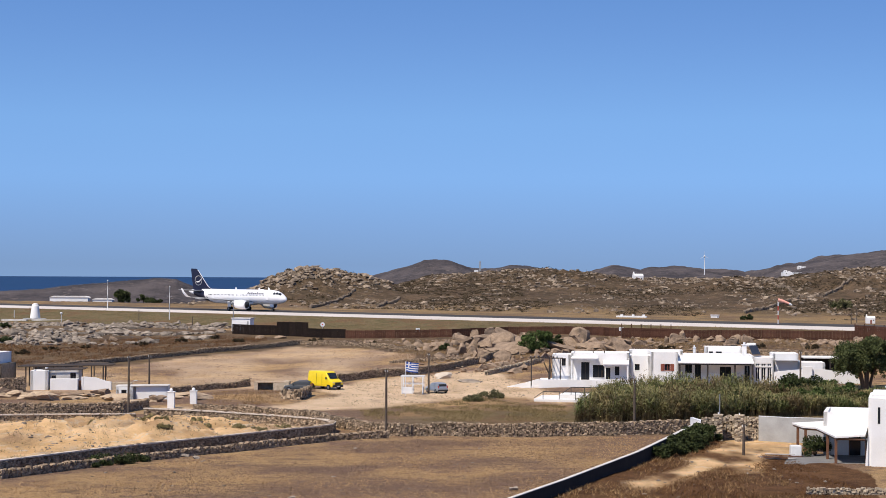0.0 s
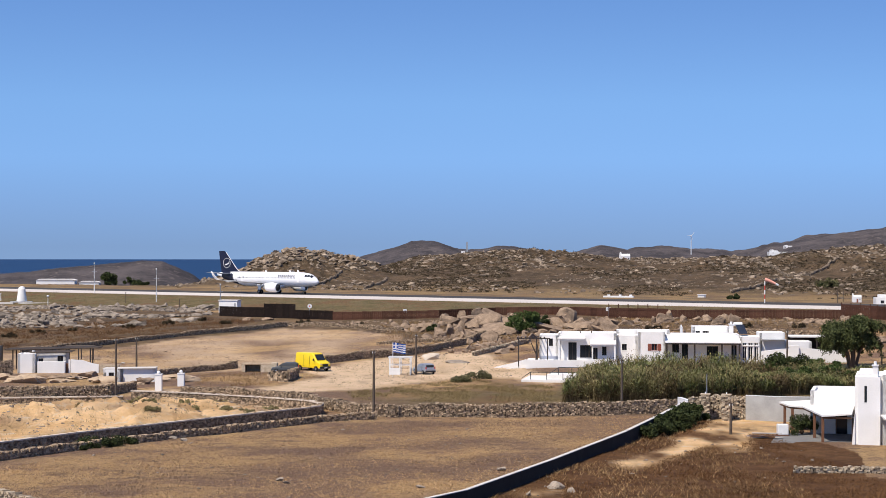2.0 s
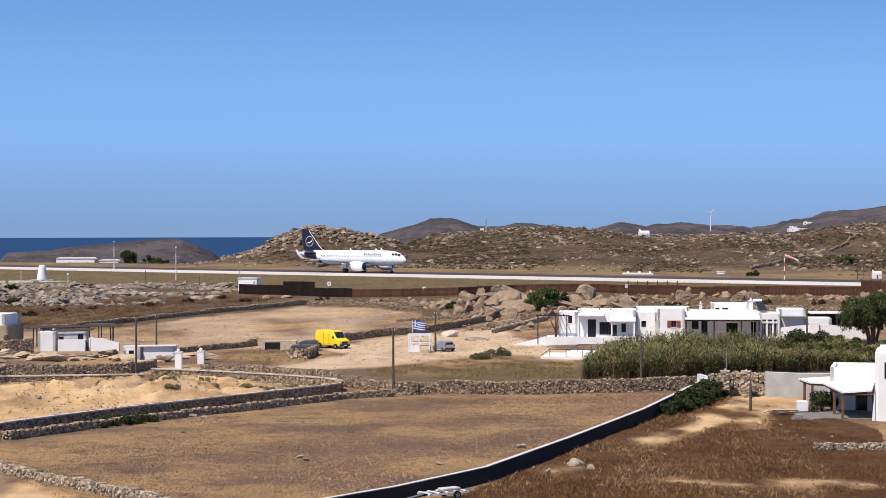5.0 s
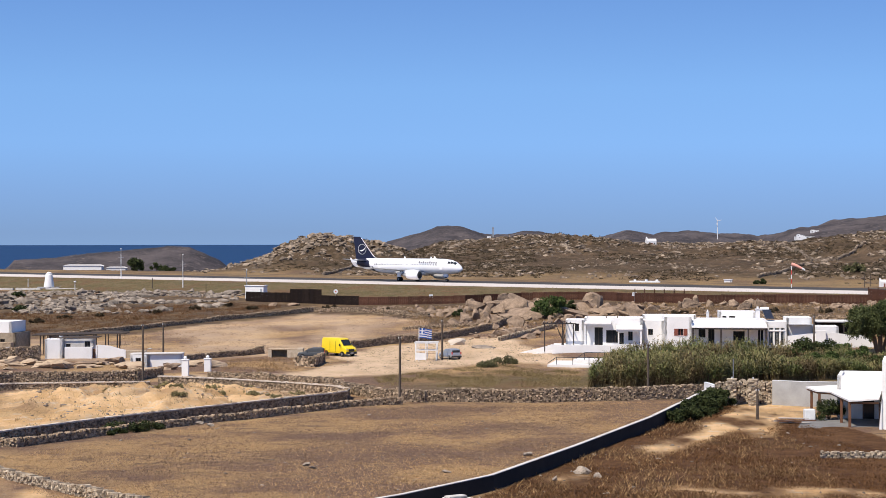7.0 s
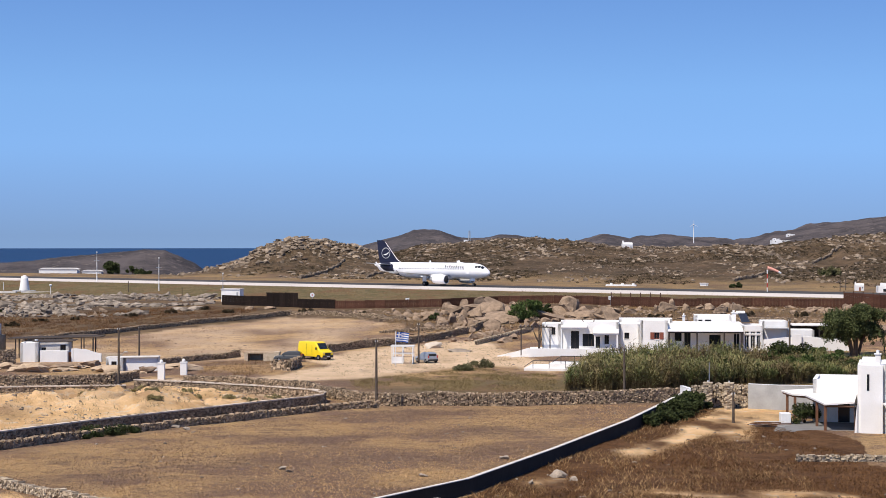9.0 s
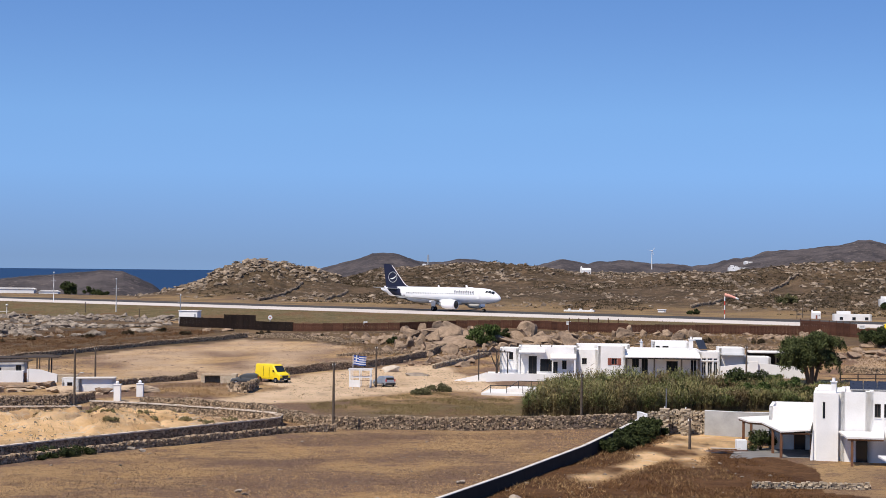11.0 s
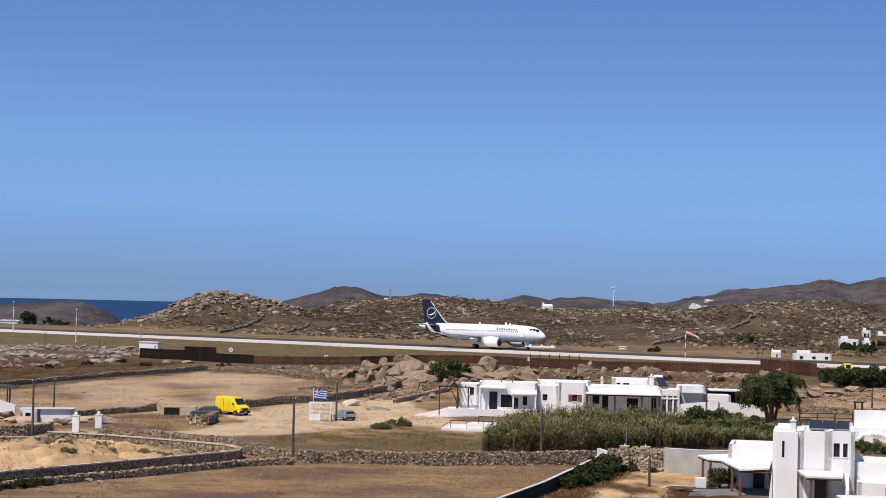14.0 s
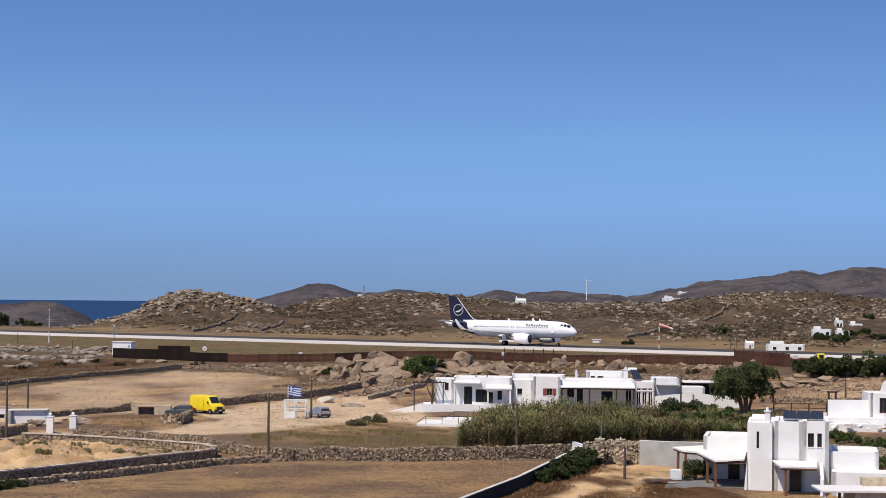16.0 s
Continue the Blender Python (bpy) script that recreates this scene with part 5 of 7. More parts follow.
# ---- flag kiosk ----
def build_kiosk(x, y):
    t = thing("kiosk", "small open white timber kiosk with waist-high panels", "kiosk", Matrix.Translation((x, y, gz(x, y))) @ Matrix.Rotation(radians(-4), 4, "Z"))
    w, d, h = 2.9, 2.2, 2.35
    for sx in (-1, 0, 1):
        for sy in (-1, 1):
            part("post", box(sx * w / 2 - 0.06, sx * w / 2 + 0.06, sy * d / 2 - 0.06, sy * d / 2 + 0.06, -0.2, h), "paintwhite", t)
    for sy in (-1, 1):
        part("beam", box(-w / 2 - 0.2, w / 2 + 0.2, sy * d / 2 - 0.05, sy * d / 2 + 0.05, h, h + 0.14), "paintwhite", t)
        part("rail", box(-w / 2, w / 2, sy * d / 2 - 0.04, sy * d / 2 + 0.04, 1.35, 1.45), "paintwhite", t)
    for k in range(5):
        part("roof_slat", box(-w / 2 - 0.2, w / 2 + 0.2, -d / 2 + k * d / 4 - 0.08, -d / 2 + k * d / 4 + 0.08, h + 0.145, h + 0.19), "paintwhite", t)
    part("front_panel", box(-w / 2 + 0.07, -0.07, -d / 2 - 0.02, -d / 2 + 0.02, 0.05, 1.0), "paintwhite", t)
    for sx in (-1, 1):
        part("side_panel", box(sx * w / 2 - 0.02, sx * w / 2 + 0.02, -d / 2 + 0.07, d / 2 - 0.07, 0.05, 0.95), "paintwhite", t)
    part("counter", box(-w / 2 + 0.1, w / 2 - 0.1, -d / 2 + 0.1, -d / 2 + 0.5, 0.95, 1.0), "wood", t)


(kx, ky) = (-4.1, 268.5)
build_kiosk(kx, ky + 1.1)


def build_flag(x, y):
    """Nine stripes and a cross, in four rigid widths that wave."""
    t = thing("flag", "blue and white striped flag flying from a white pole", "flag", Matrix.Translation((x, y, gz(x, y))))
    part("pole", tube([(0, 0, -0.2), (0, 0, 4.75)], 0.045, 8), "paintwhite", t)
    strips = []
    L, Hh, n = 1.75, 1.35, 5
    for k in range(n):
        piece = new("cloth_width")
        piece.parent = t
        w = L / n
        for r in range(9):
            z0 = Hh * r / 9
            white = r % 2 == 1
            if k < 2 and r >= 4:
                white = (r == 6) or False
            part("stripe", box(0, w + 0.01, -0.006, 0.006, z0, z0 + Hh / 9), "flagwhite" if white else "flagblue", piece)
        if k < 2:
            part("cross_arm", box(w - 0.09 if k == 0 else 0, w if k == 0 else 0.09, -0.012, 0.012, Hh * 4 / 9, Hh), "flagwhite", piece)
        strips.append(piece)
    return strips, L / n


flag_bits, flag_w = build_flag(*(-5.1, 266.1))


# ---- rocks ----
rng = np.random.default_rng(5)
OUTCROP = [((12.2, 340.5), 8.0, 2.8), ((7.4, 373.2), 6.0, 2.2), ((11.0, 384.1), 7.0, 2.4), ((15.5, 358.5), 5.0, 2.6), ((18.2, 348.4), 5.0, 1.8), ((21.8, 341.6), 6.0, 1.6), ((28.1, 344.1), 6.5, 1.8), ((7.6, 335.1), 3.4, 1.5), ((10.1, 353.5), 5.5, 2.6), ((5.4, 351.4), 2.2, 1.5), ((3.2, 341.7), 1.8, 1.5), ((0.7, 353.6), 2.0, 1.5), ((-1.4, 363.8), 2.4, 1.2),
           ((13.1, 337.7), 3.4, 1.6), ((12.6, 366.6), 4.6, 1.9), ((15.9, 344.1), 2.5, 1.3), ((17.6, 338.3), 2.6, 1.1), ((23.5, 351.6), 3.4, 1.3), ((27.2, 359.2), 3.2, 1.5), ((30.6, 338.0), 5.0, 2.2),
           ((30.2, 351.5), 3.0, 1.5), ((44.6, 354.7), 2.3, 1.7), ((55.3, 356.3), 2.5, 1.2), ((-4.7, 368.7), 2.0, 1.0), ((-2.7, 352.3), 1.5, 0.9), ((6.4, 321.0), 1.8, 0.9), ((10.0, 316.7), 2.3, 0.9),
           ((2.4, 365.2), 1.8, 1.2), ((4.4, 334.0), 1.6, 1.0), ((19.7, 330.5), 2.5, 0.9), ((24.4, 335.7), 2.6, 1.0), ((35.7, 349.2), 2.4, 1.0), ((9.5, 372.0), 2.6, 1.2), ((50.0, 356.1), 2.2, 0.8),
           ((16.5, 380.7), 2.0, 1.0), ((38.6, 357.2), 2.0, 0.8), ((-9.2, 378.5), 1.4, 0.6), ((70.5, 338.9), 2.6, 1.1), ((75.4, 347.4), 2.2, 0.9)]
for k, ((x, y), w, h) in enumerate(OUTCROP):
    boulder(x, y + 1, (w * 0.68, w * 0.6, h * 1.15), 200 + k, sink=0.42)
CLUSTER = [((0.6, 361.4), 3.0, 1.5), ((1.7, 339.9), 2.6, 1.3), ((3.8, 366.2), 3.6, 1.9), ((5.4, 342.1), 2.8, 1.5), ((-0.3, 332.4), 2.4, 1.0), ((4.1, 319.5), 2.6, 1.1), ((7.1, 329.3), 3.4, 1.8), ((10.6, 347.2), 5.5, 2.4), ((9.5, 377.6), 4.5, 2.2), ((13.1, 351.4), 3.8, 1.8), ((10.6, 326.7), 3.2, 1.4), ((6.1, 308.5), 2.4, 0.9), ((8.7, 309.7), 3.6, 1.0), ((11.3, 304.8), 3.0, 1.0), ((2.9, 389.2), 3.0, 1.6), ((6.2, 379.7), 3.2, 1.7), ((25.5, 353.5), 5.0, 2.3), ((27.3, 346.9), 4.2, 1.8), ((30.5, 341.3), 4.6, 2.2), ((32.8, 344.1), 3.2, 1.5), ((21.9, 362.0), 2.6, 1.2), ((42.9, 350.9), 3.2, 1.4), ((46.9, 353.9), 2.4, 1.0), ((52.1, 347.1), 3.2, 1.2), ((55.0, 348.9), 3.0, 1.4)]
for k, ((x, y), w, h) in enumerate(CLUSTER):
    boulder(x, y + 0.5, (w * 0.62, w * 0.55, h * 1.15), 900 + k, sink=0.4)
SLABS = [((76.9, 312.9), 4.2, 1.3), ((78.1, 306.4), 5.0, 1.2), ((82.9, 311.3), 4.4, 1.3), ((80.4, 321.0), 3.4, 1.1), ((79.1, 304.0), 3.8, 1.0), ((87.9, 319.3), 4.2, 1.4), ((97.3, 336.7), 4.8, 1.8), ((91.1, 318.7), 3.4, 1.2)]
for k, ((x, y), w, h) in enumerate(SLABS):
    boulder(x, y + 0.5, (w * 0.6, w * 0.6, h * 0.6), 960 + k, "broad weathered granite slab on the slope", 0.3)
rs = random.Random(8)
for k in range(110):
    (x, y), w, h = OUTCROP[rs.randrange(len(OUTCROP))]
    w, h = rs.uniform(0.7, 2.4), rs.uniform(0.4, 1.3)
    boulder(x + rs.gauss(0, 2.2), y + rs.gauss(1, 3), (w * 0.6, w * 0.55, h), 1200 + k, sink=0.4)
for k, ((x, y), w, h) in enumerate([((-70.2, 408.9), 2.4, 1.2), ((-69.9, 397.3), 1.8, 1.0), ((-63.7, 477.6), 2.6, 1.2), ((-89.4, 420.2), 2.2, 1.0), ((-39.0, 410.2), 3.5, 1.0), ((-34.0, 408.4), 3.2, 0.9),
                                     ((-57.9, 261.4), 3.0, 0.9), ((-50.6, 259.7), 3.6, 0.9), ((-46.5, 262.4), 3.2, 0.9), ((-41.2, 258.3), 2.2, 1.1), ((-37.3, 250.1), 2.6, 1.3), ((-55.7, 273.4), 2.4, 0.6), ((73.9, 301.6), 3.4, 1.2), ((71.0, 300.5), 2.6, 1.0), ((78.3, 304.2), 2.4, 0.9), ((97.2, 336.4), 4.5, 2.2)]):
    boulder(x, y + 1, (w * 0.6, w * 0.5, h * 0.7), 300 + k, "weathered granite rock lying in dry scrub", 0.3)


rs = random.Random(31)
LEDGES = [(-58.9, 259.0), (-54.2, 255.0), (-50.1, 253.3), (-48.0, 257.8), (-43.5, 253.8), (-39.2, 250.0), (-37.5, 256.4), (-34.8, 261.2)]
for k in range(36):
    x, y = LEDGES[rs.randrange(len(LEDGES))]
    w = rs.uniform(1.6, 4.6)
    boulder(x + rs.gauss(0, 2), y + rs.gauss(0, 3), (w * 0.6, w * 0.45, w * rs.uniform(0.1, 0.2)), 1500 + k, "flat tan granite ledge before the farm cottage", 0.3, "ledge")


def scatter(outline, n, lo, hi, seed):
    r = np.random.default_rng(seed)
    xs, ys = [p[0] for p in outline], [p[1] for p in outline]
    x, y = r.uniform(min(xs), max(xs), n * 3), r.uniform(min(ys), max(ys), n * 3)
    ok = (inside(x, y, outline, 2.0, seed) > 0) & (fbm(x / 8, y / 12, 3, seed) > 0.42)
    x, y = x[ok][:n], y[ok][:n]
    return list(zip(x, y, lo + (hi - lo) * r.random(len(x)) ** 3))


rubble("rubble", scatter([(-97.4, 402.0), (-67.5, 393.1), (-47.8, 412.7), (-54.4, 482.4), (-85.3, 496.8), (-117.4, 484.6)], 1700, 0.3, 1.9, 1), "palerock", "field of pale granite rubble below the runway")
rubble("rubble", scatter([(-40.8, 393.2), (-4.4, 348.9), (15.8, 303.2), (31.2, 334.2), (59.1, 325.5), (75.3, 337.8), (74.9, 354.8), (13.2, 382.7), (-21.4, 397.9)], 1100, 0.2, 0.9, 2), "rock", "loose granite rubble round the outcrop")
rubble("rubble", scatter([(-13.0, 310.3), (-8.1, 331.4), (7.4, 326.1), (10.5, 304.6), (-2.0, 299.6)], 260, 0.15, 0.6, 3), "rock", "loose stones at the foot of the outcrop")
rubble("rubble", scatter([(-50.4, 219.1), (-31.3, 220.6), (-14.7, 206.7), (-26.1, 184.1), (-38.1, 165.7)], 400, 0.1, 0.35, 4), "palerock", "loose stones on the sandy plot")
rubble("rubble", scatter([(65.0, 302.1), (85.2, 287.7), (97.1, 328.2), (79.6, 324.7)], 300, 0.2, 1.0, 6), "rock", "granite rubble on the slope")


def hill_rocks():
    """Crag, crest ledges and loose stones of the ridge beyond the runway."""
    r = np.random.default_rng(9)
    s, v = r.uniform(-190, 420, 150000), r.uniform(-330, -45, 150000)
    x, y = at_runway(s, v)
    a, d, z = x / y, np.hypot(x, y), ground_z(x, y, False)
    crag = np.interp(a, CRAG_A, CRAG_Z) / 12 * np.exp(-(np.abs(d - 705) / 46) ** 2.6)
    seen = (a > -0.14) & (a < 0.32)
    patch, streak = fbm(x / 14, y / 30, 4, 3), fbm(x / 9, y / 9, 3, 8)
    luck = r.random(len(x))
    big = seen & (luck < 0.75 * crag * (0.3 + 1.4 * (streak > 0.45))) & (crag > 0.12)
    ledge = seen & ~big & (luck < 0.10 + 0.3 * (z > 8.5)) & (patch > 0.47) & (streak > 0.42)
    loose = seen & ~big & ~ledge & (luck < 0.05 + 0.35 * (patch > 0.52)) & (streak > 0.46)
    for keep, n, lo, hi, power, label in ((big, 4200, 0.45, 1.9, 2.6, "weathered granite blocks heaped over the crag"), (ledge, 9000, 0.35, 1.4, 2.6, "low granite ledges along the dry ridge"), (loose, 9000, 0.15, 0.6, 2.5, "loose stones strewn over the dry hillside")):
        xx, yy = x[keep][:n], y[keep][:n]
        rubble("hill_rocks", list(zip(xx, yy, lo + (hi - lo) * r.random(len(xx)) ** power)), "hillrock", label)


hill_rocks()


def hill_shrubs():
    r = np.random.default_rng(19)
    s, v = r.uniform(-190, 420, 50000), r.uniform(-320, -42, 50000)
    x, y = P0[0] + s * HX + v * HY, P0[1] + s * HY - v * HX
    a = x / y
    keep = (a > -0.1) & (a < 0.32) & (fbm(x / 20, y / 30, 4, 33) > 0.5)
    x, y = x[keep][:9000], y[keep][:9000]
    z = ground_z(x, y)
    n, per = len(x), 14
    c = np.repeat(np.stack([x, y, z + 0.15], -1), per, 0)
    sz = np.repeat(0.3 + 0.6 * r.random(n) ** 2, per)[:, None]
    d = r.normal(size=(n * per, 3)) * sz * (0.75, 0.75, 0.3)
    d[:, 2] = np.abs(d[:, 2])
    vv, f = leaves(c + d, 0.2, r)
    tagged(raw("hill_shrubs", vv.tolist(), f.tolist(), "heath"), "low dark thorny shrubs dotted over the hillside", "shrubs", kind="stuff")


M["heath"] = material("dark_heath", (0.072, 0.053, 0.03), (0.045, 0.035, 0.02), 0.9, 0.1, 1, 0.0, island=0.4)
hill_shrubs()


# ---- houses ----
def facade(bm, w, h, t, holes, m):
    """A wall w x h, t thick (behind y = 0), with openings cut through."""
    xs = sorted({0, w, *[v for a, b, _, _ in holes for v in (a, b)]})
    zs = sorted({0, h, *[v for _, _, c, d in holes for v in (c, d)]})
    for x0, x1 in zip(xs, xs[1:]):
        for z0, z1 in zip(zs, zs[1:]):
            cx, cz = (x0 + x1) / 2, (z0 + z1) / 2
            if not any(a < cx < b and c < cz < d for a, b, c, d in holes):
                add_box(bm, x0, x1, 0, t, z0, z1, m)


def weld(bm):
    """Joins touching boxes into one shell."""
    bmesh.ops.remove_doubles(bm, verts=bm.verts[:], dist=0.0005)
    bm.verts.index_update()
    seen = {}
    for f in bm.faces:
        seen.setdefault(frozenset(v.index for v in f.verts), []).append(f)
    bmesh.ops.delete(bm, geom=[f for fs in seen.values() if len(fs) > 1 for f in fs], context="FACES_ONLY")


def house_block(parent, u0, u1, v0, v1, z0, z1, front=(), left=(), right=(), mat="white", parapet=0.25):
    """A flat-roofed block: four walls with openings, roof, parapet; windows and doors set back in their openings.
    openings: start, end, bottom, top, look."""
    t = 0.35
    bm = bmesh.new()
    w, d, h = u1 - u0, v1 - v0, z1 - z0
    sides = (("front", Matrix.Translation((u0, v0, z0)), w, front),
             ("right", Matrix.Translation((u1, v0, z0)) @ Matrix.Rotation(math.pi / 2, 4, "Z"), d, right),
             ("left", Matrix.Translation((u0, v1, z0)) @ Matrix.Rotation(-math.pi / 2, 4, "Z"), d, left),
             ("back", Matrix.Translation((u1, v1, z0)) @ Matrix.Rotation(math.pi, 4, "Z"), w, ()))
    for nm, m, ww, holes in sides:
        facade(bm, ww, h, t, [(a, b, c, e) for a, b, c, e, _ in holes], m)
    bm.verts.index_update()
    weld(bm)
    part("wall", bm, mat, parent)
    part("roof", box(u0 + 0.3, u1 - 0.3, v0 + 0.3, v1 - 0.3, z1 - parapet - 0.2, z1 - parapet), "cream", parent)
    for nm, m, ww, holes in sides:
        for a, b, c, e, lookk in holes:
            door = lookk.startswith("door")
            fr = {"brown": "redwood", "white": "paintwhite"}.get(lookk.split("_")[1] if "_" in lookk else "", "darkwood")
            o = part("door" if door else "window", box(a + 0.02, b - 0.02, 0.2, 0.24, c, e - 0.02, m), "glass", parent)
            fb = bmesh.new()
            for x0, x1, zz0, zz1 in ((a, a + 0.08, c, e), (b - 0.08, b, c, e), (a + 0.08, b - 0.08, e - 0.08, e), (a + 0.08, b - 0.08, c, c + 0.08), ((a + b) / 2 - 0.03, (a + b) / 2 + 0.03, c + 0.08, e - 0.08)):
                add_box(fb, x0, x1, 0.14, 0.2, zz0, zz1, m)
            part("frame", fb, fr, o)
            if "shutter" in lookk:
                for x0, x1 in ((a - 0.55, a - 0.02), (b + 0.02, b + 0.55)):
                    part("shutter", box(x0, x1, -0.06, -0.01, c, e, m), "redwood", o)
            if not door:
                part("sill", box(a - 0.05, b + 0.05, -0.06, 0.12, c - 0.07, c - 0.003, m), "white", o)


def canopy(parent, u0, u1, v0, v1, z, posts, mat="cream", post="wood", slope=0.12, edge="darkwood", ground=0.0):
    """A veranda roof on timber posts."""
    bm = bmesh.new()
    a = [bm.verts.new(p) for p in ((u0, v0, z), (u1, v0, z), (u1, v1, z + slope), (u0, v1, z + slope))]
    b = [bm.verts.new(v.co + Vector((0, 0, 0.14))) for v in a]
    bm.faces.new(a[::-1])
    bm.faces.new(b)
    for k in range(4):
        bm.faces.new((a[k], a[(k + 1) % 4], b[(k + 1) % 4], b[k]))
    c = part("canopy", bm, mat, parent)
    part("front_beam", box(u0, u1, v0 + 0.1, v0 + 0.25, z - 0.2, z - 0.005), edge, c)
    for x, y in posts:
        part("post", box(x - 0.12, x + 0.12, y - 0.12, y + 0.12, ground, z - 0.21 if abs(y - v0) < 0.5 else z - 0.005, None, 0.02), post, parent)


def chimney(parent, u, v, z, h=1.2, w=0.55):
    c = part("chimney", box(u - w / 2, u + w / 2, v - w / 2, v + w / 2, z - 0.3, z + h, None, 0.05), "white", parent)
    part("chimney_cap", box(u - w * 0.65, u + w * 0.65, v - w * 0.65, v + w * 0.65, z + h, z + h + 0.1), "white", c)
    part("chimney_pot", tube([(u, v, z + h + 0.1), (u, v, z + h + 0.4)], w * 0.28, 8), "white", c)


def collector(parent, u, v, z, n=3):
    for k in range(n):
        m = Matrix.Translation((u + k * 1.25, v, z)) @ pose(0, 0, 0, 28, 0, 0)
        p = part("solar_panel", box(-0.58, 0.58, 0, 1.5, 0, 0.08, m), "panel", parent)
        part("panel_frame", box(-0.6, 0.6, -0.03, 0.0, -0.02, 0.1, m), "metal", p)
    part("support", box(u - 0.5, u + (n - 1) * 1.25 + 0.5, v + 1.2, v + 1.27, z - 0.3, z + 0.6), "metal", parent)


def white_house():
    """The long white house among the reeds."""
    x, y = (14.9, 278.5)
    h = thing("long_house", "long whitewashed flat-roofed house with verandas behind tall reeds", "house", Matrix.Translation((x, y, -1.8)) @ Matrix.Rotation(radians(-5), 4, "Z"))
    b = 1.25
    # terrace with retaining wall
    part("terrace", box(-0.9, 8.0, -0.1, 8, -0.6, b - 0.1), "white", h)
    part("parapet", box(-0.9, 8.0, -0.4, -0.102, -0.6, b + 0.15), "white", h)
    part("parapet", box(8.003, 12.2, 0.3, 0.6, -0.6, b + 0.25), "white", h)
    house_block(h, 1.0, 3.7, 1.9, 7, b - 0.15, 4.95, front=((1.35, 1.95, 2.2, 3.3, "window"),))
    house_block(h, 3.703, 12.2, 2.4, 9, b - 0.15, 5.2, front=((1.5, 2.7, 0.15, 2.75, "door"), (3.2, 4.9, 0.5, 2.35, "window"), (5.1, 5.75, 0.15, 1.95, "door"), (6.4, 7.05, 0.85, 2.25, "window")))
    canopy(h, 3.75, 7.6, 1.0, 2.4, 4.35, ((3.85, 1.1),), slope=0.2, post="paintwhite", edge="paintwhite", ground=b - 0.1)
    canopy(h, 8.4, 12.15, 0.65, 2.4, 3.55, ((11.95, 0.8),), slope=0.5, post="white", edge="paintwhite", ground=b - 0.1)
    part("ramp_wall", prism([(-5.6, -0.6), (-5.6, 0.15), (-3.0, 0.75), (-0.92, 1.35), (-0.92, -0.6)], 0.4, m=Matrix.Translation((0, 2.4, 0))), "white", h)
    part("ramp_wall", prism([(-3.8, -0.6), (-3.8, 0.1), (-0.92, 0.55), (-0.92, -0.6)], 0.4, m=Matrix.Translation((0, 0.6, 0))), "white", h)
    # timber pergola on the terrace
    for q in range(8):
        part("pergola_slat", box(-2.2 + q * 0.55, -2.08 + q * 0.55, 0.3, 3.0, 4.55, 4.67), "darkwood", h)
    for uu in (-2.0, 0.6, 2.2):
        part("pergola_post", box(uu - 0.08, uu + 0.08, 0.4, 0.56, -0.4 if uu < -1 else b - 0.1, 4.4), "darkwood", h)
    part("pergola_beam", box(-2.3, 2.6, 0.35, 0.5, 4.4, 4.549), "darkwood", h)
    # recessed link and the block with brown shutters
    house_block(h, 12.203, 15.297, 3.2, 9.5, -0.6, 4.85, front=((0.8, 1.5, 3.3, 4.2, "window"),))
    house_block(h, 15.3, 19.2, 0.4, 9.0, -0.6, 5.5, front=((1.95, 2.75, 3.4, 4.4, "window_brown_shutter"),))
    # long veranda
    house_block(h, 19.203, 30.1, 3.0, 10.0, -0.6, 5.0, front=((1.1, 2.1, 3.0, 4.25, "window"), (2.5, 3.4, 1.6, 4.25, "door"), (6.1, 7.75, 1.7, 3.95, "door"), (9.6, 10.5, 1.6, 4.2, "door_white")))
    canopy(h, 19.21, 30.0, -0.3, 3.0, 3.95, [(uu, -0.1) for uu in (19.4, 23.4, 27.3, 29.8)], mat="white", post="darkwood", slope=0.5, ground=-0.6)
    part("veranda_floor", box(19.25, 30.0, -0.3, 3.0, -0.6, 0.7), "concrete", h)
    # glazed garden room
    house_block(h, 30.103, 33.0, 2.6, 9.0, -0.6, 4.75, front=[(0.25 + q * 0.88, 0.95 + q * 0.88, 1.9, 3.95, "window_white") for q in range(3)] + [(0.25 + q * 0.88, 0.95 + q * 0.88, 4.1, 4.5, "window_white") for q in range(3)], parapet=0.12)
    # end block with a canvas-shaded roof, and the long garden wall
    house_block(h, 33.003, 36.7, 4.0, 10, -0.6, 5.3)
    part("awning", box(33.3, 36.9, 2.2, 3.997, 4.3, 4.42, None, 0.03), "planegrey", h, "grey canvas awning")
    part("garden_wall", prism([(33.01, -0.6), (33.01, 2.75), (36.0, 3.1), (39.6, 3.25), (42.0, 2.95), (44.4, 2.9), (45.2, 1.6), (45.2, -0.6)], 0.35, m=Matrix.Translation((0, 1.6, 0))), "white", h)
    house_block(h, 36.8, 40.6, 4.6, 9.5, -0.6, 4.0)
    part("planter", box(37.0, 38.4, 1.0, 1.42, -0.5, 3.6, None, 0.03), "white", h)
    # open carport behind
    part("carport_roof", box(38.0, 45.5, 10.2, 15.0, 4.35, 4.55, None, 0.03), "cream", h, "flat pale carport roof")
    # added near-black back wall: shade under the roof put into its colour
    part("carport_shade_wall", box(38.0, 45.5, 15.003, 15.3, -0.6, 4.35), "render_grey", h)
    for uu in (38.3, 42.0, 45.2):
        part("carport_post", box(uu - 0.1, uu + 0.1, 10.4, 10.6, -0.6, 4.35), "darkwood", h)
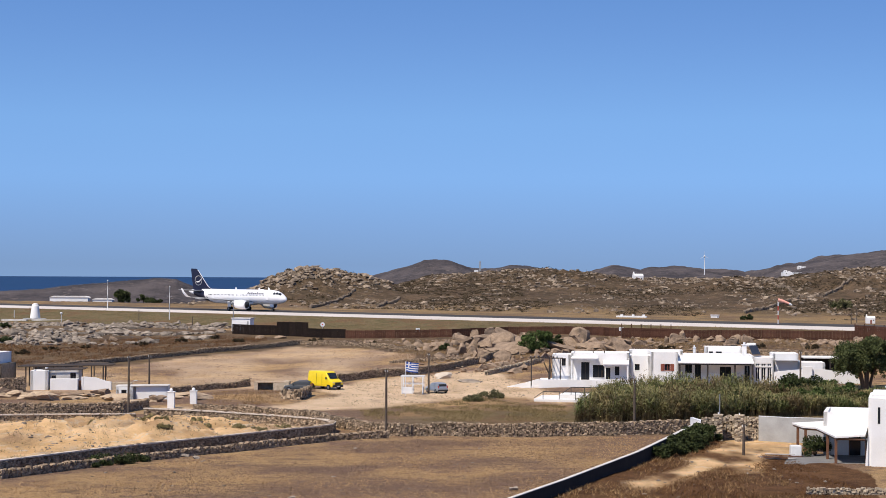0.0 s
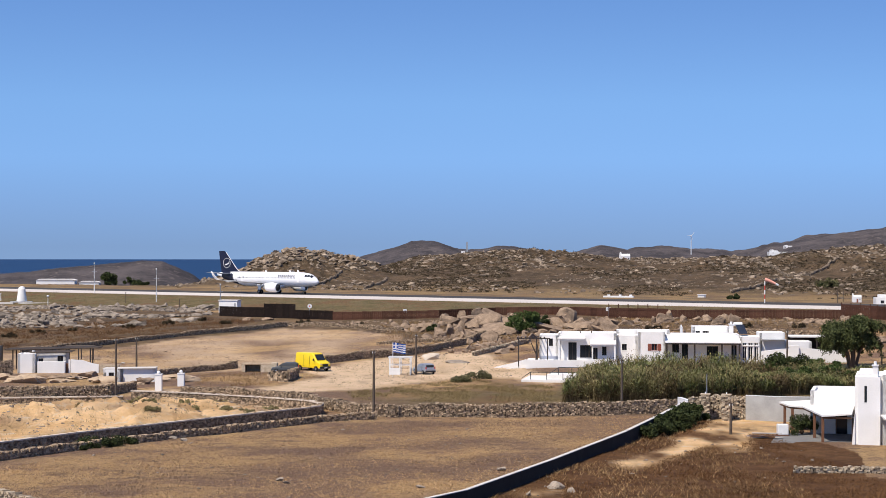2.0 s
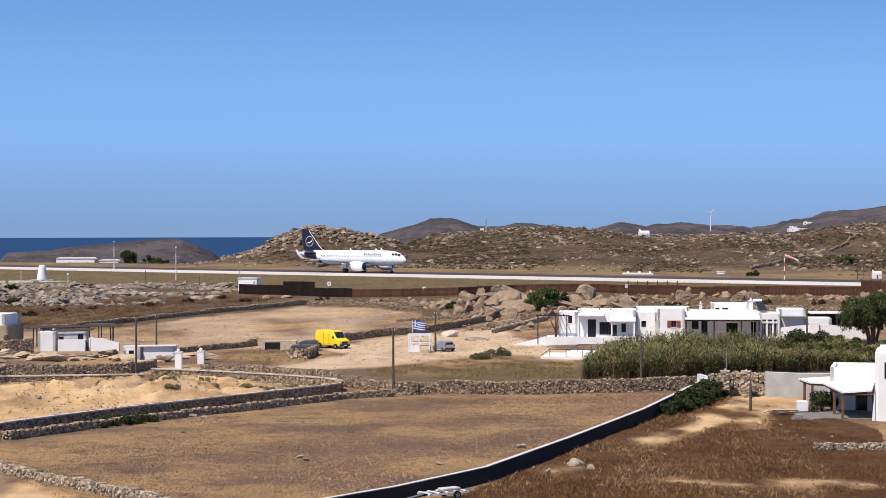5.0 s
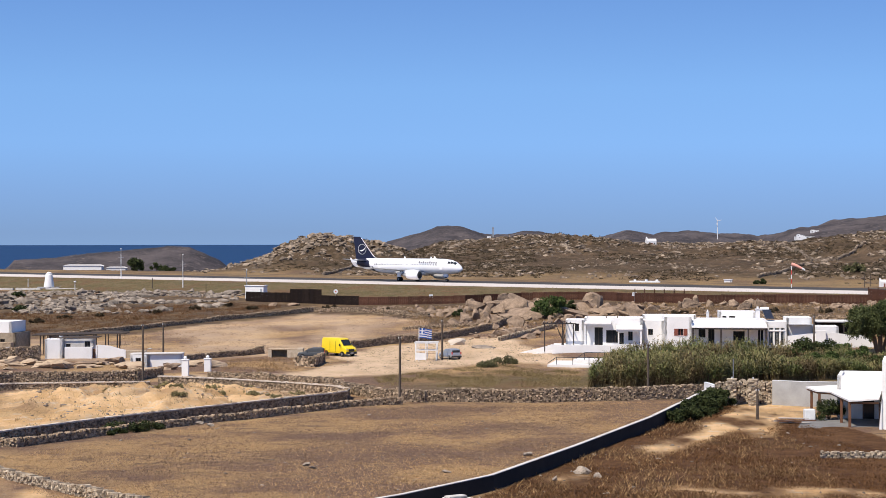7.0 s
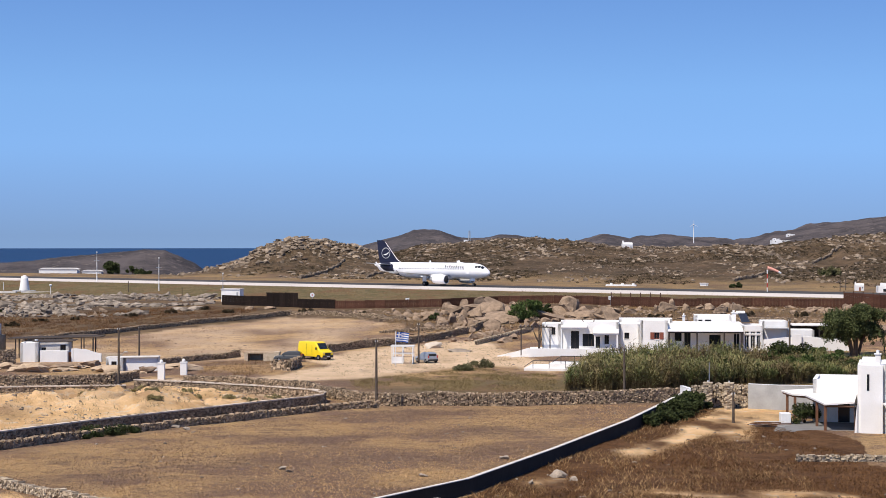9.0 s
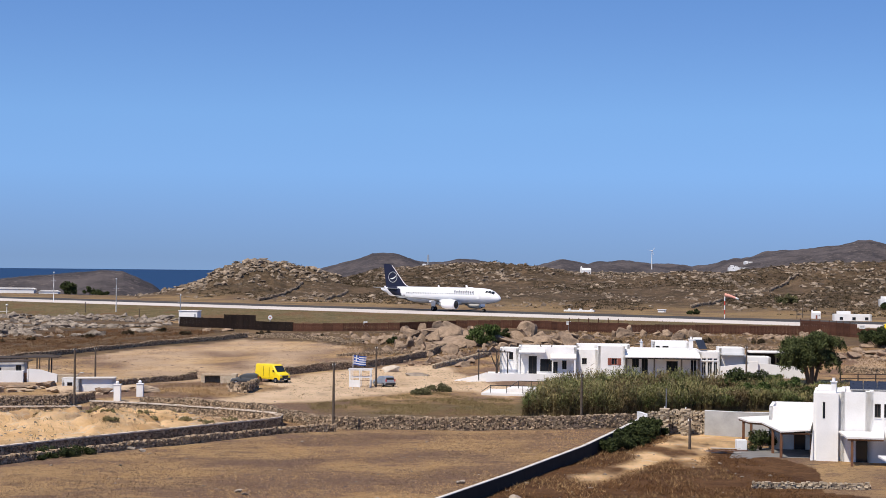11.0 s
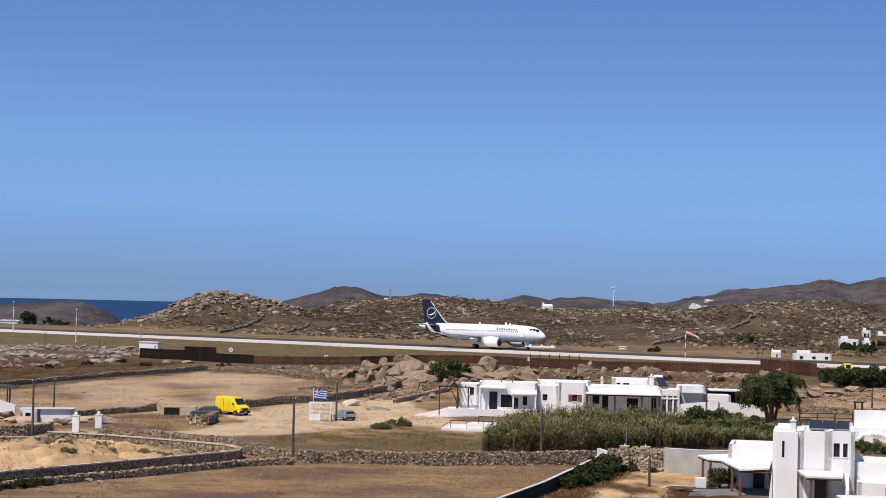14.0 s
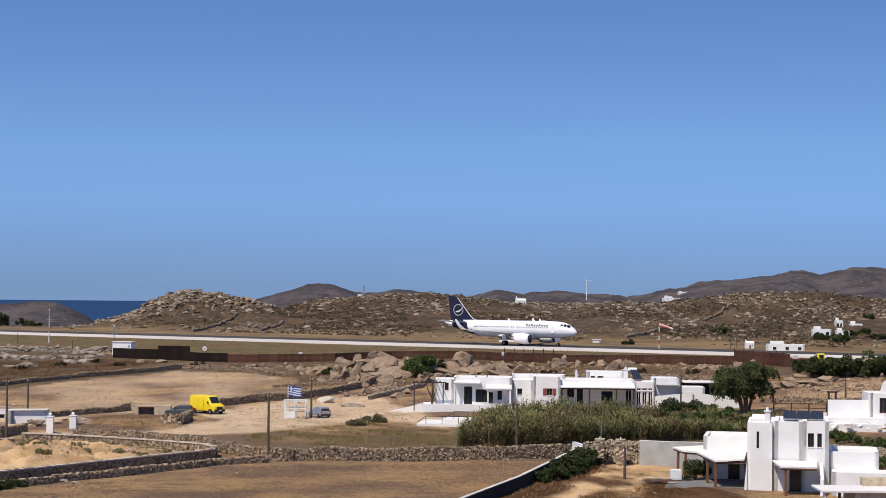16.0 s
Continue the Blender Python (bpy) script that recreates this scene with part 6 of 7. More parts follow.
    house_block(h, 23.6, 29.0, 10.2, 15, -0.6, 5.9, front=((0.5, 1.1, 5.4, 5.85, "window"), (1.5, 2.4, 5.4, 5.85, "window")), parapet=0.15)
    house_block(h, 12.3, 20.2, 9.6, 14, -0.6, 5.35)
    chimney(h, 28.9, 4.0, 5.0, 1.5, 0.62)
    chimney(h, 22.0, 12.0, 5.2, 0.5, 0.4)
    tank = part("water_tank", tube([(29.6, 9.3, 6.35), (30.9, 9.3, 6.35)], 0.26, 12), "paintwhite", h, "white solar water tank")
    m = Matrix.Translation((30.3, 7.4, 4.95)) @ pose(0, 0, 0, 44, 0, 20)
    part("solar_panel", box(0, 1.3, 0, 1.8, 0, 0.08, m), "panel", h)
    return h


white_house()


def steps_and_rail():
    (x, y) = (15.6, 254.6)
    t = thing("ramp", "pale concrete terrace with dark metal handrails", "terrace", Matrix.Translation((x, y, gz(x, y))) @ Matrix.Rotation(radians(-10), 4, "Z"))
    part("slab", box(-3.5, 7, 0.3, 9, -0.4, 0.35, None, 0.04), "cream", t)
    part("slab", box(-0.5, 8, 3.5, 9.5, 0.35, 0.8, None, 0.04), "cream", t)
    for x0, x1, yy, zz in ((-3.2, 4.2, 0.6, 0.35), (0.2, 6.5, 3.8, 0.8)):
        n = 4
        for k in range(n):
            xx = x0 + 0.9 + (x1 - x0 - 0.9) * k / (n - 1)
            part("baluster", box(xx - 0.04, xx + 0.04, yy - 0.04, yy + 0.04, zz, zz + 0.95), "blackplastic", t)
        part("rail", box(x0 + 0.9, x1, yy - 0.05, yy + 0.05, zz + 0.95, zz + 1.05), "blackplastic", t)
        part("rail", tube([(x0 + 0.9, yy, zz + 1.0), (x0 - 0.3, yy, zz + 0.15)], 0.05, 6), "blackplastic", t)


steps_and_rail()


def villa():
    """The two-storey white house beside the scrub."""
    x, y = (38.7, 174.3)
    h = thing("villa", "two-storey whitewashed cubic house with timber-posted verandas", "house", Matrix.Translation((x, y, -2.05)) @ Matrix.Rotation(radians(-14), 4, "Z"))
    # tower with softly rounded corners, its stair block and the bay with two windows
    bm = box(0.0, 2.25, 0, 8.5, -0.2, 6.55)
    bmesh.ops.bevel(bm, geom=[e for e in bm.edges if max(v.co.z for v in e.verts) > 6 and (abs(e.verts[0].co.z - e.verts[1].co.z) < 0.1 or e.verts[0].co.x < 1)], offset=0.28, segments=4, affect="EDGES")
    part("tower_wall", bm, "white", h)
    part("slit_window", box(0.84, 1.06, -0.02, 0.05, 3.95, 5.45), "glass", h)
    part("flank_wall", prism([(-0.28, -0.3), (-0.003, -0.3), (-0.003, 3.0), (-0.1, 2.0), (-0.2, 1.0)], 8.3, m=Matrix.Translation((0, 4.25, 0))), "white", h)
    house_block(h, 2.45, 5.0, 0.3, 8.5, -0.2, 6.4, parapet=0.2)
    part("corner_pier", box(2.253, 2.447, 0.6, 8.3, -0.2, 6.3), "white", h)
    house_block(h, 5.003, 7.35, 0, 8.5, -0.2, 6.5, front=((0.45, 1.0, 4.35, 5.6, "window"), (1.3, 1.7, 4.35, 5.6, "window")), parapet=0.2)
    # low wing towards the back, with its veranda
    house_block(h, -4.5, 2.2, 10.5, 17.5, -0.2, 4.15)
    part("link_wall", box(-0.25, 2.2, 8.503, 10.497, -0.2, 4.1), "white", h)
    chimney(h, 1.8, 0.5, 6.5, 0.75, 0.5)
    # doors under the first veranda, in the flank of the tower
    for v in (2.2, 5.4):
        d = part("door", box(-0.30, -0.2, v, v + 1.7, 0.05, 2.3), "glass", h)
        part("frame", box(-0.33, -0.3, v - 0.08, v, 0, 2.38), "wood", d)
        part("frame", box(-0.33, -0.3, v + 1.7, v + 1.78, 0, 2.38), "wood", d)
    d = part("door", box(-2.0, -1.0, 10.44, 10.5, 0.05, 2.2), "glass", h)
    part("frame", box(-2.1, -2.0, 10.42, 10.5, 0.05, 2.28), "wood", d)

    def slab(corners, thick, label):
        """A flat roof from its corners."""
        bm = bmesh.new()
        a = [bm.verts.new(p) for p in corners]
        b = [bm.verts.new(v.co + Vector((0, 0, thick))) for v in a]
        bm.faces.new(a)
        bm.faces.new(b[::-1])
        for k in range(len(a)):
            bm.faces.new((a[k], b[k], b[(k + 1) % len(a)], a[(k + 1) % len(a)]))
        bmesh.ops.recalc_face_normals(bm, faces=bm.faces[:])
        return part("veranda_roof", bm, "cream", h, label)

    c = slab(((-7.9, 16.5, 2.4), (-6.6, 12.2, 2.4), (-5.3, 11.6, 2.4), (-3.0, 1.7, 2.4), (-0.31, 1.8, 2.62), (-0.31, 10.49, 2.66), (-4.51, 10.49, 2.66), (-4.51, 16.5, 2.66)), 0.15, "pale flat veranda roof")
    for (u0, v0), (u1, v1) in (((-7.7, 16.2), (-6.5, 12.35)), ((-6.5, 12.35), (-5.2, 11.7)), ((-5.2, 11.7), (-2.9, 1.9)), ((-2.9, 1.9), (-0.35, 2.0))):
        part("beam", tube([(u0, v0, 2.31), (u1, v1, 2.31)], 0.1, 4), "wood", c)
    for u, v in ((-7.2, 14.8), (-6.3, 12.3), (-3.9, 6.2), (-2.95, 2.0)):
        part("post", box(u - 0.13, u + 0.13, v - 0.13, v + 0.13, -0.4, 2.37, None, 0.02), "wood", h)
    c = slab(((2.26, -0.004, 2.72), (3.05, -3.8, 2.5), (6.3, -3.6, 2.5), (6.3, -0.004, 2.72)), 0.15, "pale flat veranda roof")
    part("beam", tube([(3.1, -3.7, 2.42), (6.25, -3.5, 2.42)], 0.09, 4), "wood", c)
    part("post", box(3.4, 3.64, -3.66, -3.42, -0.3, 2.42, None, 0.02), "wood", h)
    part("veranda_floor", box(-7.6, -0.29, 0.4, 17.5, -0.4, 0.03), "slatefloor", h)
    part("veranda_floor", box(1.2, 7.6, -6.2, -0.05, -0.4, 0.03), "slatefloor", h)
    d = part("door", box(3.9, 4.85, 0.24, 0.31, 0.05, 2.2), "glass", h)
    part("frame", box(3.82, 3.9, 0.22, 0.31, 0, 2.28), "darkwood", d)
    part("sloping_wall", prism([(-3.5, -0.3), (-0.01, -0.3), (-0.01, 2.7), (-3.3, 1.5)], 0.3, m=Matrix.Translation((6.7, 0, 0)) @ Matrix.Rotation(radians(90), 4, "Z")), "white", h)
    # side wing and its low roofs
    house_block(h, 7.353, 11.8, 0.4, 7.5, -0.2, 3.75)
    house_block(h, 7.6, 13.5, -3.2, 0.397, -0.2, 2.2, parapet=0.12)
    collector(h, 3.8, 2.6, 6.45, 3)
    return h


villa()


def annex():
    x, y = (41.5, 152.6)
    t = thing("stone_annex", "low stone-faced outbuilding with a white flat roof", "outbuilding", Matrix.Translation((x, y, -2.05)) @ Matrix.Rotation(radians(-4), 4, "Z"))
    part("wall", box(1.2, 9, 0, 5, -0.2, 2.15), "palestone", t)
    part("roof", box(-1.6, 9.3, -0.4, 4.2, 2.16, 2.34, None, 0.03), "cream", t)
    part("post", box(-1.4, -1.2, -0.2, 0.0, -0.2, 2.15), "white", t)
    part("post", box(-0.2, 0.0, -0.2, 0.0, -0.2, 2.15), "darkwood", t)
    part("planter", box(2.5, 9, 3.4, 4.6, 2.35, 3.0), "palestone", t)


annex()


def gate():
    (x0, y0), (x1, y1) = (28.6, 199.8), (30.9, 199.2)
    a = math.atan2(y1 - y0, x1 - x0)
    t = thing("garden_gate", "arched bell gate of tan stone between two pillars", "gate", Matrix.Translation((x0, y0 - 0.4, gz(x0, y0))) @ Matrix.Rotation(a, 4, "Z"))
    w = math.hypot(x1 - x0, y1 - y0)
    for u in (0.1, w - 0.1):
        rr = random.Random(round(u * 10))
        rows = []
        for q in range(15):
            z = -0.2 + q * 0.19
            for e in range(3):
                rows.append(((u - 0.3 + 0.3 * e + rr.uniform(-0.04, 0.04), rr.uniform(-0.04, 0.04), z + 0.09), (0.31, 0.72, 0.175), rr.uniform(-0.05, 0.05)))
        pl = boxes_mesh("pillar", rows, "palestone", t)
        part("pillar_core", box(u - 0.36, u + 0.36, -0.28, 0.28, -0.2, 2.6), "stonecore", pl)
        part("pillar_cap", box(u - 0.5, u + 0.5, -0.4, 0.4, 2.66, 2.76), "palestone", pl)
        part("finial", tube([(u, 0, 2.7), (u, 0, 2.95)], 0.06, 6), "paintwhite", pl)
    bm = bmesh.new()
    for k in range(9):
        an = math.pi * (k + 0.5) / 9
        add_box(bm, -0.09, 0.09, -0.2, 0.2, 0.34, 0.52, Matrix.Translation((w / 2, 0, 2.2)) @ Matrix.Rotation(math.pi / 2 - an, 4, "Y"))
    part("arch", bm, "palestone", t)
    part("flagstaff", tube([(0.2, 0.3, 2.6), (0.2, 0.3, 4.8)], 0.05, 6), "metal", t)


gate()
plain_wall("gate_wall", [(26.9, 206.6), (27.3, 201.2)], 1.9, 0.35, "white", "whitewashed sloping wing wall beside the gate")


# ---- farm buildings on the lane ----
def farm():
    (x, y) = (-58.5, 272.7)
    h = thing("farm_cottage", "small whitewashed farm cottage with a flat brushwood roof", "house", Matrix.Translation((x, y, -2.05)) @ Matrix.Rotation(radians(4), 4, "Z"))
    house_block(h, 0, 2.45, 0, 3.8, -0.2, 2.75, parapet=0.1)
    house_block(h, 2.453, 6.7, 1.3, 4.6, -0.2, 2.85, front=((0.25, 1.0, 0.2, 2.25, "door"), (3.0, 3.8, 1.5, 2.6, "window")), mat="palewash", parapet=0.1)
    part("yard_wall", box(2.85, 6.7, -0.5, -0.22, -0.3, 1.7, None, 0.04), "white", h)
    part("yard_wall", box(6.45, 6.73, -0.217, 1.29, -0.3, 1.65, None, 0.04), "white", h)
    part("gate_post", box(7.15, 7.4, 0.1, 0.4, -0.3, 1.9, None, 0.03), "white", h)
    part("gate", box(6.75, 7.14, 0.2, 0.26, 0.0, 1.4), "wood", h)
    rr = random.Random(3)
    for q in range(16):
        part("roof_pole", tube([(1.9 + rr.uniform(-0.5, 0.3), 1.0 + q * 0.26, 2.92), (7.0 + rr.uniform(-0.3, 0.6), 1.05 + q * 0.26, 2.94)], 0.07, 5), "darkwood" if q % 3 else "pole", h)
    part("water_tank", tube([(2.0, 2.0, 2.7), (2.0, 2.0, 3.15)], 0.22, 10), "paintwhite", h, "small white water tank")
    w = thing("yard_wall", "long whitewashed yard wall sloping down to rubble", "wall", Matrix.Translation((x, y, -2.05)) @ Matrix.Rotation(radians(4), 4, "Z"))
    part("body", prism([(7.45, -0.3), (7.45, 1.95), (9.2, 1.8), (10.6, 1.35), (11.4, 1.2), (11.4, -0.3)], 0.4, m=Matrix.Translation((0, 0.3, 0))), "white", w)
    part("stone_end", box(11.403, 14.3, 0.2, 0.9, -0.3, 1.15, None, 0.1), "palestone", w)
    b = thing("brushwood_shelter", "dark flat brushwood shelter behind the farm cottage", "shelter", Matrix.Translation((x, y, -2.05)) @ Matrix.Rotation(radians(4), 4, "Z"))
    for u in (-1.5, 2.0, 6.0, 9.6):
        for v in (6.0, 9.5):
            part("post", box(u - 0.08, u + 0.08, v - 0.08, v + 0.08, -0.2, 2.95), "darkwood", b)
    for q in range(22):
        part("roof_pole", tube([(-2.2 + rr.uniform(-0.6, 0.3), 5.6 + q * 0.2, 3.05), (10.2 + rr.uniform(-0.5, 0.9), 5.7 + q * 0.2, 3.3)], 0.09, 5), "darkwood" if q % 4 else "pole", b)
    (x, y) = (-57.4, 303.7)
    p = thing("pergola", "weathered timber pergola with a brushwood roof", "pergola", Matrix.Translation((x, y, gz(x, y))))
    for u in (0, 1.9, 3.8):
        for v in (0, 2.4):
            part("post", box(u - 0.08, u + 0.08, v - 0.08, v + 0.08, -0.2, 2.1), "darkwood", p)
    for k in range(8):
        part("roof_pole", tube([(-0.3, k * 0.35, 2.16), (4.2, k * 0.35 + 0.1, 2.18)], 0.07, 5), "pole", p)
    (x, y) = (-62.8, 272.8)
    h = thing("stone_cottage", "grey stone cottage with a whitewashed upper room", "house", Matrix.Translation((x - 3, y + 1.0, -2.05)) @ Matrix.Rotation(radians(-8), 4, "Z"))
    house_block(h, -6, 2.6, 1, 7, -0.2, 3.6, front=((6.3, 7.0, 1.7, 2.9, "window"), (2.6, 3.3, 1.7, 2.9, "window")), mat="palestone", parapet=0.1)
    house_block(h, -6, 1.9, 1.3, 7, 3.603, 5.2, parapet=0.1)
    part("lean_to", box(-0.8, 2.5, -0.6, 0.9, -0.2, 2.3, None, 0.05), "stone", h, "dark dry stone lean-to")
    for q in range(5):
        part("log", tube([(0.3 + 0.1 * q, -0.95, 0.9 + 0.12 * q), (2.0 + 0.1 * q, -0.75, 1.15 + 0.13 * q)], 0.07, 6), "palewash", h)
    (x, y) = (-62.2, 272.8)
    g = thing("barrel", "dark metal drum beside the stone cottage", "barrel", Matrix.Translation((x + 1.5, y - 0.6, gz(x, y))))
    part("drum", tube([(0, 0, 0), (0, 0, 0.9)], 0.45, 14), "fencedark", g)
    part("lid", tube([(0, 0, 0.9), (0, 0, 0.95)], 0.47, 14), "fencedark", g)
    (x, y) = (-43.3, 254.9)
    h = thing("goat_shed", "low whitewashed lean-to shed with a plank door", "shed", Matrix.Translation((x, y, -2.05)) @ Matrix.Rotation(radians(2), 4, "Z"))
    house_block(h, 0, 2.2, 0, 3, -0.2, 1.7, front=((0.7, 1.4, 0.2, 1.5, "door"),))
    house_block(h, 2.2, 6.8, 0.6, 3, -0.2, 1.8)
    part("roof", prism([(-0.1, 1.72), (6.9, 1.82), (6.9, 1.9), (-0.1, 1.82)], 2.9, m=Matrix.Translation((0, 1.7, 0))), "palewash", h)
    (x, y) = (-26.8, 273.7)
    h = thing("stone_shed", "low dry stone animal shed with an open front", "shed", Matrix.Translation((x, y, -2.05)))
    part("side_wall", box(0, 0.5, 0, 2.5, -0.2, 1.2), "palestone", h)
    part("side_wall", box(4.2, 5.0, 0, 2.5, -0.2, 1.4), "palestone", h)
    part("back_wall", box(0.5, 4.2, 2.1, 2.5, -0.2, 1.2), "palestone", h)
    part("front_wall", box(2.7, 4.2, 0, 0.4, -0.2, 1.2), "palestone", h)
    part("roof", box(0.0, 4.19, 0.0, 2.5, 1.2, 1.36), "stone", h)


farm()
dry_wall([(-21.4, 257.9), (-19.0, 256.0), (-18.3, 265.0)], 1.4, "round dark dry stone sheepfold wall", seed=30, stone=0.42)

# sand and stone heaps in the yard
for k, ((x, y), w, h) in enumerate([((-0.1, 295.2), 4.0, 1.0), ((3.7, 288.6), 5.0, 0.5)]):
    boulder(x, y + 2, (w * 0.55, w * 0.4, h * 0.9), 400 + k, "heap of pale building sand in the yard", 0.4, "palerock" if k else "sandheap")


# ---- plants ----
def reeds():
    """A dense stand of giant reed: stalks with drooping leaves."""
    r = np.random.default_rng(77)
    o = REEDS
    xs, ys = [p[0] for p in o], [p[1] for p in o]
    n0 = 26000
    x, y = r.uniform(min(xs), max(xs), n0), r.uniform(min(ys), max(ys), n0)
    ok = (inside(x, y, o, 0.8, 8) > 0) & (fbm(x / 2.2, y / 2.2, 3, 61) > 0.36)
    x, y = x[ok][:9000], y[ok][:9000]
    n = len(x)
    z = ground_z(x, y)
    turn = x / y
    tall = np.interp(turn, (0.06, 0.075, 0.095, 0.12, 0.15, 0.18, 0.215, 0.25), (1.6, 2.4, 3.2, 3.5, 3.0, 2.4, 2.1, 2.0))
    h = tall * (0.45 + 1.0 * fbm(x / 2.4, y / 2.4, 3, 6)) * r.uniform(0.62, 1.12, n)
    lean = r.normal(0, 0.11, (n, 2)) * h[:, None] + (0.25, 0)
    base = np.stack([x, y, z - 0.1], -1)
    tip = base + np.stack([lean[:, 0], lean[:, 1], h], -1)
    w = 0.035
    v = np.stack([base + (-w, 0, 0), base + (w, 0, 0), tip], 1).reshape(-1, 3)
    tagged(raw("reed_stalks", v.tolist(), np.arange(3 * n).reshape(n, 3).tolist(), "dryreed"), "dry tan stalks of a tall reed thicket", "reeds", kind="stuff")
    per = 11
    k = r.random((n, per)) ** 0.7 * 0.72 + 0.28
    at = base[:, None] + (tip - base)[:, None] * k[..., None]
    at = at.reshape(-1, 3)
    m = len(at)
    a = r.uniform(0, 2 * math.pi, m)
    ln = r.uniform(0.45, 1.15, m)
    d = np.stack([np.cos(a), np.sin(a), r.uniform(0.5, 2.2, m)], -1)
    d /= np.linalg.norm(d, axis=1)[:, None]
    side = np.stack([-np.sin(a), np.cos(a), 0 * a], -1) * 0.05
    mid = at + d * ln[:, None] * 0.55
    end = at + d * ln[:, None] + np.stack([0.35 * np.cos(a), 0.35 * np.sin(a), -0.35 + 0 * a], -1) * ln[:, None]
    v = np.stack([at, mid - side, end, mid + side], 1)
    dry = (k.ravel() < 0.45) & (r.random(m) < 0.5) | (np.repeat(fbm(x / 3, y / 3, 3, 88), per) > 0.6)
    for mat, which, label in (("reed", ~dry, "grey-green leaves of a tall reed thicket"), ("dryreed", dry, "withered brown leaves low in the reed thicket")):
        q = v[which].reshape(-1, 3)
        tagged(raw("reed_leaves", q.tolist(), np.arange(len(q)).reshape(-1, 4).tolist(), mat), label, "reeds", kind="stuff")


REEDS = [(14.9, 221.6), (16.3, 232.6), (20.3, 248.9), (31.3, 254.4), (46.5, 256.1), (58.1, 251.4), (60.3, 239.9), (53.8, 236.6), (54.2, 234.5), (45.6, 232.2), (38.1, 228.2), (28.9, 219.5), (21.5, 216.7)]
reeds()
# shrubs at the edge of the thicket
for k, ((x, y), h, w) in enumerate([((47.0, 250.6), 5.2, 5.5), ((44.1, 248.5), 4.0, 3.6), ((50.7, 252.5), 3.6, 3.4), ((35.7, 234.1), 3.2, 3.5), ((51.7, 244.7), 3.8, 4.0), ((46.2, 238.7), 3.6, 4.4), ((39.9, 234.5), 3.2, 3.2), ((28.0, 227.5), 3.0, 3.0)]):
    bush(x, y, h, w, 500 + k, "leafy green shrub in the reed thicket", "leaf" if k % 3 else "darkleaf", 380, 0.18, 22)
# hedge on the boundary wall
for k in range(8):
    t_ = k / 8
    (x, y) = (21.0 + 8.0 * t_, 181.5 + 22.5 * t_)
    bush(x, y, 1.9, 3.4, 540 + k, "dark green creeper bush over the boundary wall", "darkleaf", 300, 0.14, 14)
def tamarisk(x, y, h, w, seed, label):
    """A feathery tree: several leaning stems, drooping sprays with gaps between."""
    rng = np.random.default_rng(seed)
    t = thing("tree", label, "tree", Matrix.Translation((x, y, gz(x, y))))
    bm, ends, pts = bmesh.new(), [], []
    for k in range(7):
        a, lean = 2 * math.pi * k / 7 + rng.uniform(-0.3, 0.3), w * rng.uniform(0.12, 0.36)
        top = (lean * math.cos(a), lean * math.sin(a), h * rng.uniform(0.62, 0.9))
        tube([(0.3 * math.cos(a), 0.3 * math.sin(a), -0.3), (top[0] * 0.35, top[1] * 0.35, h * 0.3), (top[0] * 0.75, top[1] * 0.75, h * 0.55), top], [0.26, 0.2, 0.12, 0.04], 7, bm)
        ends += [top, (top[0] * 0.75, top[1] * 0.75, h * 0.58)]
    for j in range(105):
        ex, ey, ez = ends[rng.integers(len(ends))]
        a, out = rng.uniform(0, 6.28), w * rng.uniform(0.02, 0.26)
        p0 = np.array((ex, ey, ez))
        p1 = p0 + (out * math.cos(a), out * math.sin(a), h * rng.uniform(-0.08, 0.13))
        p2 = p1 + (0.5 * out * math.cos(a), 0.5 * out * math.sin(a), -h * rng.uniform(0.1, 0.32))
        u = rng.random((330, 1))
        c = (1 - u) ** 2 * p0 + 2 * u * (1 - u) * p1 + u * u * p2
        pts.append(c + rng.normal(0, 0.27, c.shape) * (1.15 - 0.55 * u))
    part("trunk", bm, "bark", t)
    v, f = leaves(np.concatenate(pts), 0.16, rng, -0.8, 1.2)
    raw("crown", v.tolist(), f.tolist(), "tamarisk", t)
    return t


M["tamarisk"] = material("tamarisk_green", (0.085, 0.10, 0.037), (0.05, 0.06, 0.023), 0.75, 0.5, 5, 0.0, island=0.45)
tamarisk(*(59.1, 267.8), 7.4, 8.6, 61, "feathery dark green tree beside the white house")
bush(*(17.0, 341.0), 5.2, 6.4, 62, "dark green fig bush among the boulders", "leaf", 320, 0.2, 22)
bush(*(21.8, 358.5), 1.8, 3.2, 63, "low dark bush among the boulders", "darkleaf", 160, 0.17)
bush(*(0.7, 350.8), 1.4, 2.4, 64, "small dark bush between boulders", "darkleaf", 130, 0.15)
bush(*(6.7, 260.3), 1.1, 3.6, 65, "low grey-green scrub bush beside the track", "scrub", 130, 0.14)
bush(*(4.3, 255.8), 0.8, 2.6, 66, "low grey-green scrub bush beside the track", "scrub", 110, 0.14)
bush(*(-92.1, 404.9), 1.8, 4.0, 67, "dark bush in the rubble field", "darkleaf", 120, 0.2)
bush(*(-107.5, 471.2), 1.6, 3.0, 68, "dark bush in the rubble field", "darkleaf", 100, 0.2)
bush(*(-29.5, 172.4), 1.0, 3.8, 69, "dark bramble against the stone wall", "darkleaf", 200, 0.1)
bush(*(-30.6, 170.3), 0.9, 2.4, 70, "dark bramble against the stone wall", "darkleaf", 160, 0.1)
bush(*(-27.8, 174.5), 0.8, 2.2, 71, "dark bramble against the stone wall", "darkleaf", 140, 0.1)
bush(*(35.9, 184.8), 2.2, 3.4, 72, "dark green shrub beside the veranda", "darkleaf", 220, 0.12)
